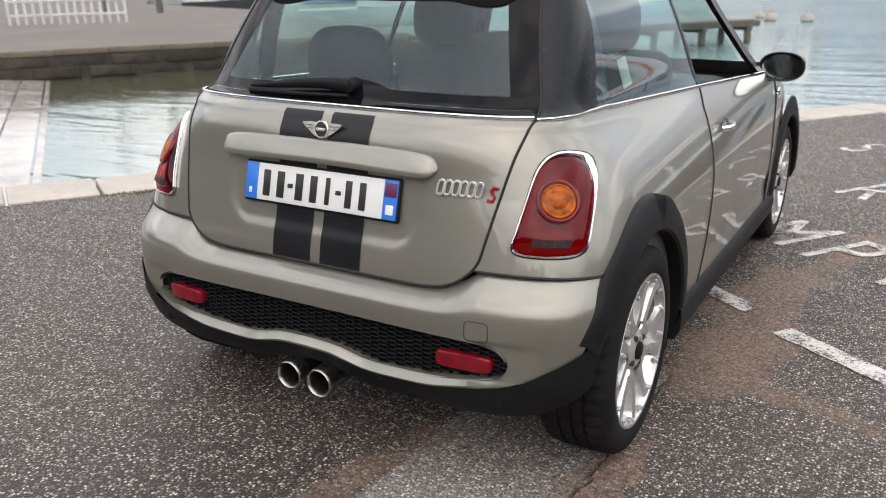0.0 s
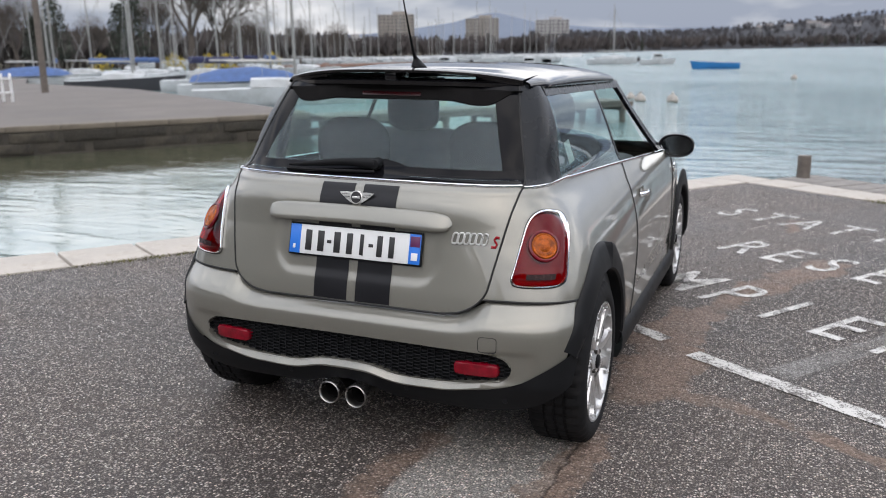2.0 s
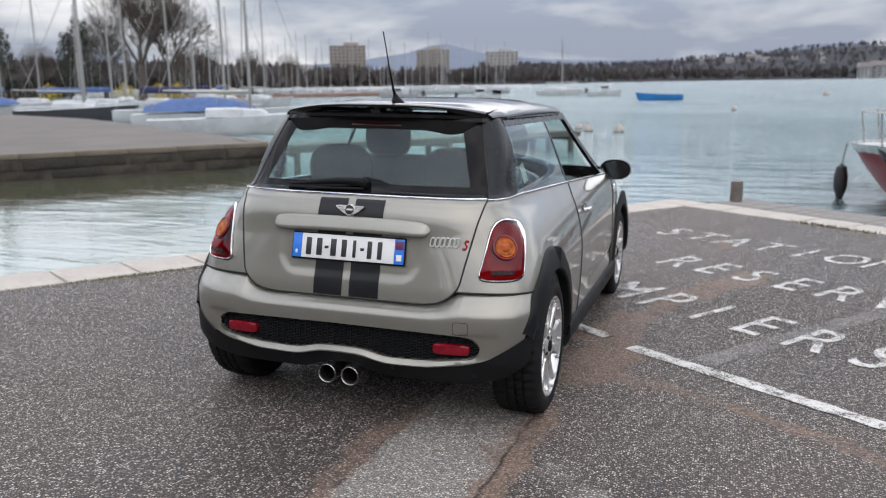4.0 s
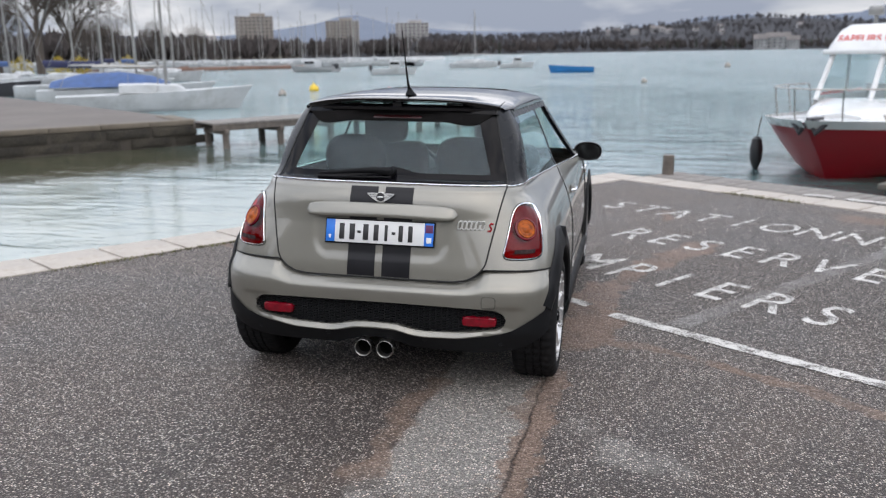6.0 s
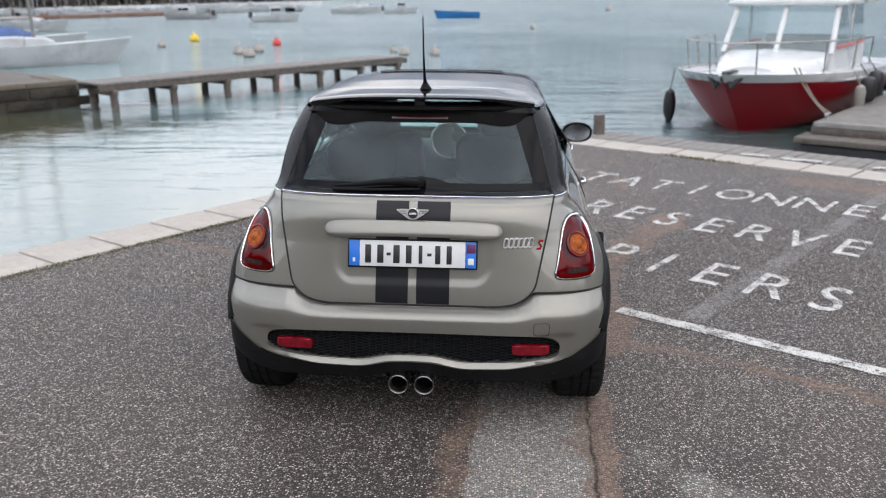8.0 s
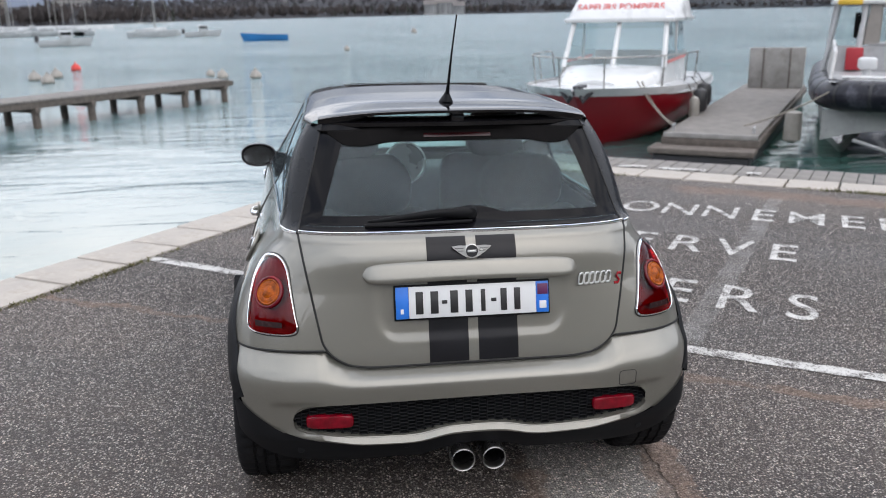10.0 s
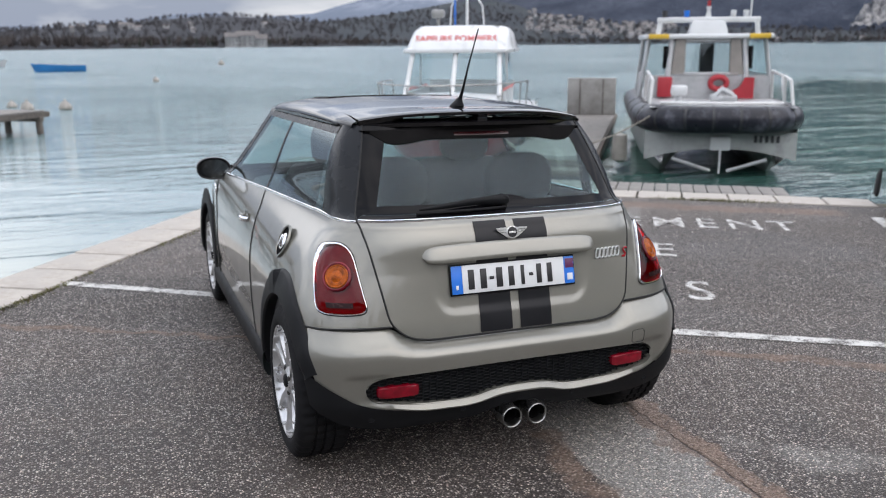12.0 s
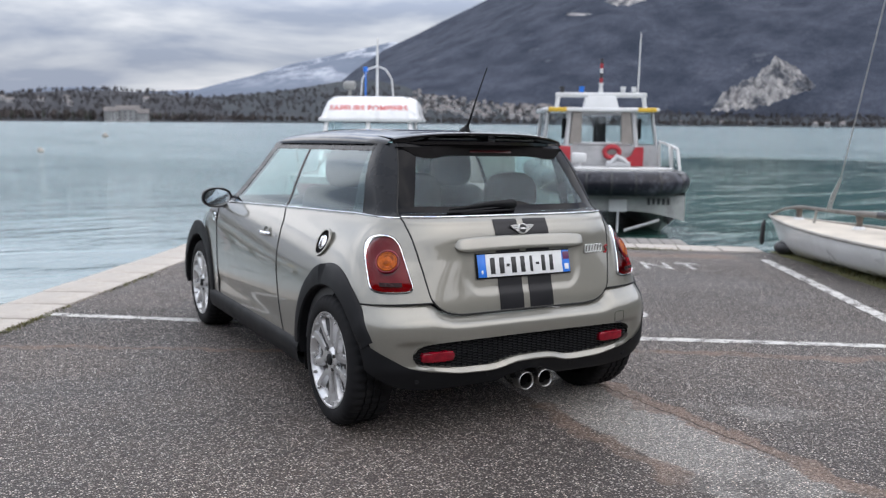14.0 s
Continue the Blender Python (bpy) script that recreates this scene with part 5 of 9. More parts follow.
                row.append(rear_point(sx * (inner_x(z0) + (glass_edge(z1) - 0.003 - inner_x(z0)) * s), z, BODY_Y, 0.0012))
            rows.append(row)
        sheet(bm, rows, flip=sx < 0)
    part("window_border", bm, M_FRIT, window, "black printed border of the window")
    # seams beside the rear window
    bm = bmesh.new()
    tube(bm, [rear_point(glass_edge(z), z, BODY_Y, 0.0) for z in np.linspace(0.98, 1.315, 30)], 0.0045, 6)
    both("window_gap", bm, M_SEAM, car)
    # pillar panels behind the side windows
    def q_rear(z):
        return float(np.interp(z, (0.97, 1.30), (0.425, 0.512)))

    bm = bmesh.new()
    rows = []
    for z in np.linspace(0.985, 1.318, 26):
        ends = outline(z, BODY_Y, glass_edge(z) + 0.003, q_rear(z) - 0.003, 24)
        a, c = ends[0], ends[-1]
        knee = Vector((c.x + 0.004, a.y + 0.055, z))
        row = []
        for t in np.linspace(0, 1, 24):
            wa, wk, wc = (1 - t) ** 2, 2 * t * (1 - t) * 1.6, t * t
            row.append((a * wa + knee * wk + c * wc) / (wa + wk + wc))
        rows.append(row)
    sheet(bm, rows)
    both("rear_pillar", bm, M_GLOSSBLACK, car, "gloss black rear pillar panel")
    bm = bmesh.new()
    rows = [[Vector((width_at(z, y), y, z)) for y in np.linspace(q_rear(z), 1.335, 30)] for z in np.linspace(0.955, 1.306, 20)]
    for r in rows:
        for p in r:
            p.z = max(p.z, belt(p.y) + 0.004)
            p.x = width_at(p.z, p.y)
    sheet(bm, rows)
    both("quarter_window", bm, M_SIDEGLASS, car, "tinted fixed side window")

    def a_line(z):
        return float(np.interp(z, (0.92, 1.30), (2.30, 1.985)))

    bm = bmesh.new()
    rows = []
    for t in np.linspace(0, 1, 22):
        row = []
        for s in np.linspace(0, 1, 30):
            zz = 0.95 + (1.306 - 0.95) * t
            y = 1.357 + (a_line(zz) - 0.02 - 1.357) * s
            z = belt(y) + 0.004 + (1.306 - belt(y) - 0.004) * t
            row.append(Vector((width_at(z, y), y, z)))
        rows.append(row)
    sheet(bm, rows)
    closed = mirrored(bm)
    bm.free()
    part("door_window", closed, M_DOORGLASS, car, "tinted door window")
    bm = bmesh.new()
    sheet(bm, [[Vector((width_at(z, y) + o, y, z)) for y, o in ((1.330, -0.006), (1.332, 0.002), (1.345, 0.003), (1.358, 0.002), (1.360, -0.006))] for z in np.linspace(0.955, 1.305, 16)])
    # windscreen pillars
    rows = []
    for z in np.linspace(0.925, 1.315, 18):
        x, y = width_at(z, a_line(z)), a_line(z)
        rows.append([Vector(p) for p in ((width_at(z, y - 0.085) - 0.02, y - 0.090, z), (width_at(z, y - 0.085) + 0.002, y - 0.083, z), (x + 0.003, y, z), (x - 0.015, y + 0.045, z), (x - 0.05, y + 0.06, z))])
    sheet(bm, rows, flip=True)
    sheet(bm, [[Vector((width_at(z, y) + o, y, z)) for y in np.linspace(0.50, 2.0, 30)] for z, o in ((1.280, 0.002), (1.300, 0.0035), (1.312, 0.004), (1.320, -0.002))])
    sheet(bm, [[Vector((width_at(z, y) - 0.012, y, z)) for y in np.linspace(0.47, 0.56, 4)] for z in np.linspace(0.98, 1.31, 8)])
    both("window_frame", bm, M_GLOSSBLACK, car, "black window frame")
    # windscreen
    bm = bmesh.new()
    rows = []
    for z in np.linspace(0.93, 1.345, 14):
        yb = float(np.interp(z, (0.93, 1.345), (2.62, 2.08)))
        xw = float(np.interp(z, (0.93, 1.345), (0.66, 0.50)))
        rows.append([Vector((u * xw, yb - 0.26 * u * u * (0.9 if z > 1.2 else 1.0), z)) for u in np.linspace(-1, 1, 24)])
    sheet(bm, rows, flip=True)
    part("windscreen", bm, M_SIDEGLASS, car, "tinted windscreen")

    # roof
    def roof_z(y):
        return float(np.interp(y, (0.38, 0.50, 0.65, 0.9, 1.25, 1.6, 1.9, 2.05, 2.15), (1.345, 1.364, 1.380, 1.394, 1.401, 1.394, 1.375, 1.355, 1.335)))

    def roof_edge(y):
        return float(np.interp(y, (0.38, 0.55, 1.9, 2.12), (0.50, 0.542, 0.540, 0.515)))

    bm = bmesh.new()
    rows = []
    for y in np.linspace(0.42, 2.12, 50):
        row = []
        for a in np.linspace(-1, 1, 49):
            t = a * math.pi / 2
            n = 3.0
            s, c = math.copysign(abs(math.sin(t)) ** (2 / n), math.sin(t)), max(0.0, math.cos(t)) ** (2 / n)
            yy = y - 0.10 * s * s * max(0.0, (y - 1.7) / 0.42)
            row.append(Vector((roof_edge(y) * s, yy, 1.312 + (roof_z(y) - 1.312) * c)))
        rows.append(row)
    sheet(bm, rows, flip=True)
    part("roof", bm, M_ROOF, car, "gloss black roof")
    # sunroof gap and panel
    bm = bmesh.new()
    ring = []
    for t in np.linspace(0, 2 * math.pi, 60, endpoint=False):
        x = 0.34 * math.copysign(abs(math.cos(t)) ** 0.25, math.cos(t))
        y = 1.62 + 0.22 * math.copysign(abs(math.sin(t)) ** 0.25, math.sin(t))
        s = abs(x) / roof_edge(y)
        ring.append(Vector((x, y, 1.312 + (roof_z(y) - 1.312) * (1 - s ** 3) ** (1 / 3) + 0.0008)))
    tube(bm, ring, 0.004, 6, closed=True)
    part("sunroof_gap", bm, M_SEAM, car)
    # spoiler: blade over two slots
    def top_z(x, y):
        s = min(0.995, abs(x) / roof_edge(max(0.42, y)))
        return 1.312 + (roof_z(y) - 1.312) * (1 - s ** 3) ** (1 / 3)

    spoiler = new("roof_spoiler")
    spoiler.parent = car
    us = np.linspace(-1, 1, 61)
    half = 0.486

    def spoiler_tip(u):
        return 0.285 + 0.115 * abs(u) ** 2.3

    def skirt_z(x):
        ax = abs(x)
        return 1.262 - 0.015 * ease(ax, 0.22, 0.35) * (1 - ease(ax, 0.36, 0.46)) + 0.034 * ease(ax, 0.39, 0.49)

    def blade_z(u):
        return 1.373 - 0.034 * abs(u) ** 3.0

    bm = bmesh.new()
    rows = []
    for u in us:
        x, tip, zt = u * half, spoiler_tip(u), blade_z(u)
        y1, y2 = tip + (0.60 - tip) * 0.6, tip + (0.60 - tip) * 0.25
        rows.append([Vector(p) for p in ((x, 0.60, top_z(x, 0.60) + 0.001), (x, y1, max(zt + 0.003, top_z(x, y1) + 0.003)), (x, y2, zt + 0.003), (x, tip + 0.012, zt),
                                         (x, tip, zt - 0.005), (x, tip + 0.003, zt - 0.014), (x, tip + 0.03, zt - 0.017), (x, tip + 0.14, zt - 0.015))])
    sheet(bm, rows)
    part("spoiler_blade", bm, M_ROOF, spoiler, "gloss black roof spoiler blade")
    bm = bmesh.new()
    rows = []
    for u in us:
        x, tip = u * half, spoiler_tip(u) + 0.010
        zt = 1.334 - 0.008 * abs(u) ** 3
        rows.append([Vector(p) for p in ((x, tip + 0.13, zt + 0.004), (x, tip + 0.01, zt), (x, tip, zt - 0.006), (x, tip + 0.003, zt - 0.020), (x, tip + 0.014, zt - 0.025), (x, tip + 0.03, zt - 0.024))])
    sheet(bm, rows)
    part("spoiler_lip", bm, M_ROOF, spoiler, "gloss black lower edge of the spoiler")
    bm = bmesh.new()
    rows = []
    for u in us:
        x, tip = u * half, spoiler_tip(u) + 0.010
        rows.append([Vector(p) for p in ((x, tip + 0.014, 1.309 - 0.008 * abs(u) ** 3), tuple(rear_point(x, 1.290, BODY_Y, 0.012)), tuple(rear_point(x, skirt_z(x), BODY_Y, 0.004)), tuple(rear_point(x, skirt_z(x) - 0.001, BODY_Y, -0.004)))])
    sheet(bm, rows)
    part("spoiler_skirt", bm, M_SOOT, spoiler, "matt black skirt between spoiler and glass")
    bm = bmesh.new()
    box(bm, (0.046, 0.12, 0.034), (0, 0.365, 1.345), 0.006)
    part("spoiler_stay", bm, M_ROOF, spoiler)
    for sx in (-1, 1):
        bm = bmesh.new()
        rows = []
        for x in np.linspace(0.31, 0.484, 12):
            t = (x - 0.31) / 0.174
            u = x / half
            tip = spoiler_tip(u) + 0.006
            dip = 0.05 * (1 - t) ** 2
            rows.append([Vector((sx * x, tip + dip + 0.004, 1.322 - 0.008 * u ** 3)), Vector((sx * x, tip + dip, blade_z(u) - 0.008))])
        sheet(bm, rows, flip=sx > 0)
        part("spoiler_stay", bm, M_ROOF, spoiler)
    bm = bmesh.new()
    rows = [[rear_point(u * 0.12, z, BODY_Y, 0.0095) for u in np.linspace(-1, 1, 10)] for z in (1.270, 1.284)]
    sheet(bm, rows)
    part("high_brake_lamp", bm, M_DARKLENS, car, "dark red high brake lamp")
    # wiper
    wiper = new("rear_wiper")
    wiper.parent = car
    bm = bmesh.new()
    piv = rear_point(0.018, 1.022, BODY_Y, 0.02)
    tip = rear_point(-0.335, 1.006, BODY_Y, 0.018)
    path = [piv.lerp(tip, t) + Vector((0, -0.004 * math.sin(math.pi * t), 0.014 * math.sin(math.pi * t) * (1 - t))) for t in np.linspace(0, 1, 14)]
    tube(bm, path, [0.019, 0.020, 0.018, 0.016, 0.015, 0.0145, 0.014, 0.013, 0.012, 0.0105, 0.009, 0.0075, 0.006, 0.004], 10, squash=(0.6, 1.0))
    part("wiper_arm", bm, M_PLASTIC, wiper, "black rear wiper arm")
    bm = bmesh.new()
    lathe(bm, [(-0.03, 0.022), (0.0, 0.022), (0.008, 0.017), (0.010, 0.001)], 20, Matrix.Translation(piv) @ Matrix.Rotation(-math.pi / 2 - 0.0, 4, "Z"))
    part("wiper_hub", bm, M_PLASTIC, wiper)
    bm = bmesh.new()
    a, b2 = rear_point(0.02, 1.004, BODY_Y, 0.008), rear_point(-0.345, 0.997, BODY_Y, 0.008)
    tube(bm, [a.lerp(b2, t) + Vector((0, -0.012 * math.sin(math.pi * t), 0)) for t in np.linspace(0, 1, 10)], 0.006, 6)
    part("wiper_blade", bm, M_RUBBER, wiper)
    # aerial
    aerial = new("aerial")
    aerial.parent = car
    bm = bmesh.new()
    rows = []
    for k, (zz, r) in enumerate(((1.372, 0.036), (1.380, 0.034), (1.394, 0.024), (1.408, 0.014), (1.416, 0.010))):
        rows.append([Vector((r * 0.75 * math.cos(t), 0.585 - 0.012 * k + 1.5 * r * math.sin(t), zz)) for t in np.linspace(0, 2 * math.pi, 20, endpoint=False)])
    sheet(bm, rows, wrap=True, flip=True)
    part("aerial_foot", bm, M_PLASTIC, aerial, "black aerial foot")
    bm = bmesh.new()
    tube(bm, [(0, 0.54, 1.408), (0, 0.515, 1.44), (0.002, 0.455, 1.55), (0.008, 0.375, 1.69)], [0.0085, 0.0060, 0.0034, 0.0024], 8)
    part("aerial_rod", bm, M_PLASTIC, aerial)

    # mirrors
    for sx in (-1, 1):
        mirror = new("wing_mirror")
        mirror.parent = car
        c = Vector((sx * 0.828, 2.34, 0.953))
        bm = bmesh.new()
        rows = []
        for d, k in ((-0.030, 0.86), (-0.034, 0.96), (-0.028, 1.0), (0.0, 1.0), (0.04, 0.88), (0.075, 0.62), (0.09, 0.30), (0.093, 0.01)):
            rows.append([c + Vector((sx * 0.098 * k * math.copysign(abs(math.cos(t)) ** 0.85, math.cos(t)), d, 0.066 * k * math.copysign(abs(math.sin(t)) ** 0.85, math.sin(t)))) for t in np.linspace(0, 2 * math.pi, 36, endpoint=False)])
        sheet(bm, rows, wrap=True, flip=sx < 0)
        part("mirror_shell", bm, M_STRIPE, mirror, "dark oval mirror shell")
        bm = bmesh.new()
        rows = [[c + Vector((sx * (0.084 * k * math.cos(t)), -0.027 + 0.076 * 0.054 * k * math.sin(t), 0.054 * k * math.sin(t))) for t in np.linspace(0, 2 * math.pi, 36, endpoint=False)] for k in (1.0, 0.5, 0.01)]
        sheet(bm, rows, wrap=True, flip=sx < 0)
        part("mirror_pane", bm, M_MIRROR, mirror, "oval mirror pane")
        bm = bmesh.new()
        tube(bm, [c + Vector((-sx * 0.05, 0.01, -0.045)), c + Vector((-sx * 0.085, 0.0, -0.075)), c + Vector((-sx * 0.12, 0.0, -0.09))], [0.022, 0.024, 0.028], 10)
        part("mirror_stalk", bm, M_PLASTIC, mirror)
    # fuel flap on the left
    flap = new("fuel_flap")
    flap.parent = car
    flap.matrix_basis = pose(-width_at(0.836, 0.628) - 0.009, 0.628, 0.836, 0, 25, 0)
    bm = bmesh.new()
    lathe(bm, [(0.004, 0.072), (-0.004, 0.070), (-0.004, 0.062), (0.010, 0.058), (0.014, 0.040), (0.014, 0.001)], 36, Matrix.Diagonal((1, 1, 1, 1)))
    bmesh.ops.reverse_faces(bm, faces=bm.faces)
    part("flap_ring", bm, M_PAINT, flap)
    bm = bmesh.new()
    lathe(bm, [(-0.001, 0.0605), (-0.0015, 0.058), (0.003, 0.054), (0.003, 0.001)], 36)
    part("flap_dish", bm, M_SOOT, flap, "dark recess round the cap")
    bm = bmesh.new()
    lathe(bm, [(0.016, 0.037), (0.000, 0.036), (-0.005, 0.029), (-0.007, 0.015), (-0.008, 0.001)], 36)
    bmesh.ops.reverse_faces(bm, faces=bm.faces)
    part("flap_cap", bm, M_CHROME, flap, "chrome fuel cap")
    bm = bmesh.new()
    box(bm, (0.008, 0.012, 0.052), (-0.011, 0, 0), 0.003)
    part("flap_bar", bm, M_CHROME, flap)

    # cabin
    def seat(name, x, y, w, back_h, label, head=True):
        s = new(name)
        s.parent = car
        s.matrix_basis = pose(x, y, 0)
        bm = bmesh.new()
        box(bm, (w, 0.50, 0.16), (0, 0.24, 0.42), 0.06, segments=3)
        part("seat_cushion", bm, M_SEAT, s)
        bm = bmesh.new()
        vs = box(bm, (w, 0.16, back_h), (0, 0, 0), 0.07, segments=4)
        bmesh.ops.transform(bm, matrix=pose(0, -0.06, 0.46 + back_h / 2, 14), verts=bm.verts)
        part("seat_back", bm, M_SEAT, s)
        if head:
            bm = bmesh.new()
            hw, hh = (0.165, 0.112) if name == "rear_seat" else (0.135, 0.115)
            rows = []
            for lat in np.linspace(-math.pi / 2 + 0.02, math.pi / 2 - 0.02, 15):
                k, zz = math.cos(lat) ** 0.62, math.copysign(abs(math.sin(lat)) ** (0.9 if lat > 0 else 0.5), lat)
                rows.append([Vector((hw * k * math.copysign(abs(math.cos(q)) ** 0.75, math.cos(q)), -0.165 + 0.06 * k * math.copysign(abs(math.sin(q)) ** 0.75, math.sin(q)), 0.56 + back_h + hh * zz)) for q in np.linspace(0, 2 * math.pi, 28, endpoint=False)])
            sheet(bm, rows, wrap=True)
            part("headrest", bm, M_SEAT, s, "dark rounded headrest")
            bm = bmesh.new()
            for q in (-0.05, 0.05):
                tube(bm, [(q, -0.155, 0.40 + back_h), (q, -0.16, 0.52 + back_h)], 0.006, 6)
            part("headrest_rod", bm, M_CHROME, s)
        return s

    for sx in (-1, 1):
        seat("front_seat", sx * 0.34, 1.45, 0.50, 0.62, "front seat")
        seat("rear_seat", sx * 0.30, 0.74, 0.54, 0.50, "rear seat")
    bm = bmesh.new()
    box(bm, (1.24, 0.42, 0.30), (0, 2.30, 0.74), 0.10, segments=3)
    box(bm, (0.22, 0.9, 0.3), (0, 1.75, 0.40), 0.05)
    part("dashboard", bm, M_CABIN, car, "dark dashboard and tunnel")
    bm = bmesh.new()
    lathe(bm, [(0.0, 0.118), (0.02, 0.122), (0.03, 0.112), (0.022, 0.103), (0.022, 0.001)], 30, Matrix.Translation((0, 2.10, 0.92)) @ Matrix.Rotation(-math.pi / 2, 4, "Z"))
    part("centre_dial", bm, M_SILVER, car, "large round centre dial")
    bm = bmesh.new()
    c = Vector((-0.34, 1.92, 0.80))
    rot = Matrix.Rotation(radians(-22), 4, "X")
    ring = [c + rot @ Vector((0.185 * math.cos(t), 0, 0.185 * math.sin(t))) for t in np.linspace(0, 2 * math.pi, 40, endpoint=False)]
    tube(bm, ring, 0.015, 10, closed=True)
    for t in (0.3, math.pi - 0.3, -math.pi / 2):
        tube(bm, [c, c + rot @ Vector((0.18 * math.cos(t), 0, 0.18 * math.sin(t)))], 0.014, 8)
    lathe(bm, [(-0.02, 0.06), (0.02, 0.055), (0.03, 0.001)], 20, Matrix.Translation(c) @ rot @ Matrix.Rotation(-math.pi / 2, 4, "Z"))
    part("steering_wheel", bm, M_CABIN, car, "dark three-spoke steering wheel")
    bm = bmesh.new()
    box(bm, (0.24, 0.03, 0.07), (0, 2.0, 1.275), 0.02, segments=3)
    part("inside_mirror", bm, M_CABIN, car)
    bm = bmesh.new()
    sheet(bm, [[Vector((x, y, 0.36 + (0.38 if y < 0.55 else 0.0))) for x in (-0.62, 0.62)] for y in (0.14, 0.54, 0.56, 2.3)])
    for sx in (-1, 1):
        sheet(bm, [[Vector((sx * (width_at(z, y) - 0.03), y, z)) for y in np.linspace(0.42, 2.35, 20)] for z in (0.34, 0.6, 0.8, 0.91)])
        sheet(bm, [[Vector((sx * xx, y, z)) for y, xx in ((0.14, 0.53), (0.42, 0.60))] for z in (0.5, 0.94)])
    part("cabin_lining", bm, M_CABIN, car, "dark cabin lining")
    bm = bmesh.new()
    sheet(bm, [[Vector((x, y, 1.345 - 0.03 * abs(x) ** 2)) for x in np.linspace(-0.47, 0.47, 9)] for y in (0.48, 1.2, 2.0)])
    part("headliner", bm, M_HEADLINER, car, "pale grey headliner")
    bm = bmesh.new()
    sheet(bm, [[Vector((0.55 - 0.03 * s + 0.10 * (1 - s) * 0, 0.92 + 0.08 * t, 0.98 + 0.09 * s + 0.01 * t)) for t in np.linspace(0, 1, 6)] for s in np.linspace(0, 1, 5)])
    thicken(bm, 0.002)
    part("paper_sheet", bm, M_PAPER, car, "white paper sheet standing inside the window")
    return car


ARCH_Y = ((0.2, -0.05), (0.30, -0.070), (0.45, -0.072), (0.52, -0.062), (0.62, -0.028), (0.80, 0.018), (0.9, 0.026))
ARCH_Y = rear_curve(ARCH_Y, 0.02)


def side_at(y, z, rows=None):
    """Half width of the body at y and z, round the rear corner."""
    if rows is None:
        rows = BUMP_Y if z < 0.6 else BODY_Y
    a, n, yc = corner_depth(z), corner_power(z), table(rows, z)
    w = width_at(z, y)
    if y >= yc + a:
        return w
    t = max(0.0, (yc + a - y) / a)
    return w * max(0.0, 1 - min(1.0, t) ** n) ** (1 / n)


build_car()


# ---- the jetty, the boats and the lake ----
AXIS = KERB_L.copy()                                  # the floating dock and its boats lie square to the quay ahead
AX_DEG = math.degrees(math.atan2(AXIS.y, AXIS.x)) - 90
M_WHITE = surface("white_boat_gelcoat", (0.61, 0.62, 0.62), 0.28, vary=0.10, scale=1.5, relief=0.03, coat=0.4, dirt=(0.42, 0.41, 0.38), dirt_amount=0.35)
M_RED = surface("red_boat_paint", (0.30, 0.005, 0.014), 0.35, vary=0.18, scale=1.2, relief=0.03, coat=0.15)
M_FARWHITE = surface("dull_white_hulls", (0.42, 0.44, 0.45), 0.45, vary=0.2, scale=0.8, relief=0.0, dirt=(0.2, 0.2, 0.18), dirt_amount=0.5)
M_SANDDECK = surface("tan_white_deck_paint", (0.50, 0.45, 0.38), 0.7, vary=0.2, scale=3, relief=0.05)
M_PUMPRED = surface("red_pump_paint", (0.36, 0.02, 0.03), 0.5, vary=0.2, relief=0.0)
M_PALEHULL = surface("pale_brushed_hull", (0.36, 0.37, 0.36), 0.5, metal=0.2, vary=0.25, scale=2.0, relief=0.05, dirt=(0.14, 0.14, 0.13), dirt_amount=0.5)
M_REDTEXT = surface("red_sign_paint", (0.62, 0.18, 0.17), 0.5, vary=0.08, relief=0.0)
M_BOATGLASS = glass("boat_window_glass", (0.82, 0.88, 0.88), 1.0, 0.0, 0.06)
M_ALU = surface("grey_aluminium_hull", (0.44, 0.445, 0.45), 0.45, metal=0.4, vary=0.18, scale=2.5, relief=0.06, dirt=(0.16, 0.15, 0.14), dirt_amount=0.4)
M_TUBE = surface("black_inflatable_tube", (0.012, 0.013, 0.020), 0.30, vary=0.4, scale=1.6, relief=0.05, dirt=(0.16, 0.16, 0.19), dirt_amount=0.55, specular=0.3)
M_PILLAR = surface("brown_grey_alloy", (0.24, 0.22, 0.20), 0.45, metal=0.3, vary=0.2, scale=3.0, relief=0.04)
M_RAILPALE = surface("pale_alloy_rail", (0.58, 0.58, 0.57), 0.4, metal=0.3, vary=0.1, relief=0.0)
M_YELLOW = surface("yellow_edge_paint", (0.62, 0.40, 0.04), 0.5, vary=0.1)
M_BLUE = surface("blue_boat_paint", (0.012, 0.14, 0.36), 0.45, vary=0.2, scale=1.0)
M_TARP = surface("blue_tarpaulin", (0.05, 0.10, 0.24), 0.7, vary=0.3, scale=2.5, relief=0.4, grain=12, depth=0.03)
M_NAVY = surface("navy_sail_cover", (0.018, 0.022, 0.07), 0.75, vary=0.3, scale=3, relief=0.3, grain=15, depth=0.02)
M_MAST = surface("grey_alloy_mast", (0.30, 0.30, 0.29), 0.4, metal=0.5, vary=0.12)
M_ROPE = surface("dark_rope", (0.06, 0.055, 0.05), 0.9, vary=0.2)
M_DARKHULL = surface("dark_hull_paint", (0.035, 0.035, 0.04), 0.4, vary=0.2)
M_BUOYWHITE = surface("dirty_white_buoy", (0.30, 0.28, 0.25), 0.5, vary=0.3, scale=4)
M_BUOYYELLOW = surface("yellow_buoy", (0.65, 0.45, 0.03), 0.5, vary=0.15)
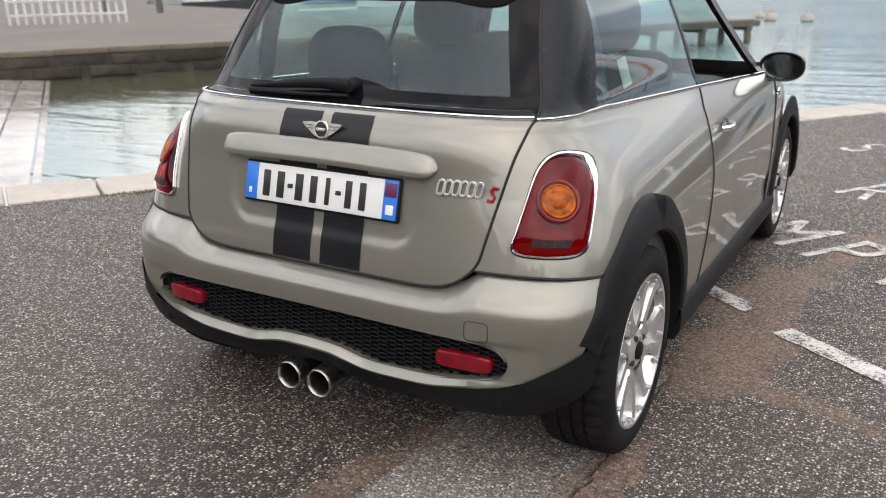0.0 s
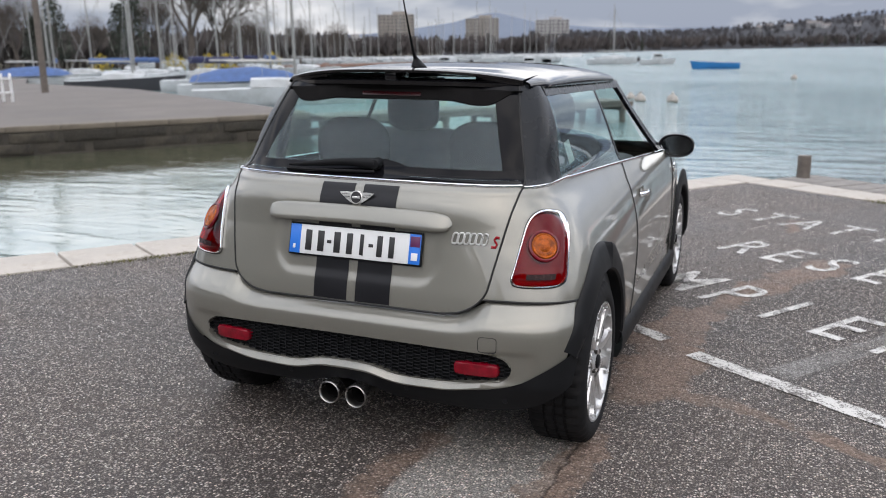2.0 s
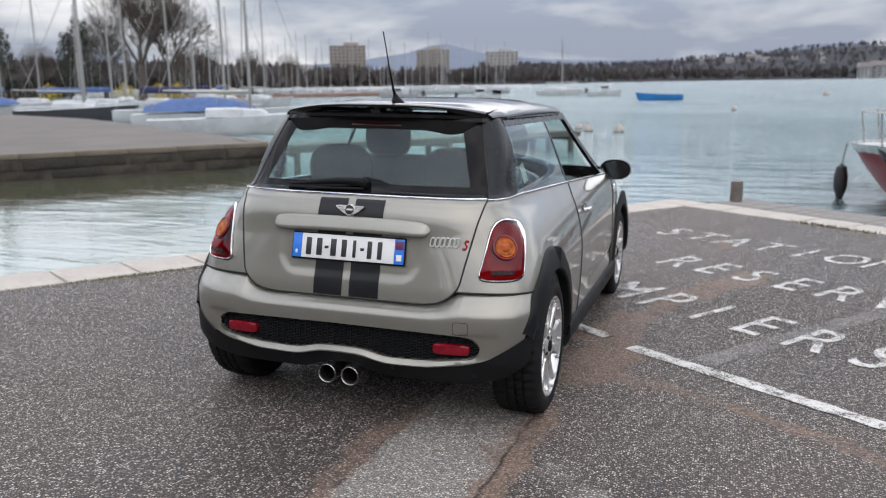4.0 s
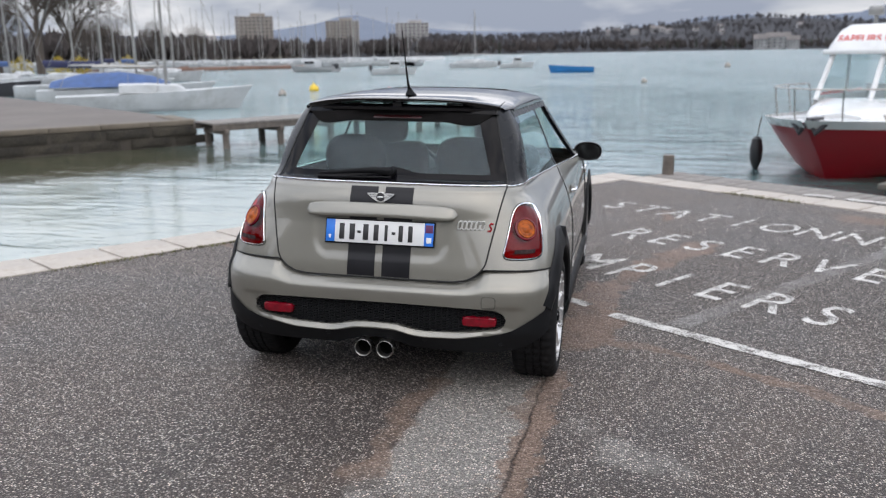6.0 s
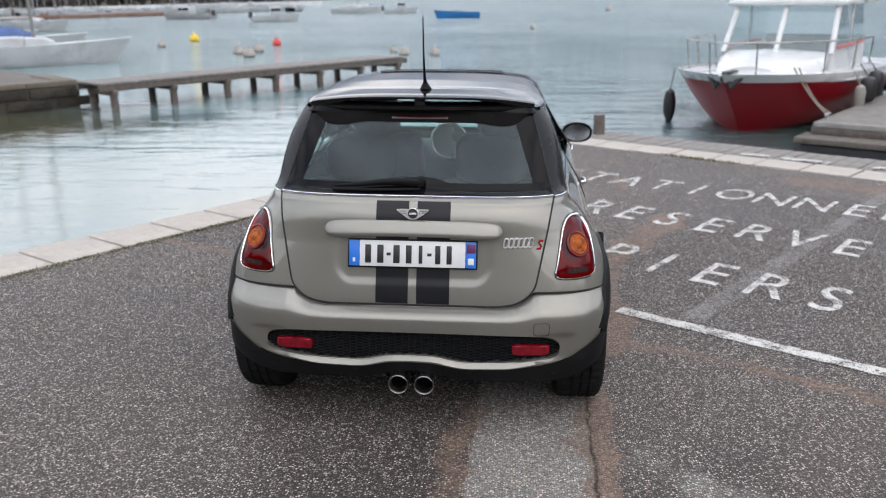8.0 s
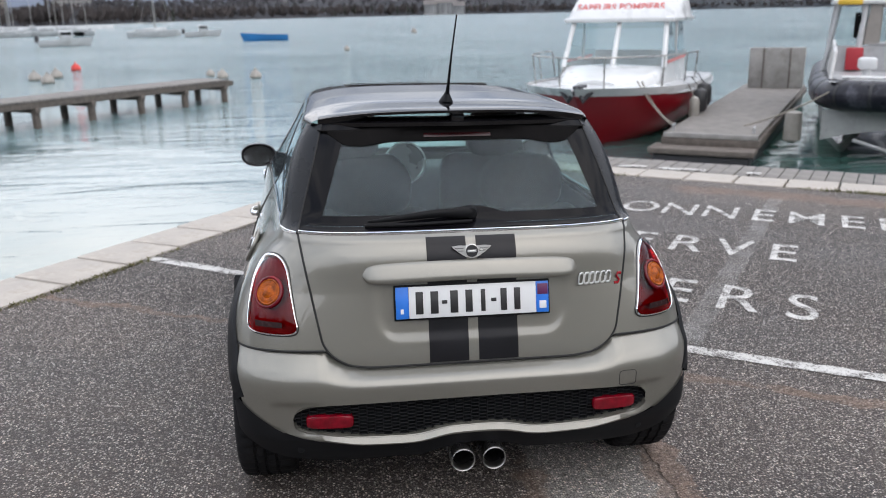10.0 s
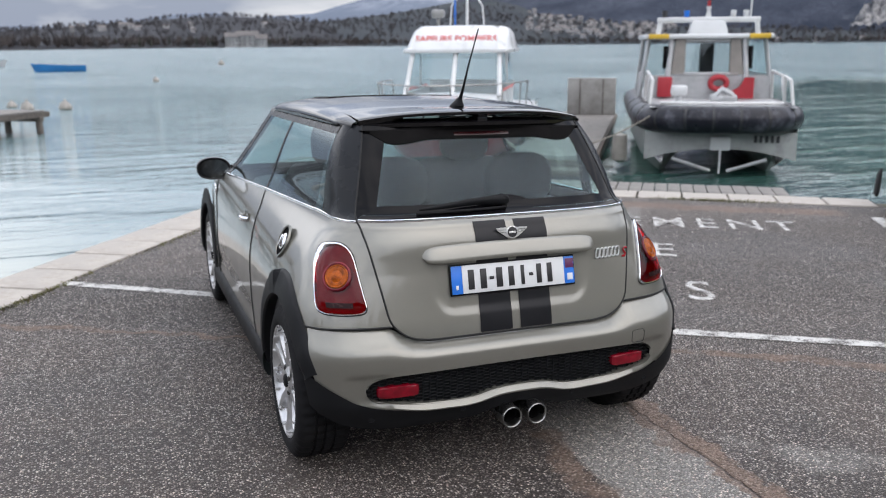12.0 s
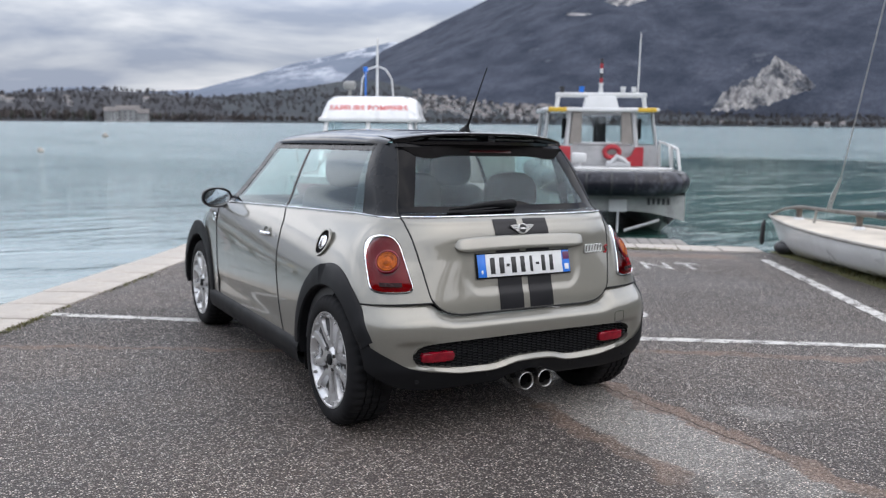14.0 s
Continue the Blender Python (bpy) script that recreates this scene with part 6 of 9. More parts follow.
M_BUOYRED = surface("red_buoy", (0.55, 0.04, 0.03), 0.5, vary=0.15)
M_GRASS = surface("mossy_grass", (0.125, 0.125, 0.045), 0.9, vary=0.5, scale=4, grain=60, relief=0.6, depth=0.02, dirt=(0.16, 0.11, 0.05), dirt_amount=0.8)
M_FENDER = surface("black_fender_rubber", (0.02, 0.02, 0.022), 0.45, vary=0.2)


def hull(bm, length, beam, sheer_bow, sheer_stern, bottom, rake, lo=0.0, hi=1.0, full=2.4, flare=0.35, stern=0.86, n=28, m=10, step=0.0):
    """Both sides of a hull, its bow at y = 0 and its stern at y = length; lo to hi: the share of the height that is built."""
    for sx in (-1, 1):
        rows = []
        for i in range(n + 1):
            t = i / n
            half = beam / 2 * (1 - (1 - t) ** full) * (1 - (1 - stern) * max(0.0, (t - 0.5) / 0.5) ** 2)
            top = sheer_bow + (sheer_stern - sheer_bow) * (1 - (1 - t) ** 1.8)
            row = []
            for j in range(m + 1):
                v = lo + (hi - lo) * j / m
                z = bottom + (top - bottom) * v
                w = half * (1 - flare * max(0.0, 1 - v) ** 1.6 * (1 - 0.35 * t))
                if v < 0.25:
                    w *= 0.55 + 0.45 * (v / 0.25) ** 0.6
                y = length * t - rake * (v ** 1.3) * (1 - t) ** 3
                row.append(Vector((sx * (w + step), y, z)))
            rows.append(row)
        sheet(bm, rows, flip=sx > 0)
    # transom
    bm.verts.ensure_lookup_table()


def deck(bm, length, beam, sheer_bow, sheer_stern, rake, full=2.4, stern=0.86, drop=0.02, n=28):
    rows = []
    for i in range(n + 1):
        t = i / n
        half = beam / 2 * (1 - (1 - t) ** full) * (1 - (1 - stern) * max(0.0, (t - 0.5) / 0.5) ** 2)
        top = sheer_bow + (sheer_stern - sheer_bow) * (1 - (1 - t) ** 1.8)
        rows.append([Vector((u * half, length * t - rake * (1 - t) ** 3, top - drop + 0.05 * (1 - u * u))) for u in (-1, -0.6, -0.2, 0.2, 0.6, 1)])
    sheet(bm, rows, flip=True)


def transom(bm, length, beam, top, bottom, stern=0.86):
    w = beam / 2 * stern
    v = [bm.verts.new(p) for p in ((-w * 0.6, length, bottom), (w * 0.6, length, bottom), (w, length, top), (-w, length, top))]
    bm.faces.new(v)


def word_on(text, size, m, mat, parent, name="lettering"):
    cu = bpy.data.curves.new(name, "FONT")
    cu.body, cu.align_x, cu.align_y, cu.size, cu.extrude, cu.resolution_u, cu.offset = text, "CENTER", "CENTER", size, 0.002, 3, 0.006
    ob = new(name, cu)
    bpy.context.view_layer.update()
    me = bpy.data.meshes.new_from_object(ob.evaluated_get(bpy.context.evaluated_depsgraph_get()))
    bpy.data.objects.remove(ob)
    bpy.data.curves.remove(cu)
    me.materials.append(mat)
    ob = new(name, me)
    ob.parent = parent
    ob.matrix_basis = m
    ob["label"] = "red lettering %s" % text
    return ob


def build_rescue_boat():
    """The red and white cabin boat, bow towards the quay."""
    boat = thing("rescue_boat", "red and white cabin motorboat moored beside the floating dock", "boat", pose(4.75, 12.95, 0, 0, 0, AX_DEG))
    L, B = 7.4, 3.35
    args = dict(length=L, beam=B, sheer_bow=0.31, sheer_stern=0.06, bottom=-1.0, rake=1.35, full=10.0, flare=0.46)
    bm = bmesh.new()
    hull(bm, lo=0.0, hi=0.915, **args)
    transom(bm, L, B, -0.02, -1.0)
    part("hull", bm, M_RED, boat, "glossy red hull")
    bm = bmesh.new()
    hull(bm, lo=0.91, hi=1.03, step=0.03, m=4, **args)
    part("bulwark", bm, M_WHITE, boat, "white bulwark above the hull")
    bm = bmesh.new()
    deck(bm, L, B, 0.31, 0.06, 1.10, full=10.0)
    part("deck", bm, M_WHITE, boat, "white deck")
    bm = bmesh.new()
    for sx in (-1, 1):
        path = []
        for i in range(25):
            t = i / 24
            half = B / 2 * (1 - (1 - t) ** 10.0) * (1 - 0.14 * max(0.0, (t - 0.5) / 0.5) ** 2)
            path.append((sx * (half + 0.03), L * t - 0.92 * (1 - t) ** 3, 0.20 - 0.25 * (1 - (1 - t) ** 1.8)))
        tube(bm, path, 0.03, 6)
    part("rubbing_strake", bm, M_WHITE, boat, "white rubbing strake")
    # fore cabin and wheelhouse
    bm = bmesh.new()
    rows = []
    for y, w, z in ((0.35, 0.45, 0.32), (0.8, 0.78, 0.40), (1.5, 1.0, 0.47), (2.1, 1.08, 0.53)):
        rows.append([Vector(p) for p in ((-w - 0.05, y, 0.20), (-w, y, z - 0.08), (-w + 0.12, y, z), (0, y, z + 0.05), (w - 0.12, y, z), (w, y, z - 0.08), (w + 0.05, y, 0.20))])
    sheet(bm, rows, flip=True)
    v = [bm.verts.new(p) for p in rows[0]]
    bm.faces.new(v)
    part("fore_cabin", bm, M_WHITE, boat, "white fore cabin with hatch")
    house = new("wheelhouse")
    house.parent = boat
    def front_y(z):
        return 1.95 + (z - 0.60) * 0.62
    bm = bmesh.new()
    for sx in (-1, 1):
        sheet(bm, [[Vector((sx * (1.10 - 0.10 * (z - 0.1)), y, z)) for y in (front_y(max(z, 0.5)) if z > 0.3 else 1.6, 4.9)] for z in (0.0, 0.3, 0.58)], flip=sx < 0)
    sheet(bm, [[Vector((x, 4.9, z)) for x in (-1.08, 1.08)] for z in (0.0, 0.74)], flip=True)
    part("cabin_side", bm, M_WHITE, house, "white cabin sides")
    for x0, x1 in ((-1.02, -0.055), (0.055, 1.02)):
        bm = bmesh.new()
        sheet(bm, [[Vector((x * (1 - 0.10 * (z - 0.76)), front_y(z), z)) for x in (x0, x1)] for z in (0.56, 1.42)])
        part("windscreen", bm, M_BOATGLASS, house, "clear windscreen pane")
    for x in (-1.06, 0.0, 1.06):
        bm = bmesh.new()
        tube(bm, [(x, front_y(0.50), 0.50), (x * 0.93, front_y(1.45), 1.45)], 0.055, 8)
        part("window_post", bm, M_WHITE, house)
    for sx in (-1, 1):
        for y0, y1 in ((2.55, 3.5), (3.6, 4.8)):
            bm = bmesh.new()
            sheet(bm, [[Vector((sx * (1.06 - 0.10 * (z - 0.74)), max(y, front_y(z) + 0.06), z)) for y in (y0 - (1.42 - z) * 0.5 * (1 if y0 < 3 else 0), y1)] for z in (0.66, 1.42)], flip=sx < 0)
            part("side_window", bm, M_BOATGLASS, house, "side window pane")
        bm = bmesh.new()
        box(bm, (0.05, 0.10, 0.86), (sx * 1.04, 3.55, 1.02), 0.02)
        part("window_post", bm, M_WHITE, house)
        bm = bmesh.new()
        box(bm, (0.02, 2.6, 0.06), (sx * 1.105, 3.4, 0.62), 0.008)
        part("red_stripe", bm, M_REDTEXT, house)
    bm = bmesh.new()
    box(bm, (2.35, 3.2, 0.10), (0, 3.9, 1.47), 0.04)
    rows = []
    for z, w, y0 in ((1.50, 1.15, 2.30), (1.62, 1.12, 2.38), (1.90, 1.04, 2.66), (2.02, 0.92, 2.86), (2.04, 0.4, 3.1)):
        rows.append([Vector(p) for p in ((-w, 5.2, z), (-w, y0 + 0.25, z), (-w * 0.86, y0, z), (w * 0.86, y0, z), (w, y0 + 0.25, z), (w, 5.2, z))])
    sheet(bm, rows)
    sheet(bm, [[Vector((-0.92, 5.2, 2.02)), Vector((0.92, 5.2, 2.02))], [Vector((-0.92, 2.9, 2.03)), Vector((0.92, 2.9, 2.03))]], flip=False)
    part("roof", bm, M_WHITE, house, "tall white wheelhouse roof")
    word_on("SAPEURS POMPIERS", 0.215, pose(0, 2.475, 1.73, 62, 0, 0), M_REDTEXT, house)
    # rails, mast, lamps
    for sx in (-1, 1):
        bm = bmesh.new()
        path = []
        for i in range(13):
            t = i / 12 * 0.42
            half = B / 2 * (1 - (1 - t) ** 10.0)
            path.append((sx * half * 0.96, L * t - 1.12 * (1 - t) ** 3, 0.86 - 0.14 * t))
        tube(bm, path, 0.016, 6)
        part("bow_rail", bm, M_STEEL, boat, "steel bow rail")
        for t in (0.03, 0.15, 0.28, 0.42):
            half = B / 2 * (1 - (1 - t) ** 10.0) * 0.96
            y = L * t - 1.12 * (1 - t) ** 3
            bm = bmesh.new()
            tube(bm, [(sx * half * 0.97, y + 0.10, 0.26), (sx * half, y, 0.86 - 0.14 * t)], 0.014, 6)
            part("rail_post", bm, M_STEEL, boat)
    bm = bmesh.new()
    tube(bm, [(0, 4.2, 2.0), (0, 4.25, 3.0), (0, 4.3, 3.55)], [0.035, 0.03, 0.02], 8)
    part("mast", bm, M_WHITE, boat, "white signal mast")
    for sx in (-1, 1):
        bm = bmesh.new()
        tube(bm, [(sx * 0.42, 4.2, 2.0), (sx * 0.38, 4.2, 2.5), (sx * 0.22, 4.2, 2.75), (0, 4.2, 2.82)], 0.02, 8)
        part("mast_stay", bm, M_WHITE, boat)
    bm = bmesh.new()
    box(bm, (0.30, 0.22, 0.20), (-0.62, 3.7, 2.32), 0.05)
    tube(bm, [(-0.62, 3.7, 2.0), (-0.62, 3.7, 2.25)], 0.04, 8)
    part("searchlight", bm, M_MAST, boat, "grey searchlight")
    bm = bmesh.new()
    lathe(bm, [(-0.07, 0.02), (-0.06, 0.06), (0.06, 0.06), (0.08, 0.02)], 12, pose(-0.28, 4.1, 2.74) @ Matrix.Rotation(math.pi / 2, 4, "Y"))
    tube(bm, [(-0.28, 4.1, 2.0), (-0.28, 4.1, 2.7)], 0.02, 6)
    part("blue_lamp", bm, M_PLATE_BLUE, boat, "blue beacon")
    bm = bmesh.new()
    box(bm, (0.16, 0.45, 0.07), (0.0, -0.85, 0.34), 0.02)
    tube(bm, [(-0.28, -1.06, 0.30), (-0.14, -1.16, 0.12), (0.0, -1.10, 0.32), (0.14, -1.16, 0.12), (0.28, -1.06, 0.30)], 0.055, 8)
    part("anchor", bm, M_DARKHULL, boat, "dark anchor on the bow roller")
    for y, z, r, mat, label in ((1.12, -0.22, 0.10, M_BUOYWHITE, "white hanging fender"), (1.55, -0.10, 0.15, M_FENDER, "black hanging fender"), (2.25, -0.04, 0.15, M_FENDER, "black hanging fender")):
        bm = bmesh.new()
        lathe(bm, [(-0.24, 0.012), (-0.21, r * 0.75), (-0.13, r), (0.13, r), (0.21, r * 0.75), (0.25, 0.012)], 16, pose(1.70 + r, y, z) @ Matrix.Rotation(-math.pi / 2, 4, "Y"))
        tube(bm, [(1.70 + r, y, z + 0.22), (1.66, y, z + 0.48)], 0.010, 5)
        part("fender", bm, mat, boat, label)
    # faded crest and stripes on the hull
    def side_point(y, z):
        t = y / L
        half = B / 2 * (1 - (1 - t) ** 10.0) * (1 - 0.14 * max(0.0, (t - 0.5) / 0.5) ** 2)
        top = 0.31 + (0.06 - 0.31) * (1 - (1 - t) ** 1.8)
        v = (z + 1.0) / (top + 1.0)
        return Vector((half * (1 - 0.46 * max(0.0, 1 - v) ** 1.6 * (1 - 0.35 * t)) + 0.006, y, z))
    bm = bmesh.new()
    tube(bm, [side_point(3.1 + 0.30 * math.cos(q), -0.22 + 0.17 * math.sin(q)) for q in np.linspace(0, 2 * math.pi, 24, endpoint=False)], 0.018, 5, closed=True)
    part("hull_crest", bm, M_REDTEXT, boat, "faded pale crest on the hull")
    for k in range(3):
        bm = bmesh.new()
        tube(bm, [side_point(3.55 + 0.12 * k + q * (1.3 - 0.25 * k), -0.10 - 0.10 * k + 0.02 * math.sin(9 * q)) for q in np.linspace(0, 1, 10)], 0.016, 5)
        part("hull_stripe", bm, M_REDTEXT, boat)
    for i, y in enumerate((3.9, 5.3, 6.4)):
        bm = bmesh.new()
        lathe(bm, [(-0.30, 0.02), (-0.28, 0.10), (0.25, 0.11), (0.28, 0.03)], 14, pose(1.42, y, -0.35) @ Matrix.Rotation(math.pi / 2, 4, "Y"))
        part("fender", bm, M_FENDER, boat, "dark hanging fender")
    # the fender hanging from the outer bow
    bm = bmesh.new()
    lathe(bm, [(-0.36, 0.02), (-0.30, 0.09), (-0.12, 0.125), (0.10, 0.12), (0.28, 0.06), (0.34, 0.03), (0.36, 0.01)], 18, pose(-1.55, 0.35, -0.50) @ Matrix.Rotation(math.pi / 2, 4, "Y"))
    part("fender", bm, M_FENDER, boat, "black pear-shaped fender on a line")
    bm = bmesh.new()
    tube(bm, [(-1.55, 0.35, -0.16), (-1.50, 0.38, 0.24)], 0.010, 6)
    part("fender_line", bm, M_ROPE, boat)
    return boat


def build_workboat():
    """The grey aluminium boat with the black tube round its bow."""
    boat = thing("work_boat", "grey aluminium work boat with black inflatable collar moored at the quay", "boat", pose(8.86, 9.28, 0, 0, 0, AX_DEG))
    # collar
    bm = bmesh.new()
    path = [(-1.32, 6.6, 0.22), (-1.36, 4, 0.22), (-1.36, 2.2, 0.22), (-1.34, 1.2, 0.23), (-1.22, 0.62, 0.24), (-0.9, 0.28, 0.25), (-0.45, 0.18, 0.25), (0, 0.16, 0.25)]
    path = path + [(-x, y, z) for x, y, z in path[-2::-1]]
    fine = []
    for i in range(len(path) - 1):
        for t in np.linspace(0, 1, 5)[:-1]:
            fine.append(Vector(path[i]).lerp(Vector(path[i + 1]), t))
    fine.append(Vector(path[-1]))
    for _ in range(3):
        fine = [fine[0]] + [(fine[i - 1] + fine[i] * 2 + fine[i + 1]) / 4 for i in range(1, len(fine) - 1)] + [fine[-1]]
    tube(bm, fine, 0.25, 20)
    part("collar", bm, M_TUBE, boat, "black inflatable collar")
    for k in range(6, len(fine) - 6, 4):
        bm = bmesh.new()
        tube(bm, [fine[k].lerp(fine[k + 1], 0.0), fine[k].lerp(fine[k + 1], 0.4)], 0.256, 20)
        part("collar_band", bm, M_FENDER, boat)
    # two hulls with a tunnel between them
    for sx in (-1, 1):
        bm = bmesh.new()
        rows = []
        for y, w, zb in ((0.55, 0.05, -0.2), (0.75, 0.12, -0.55), (1.2, 0.30, -0.85), (2.5, 0.42, -1.0), (6.8, 0.46, -1.0)):
            c = 0.98
            rows.append([Vector((sx * q, y, z)) for q, z in ((1.36, 0.05), (1.34, -0.30), (c + w * 0.8, -0.62), (c, zb), (c - w, -0.45), (c - w - 0.25, -0.22), (0.02, -0.12))])
        sheet(bm, rows, flip=sx > 0)
        part("hull", bm, M_PALEHULL, boat, "grey aluminium hull side")
        bm = bmesh.new()
        sheet(bm, [[Vector((sx * x, 0.45 + 0.05 * x, z * (1 - 0.0 * x) - (0.12 * x * x if z < -0.1 else 0))) for x in (0.0, 0.3, 0.6, 0.9, 1.2, 1.36)] for z in (0.0, -0.30)], flip=sx < 0)
        part("bow_plate", bm, M_PALEHULL, boat, "grey bow plate")
    bm = bmesh.new()
    box(bm, (0.36, 0.04, 0.26), (0, 0.42, -0.20), 0.02)
    tube(bm, [(0, 0.40, -0.3), (0, 0.40, -0.75)], 0.02, 6)
    part("towing_plate", bm, M_WHITE, boat, "pale towing plate on the bow")
    for x in np.linspace(0.62, 1.02, 5):
        bm = bmesh.new()
        box(bm, (0.055, 0.012, 0.13), (x, 0.44 + 0.05 * x - 0.012, -0.12), 0.004)
        part("name_bar", bm, M_DARKHULL, boat)
    bm = bmesh.new()
    tube(bm, [(0.15, 0.5, -0.72), (0.85, 0.5, -0.50)], 0.035, 6)
    part("brace", bm, M_ALU, boat)
    bm = bmesh.new()
    tube(bm, [(-0.15, 0.5, -0.72), (-0.85, 0.5, -0.50)], 0.035, 6)
    part("brace", bm, M_ALU, boat)
    bm = bmesh.new()
    sheet(bm, [[Vector((x, y, 0.46)) for x in (-1.3, 1.3)] for y in (0.35, 6.8)])
    part("deck", bm, M_ALU, boat, "grey deck")
    # wheelhouse
    house = new("wheelhouse")
    house.parent = boat
    Y0 = 3.0
    for sx in (-1, 1):
        for x0, x1, z0, z1, y0, y1, r in ((1.37, 1.19, 0.46, 1.70, Y0 + 0.25, Y0 + 0.35, 0.045), (0.82, 0.74, 0.50, 1.70, Y0, Y0 + 0.15, 0.065), (1.30, 1.20, 0.46, 1.70, Y0 + 2.6, Y0 + 2.5, 0.05)):
            bm = bmesh.new()
            tube(bm, [(sx * x0, y0, z0), (sx * x1, y1, z1)], r, 8)
            part("cabin_post", bm, M_ALU, house, "grey cabin post")
        bm = bmesh.new()
        sheet(bm, [[Vector((sx * (1.28 - 0.08 * (z - 0.5)), y, z)) for y in (Y0 + 0.3, Y0 + 2.5)] for z in (0.95, 1.66)], flip=sx < 0)
        part("side_window", bm, M_BOATGLASS, house, "side window pane")
        bm = bmesh.new()
        sheet(bm, [[Vector((sx * (1.30 - 0.08 * (z - 0.5)), y, z)) for y in (Y0 + 0.3, Y0 + 2.5)] for z in (0.46, 0.95)], flip=sx < 0)
        part("side_panel", bm, M_ALU, house)
        bm = bmesh.new()
        sheet(bm, [[Vector((sx * x * (1 - 0.05 * (z - 0.5)), Y0 + 0.05 + 0.12 * (x - 0.8), z)) for x in (0.86, 1.26)] for z in (0.95, 1.64)], flip=sx > 0)
        part("wing_window", bm, M_BOATGLASS, house, "side windscreen pane")
    bm = bmesh.new()
    sheet(bm, [[Vector((x, Y0 + 0.02, z)) for x in (-1.28, 1.28)] for z in (0.46, 0.94)])
    part("front_panel", bm, M_ALU, house, "grey cabin front")
    bm = bmesh.new()
    sheet(bm, [[Vector((x, Y0 + 0.05 + 0.1 * (z - 0.98), z)) for x in (-0.47, 0.47)] for z in (0.99, 1.62)])
    part("windscreen", bm, M_BOATGLASS, house, "middle windscreen pane")
    for sx in (-1, 1):
        bm = bmesh.new()
        rows = [[Vector((sx * x, Y0 + d + 0.1 * (z - 0.98), z)) for x, d in ((0.45, 0.10), (0.45, 0.02), (0.47, 0.0), (w - 0.02, 0.0), (w, 0.02), (w, 0.10))] for z, w in ((0.96, 0.74), (1.30, 0.70), (1.69, 0.66))]
        sheet(bm, rows, flip=sx < 0)
        part("window_pillar", bm, M_PILLAR, house, "broad brown-grey windscreen pillar")
        bm = bmesh.new()
        sheet(bm, [[Vector((sx * x, Y0 + 0.06, z)) for x in (0.80, 0.91)] for z in (1.08, 1.54)], flip=sx < 0)
        part("dark_pane", bm, M_FRIT, house, "dark narrow pane")
    bm = bmesh.new()
    box(bm, (1.30, 0.06, 0.07), (0, Y0 + 0.03, 0.97), 0.02)
    part("window_frame", bm, M_ALU, house)
    bm = bmesh.new()
    box(bm, (1.30, 0.06, 0.07), (0, Y0 + 0.12, 1.655), 0.02)
    part("window_frame", bm, M_ALU, house)
    bm = bmesh.new()
    box(bm, (0.30, 0.2, 0.7), (0.12, Y0 + 1.2, 1.25), 0.05)
    part("helm_seat", bm, M_DARKHULL, house, "dark helm seat")
    bm = bmesh.new()
    box(bm, (2.62, 3.0, 0.10), (0, Y0 + 1.5, 1.74), 0.04)
    part("roof", bm, M_WHITE, house, "white cabin roof")
    for sx in (-1, 1):
        bm = bmesh.new()
        box(bm, (0.42, 0.06, 0.10), (sx * 1.02, Y0 - 0.01, 1.74), 0.02)
        part("yellow_corner", bm, M_YELLOW, house, "yellow roof corner")
        bm = bmesh.new()
        tube(bm, [(sx * 1.02, Y0 + 0.3, 1.78), (sx * 0.98, Y0 + 0.3, 2.06)], 0.05, 8)
        part("roof_rack_post", bm, M_WHITE, house)
    bm = bmesh.new()
    box(bm, (2.1, 0.10, 0.11), (0, Y0 + 0.3, 2.08), 0.03)
    part("roof_rack", bm, M_WHITE, house, "white roof rack")
    bm = bmesh.new()
    rows = [[Vector((sx * w, Y0 + 0.35 + sy * w * 0.5, z)) for sx, sy in ((-1, -1), (1, -1), (1, 1), (-1, 1))] for z, w in ((1.78, 0.40), (2.02, 0.34), (2.06, 0.30), (2.07, 0.06), (2.24, 0.045), (2.25, 0.005))]
    sheet(bm, rows, wrap=True)
    part("mast_foot", bm, M_WHITE, house, "white tapered mast foot on the roof")
    for k in range(6):
        bm = bmesh.new()
        lathe(bm, [(-0.055, 0.001), (-0.055, 0.038 if k else 0.055), (0.055, 0.034), (0.055, 0.001)], 12, pose(0, Y0 + 0.35, 2.30 + 0.11 * k) @ Matrix.Rotation(math.pi / 2, 4, "Y"))
        part("signal_mast_piece", bm, (M_WHITE, M_PUMPRED, M_DARKHULL)[k % 3], house)
    bm = bmesh.new()
    tube(bm, [(0.86, Y0 + 0.4, 2.1), (0.88, Y0 + 0.4, 3.5)], [0.02, 0.012], 6)
    part("whip_aerial", bm, M_WHITE, house, "tall whip aerial")
    for x, mt in ((-0.9, M_DARKHULL), (-0.45, M_PLATE_BLUE), (0.5, M_WHITE), (0.75, M_WHITE)):
        bm = bmesh.new()
        lathe(bm, [(-0.07, 0.001), (-0.07, 0.06), (0.05, 0.055), (0.07, 0.001)], 12, pose(x, Y0 + 0.3, 2.20) @ Matrix.Rotation(math.pi / 2, 4, "Y"))
        part("roof_lamp", bm, mt, house)
    # foredeck gear
    bm = bmesh.new()
    tube(bm, [(0.165 * math.cos(t) + 0.24, Y0 - 0.08, 0.78 + 0.125 * math.sin(t)) for t in np.linspace(0, 2 * math.pi, 24, endpoint=False)], 0.058, 8, closed=True)
    part("lifebuoy", bm, M_PUMPRED, boat, "red lifebuoy ring")
    bm = bmesh.new()
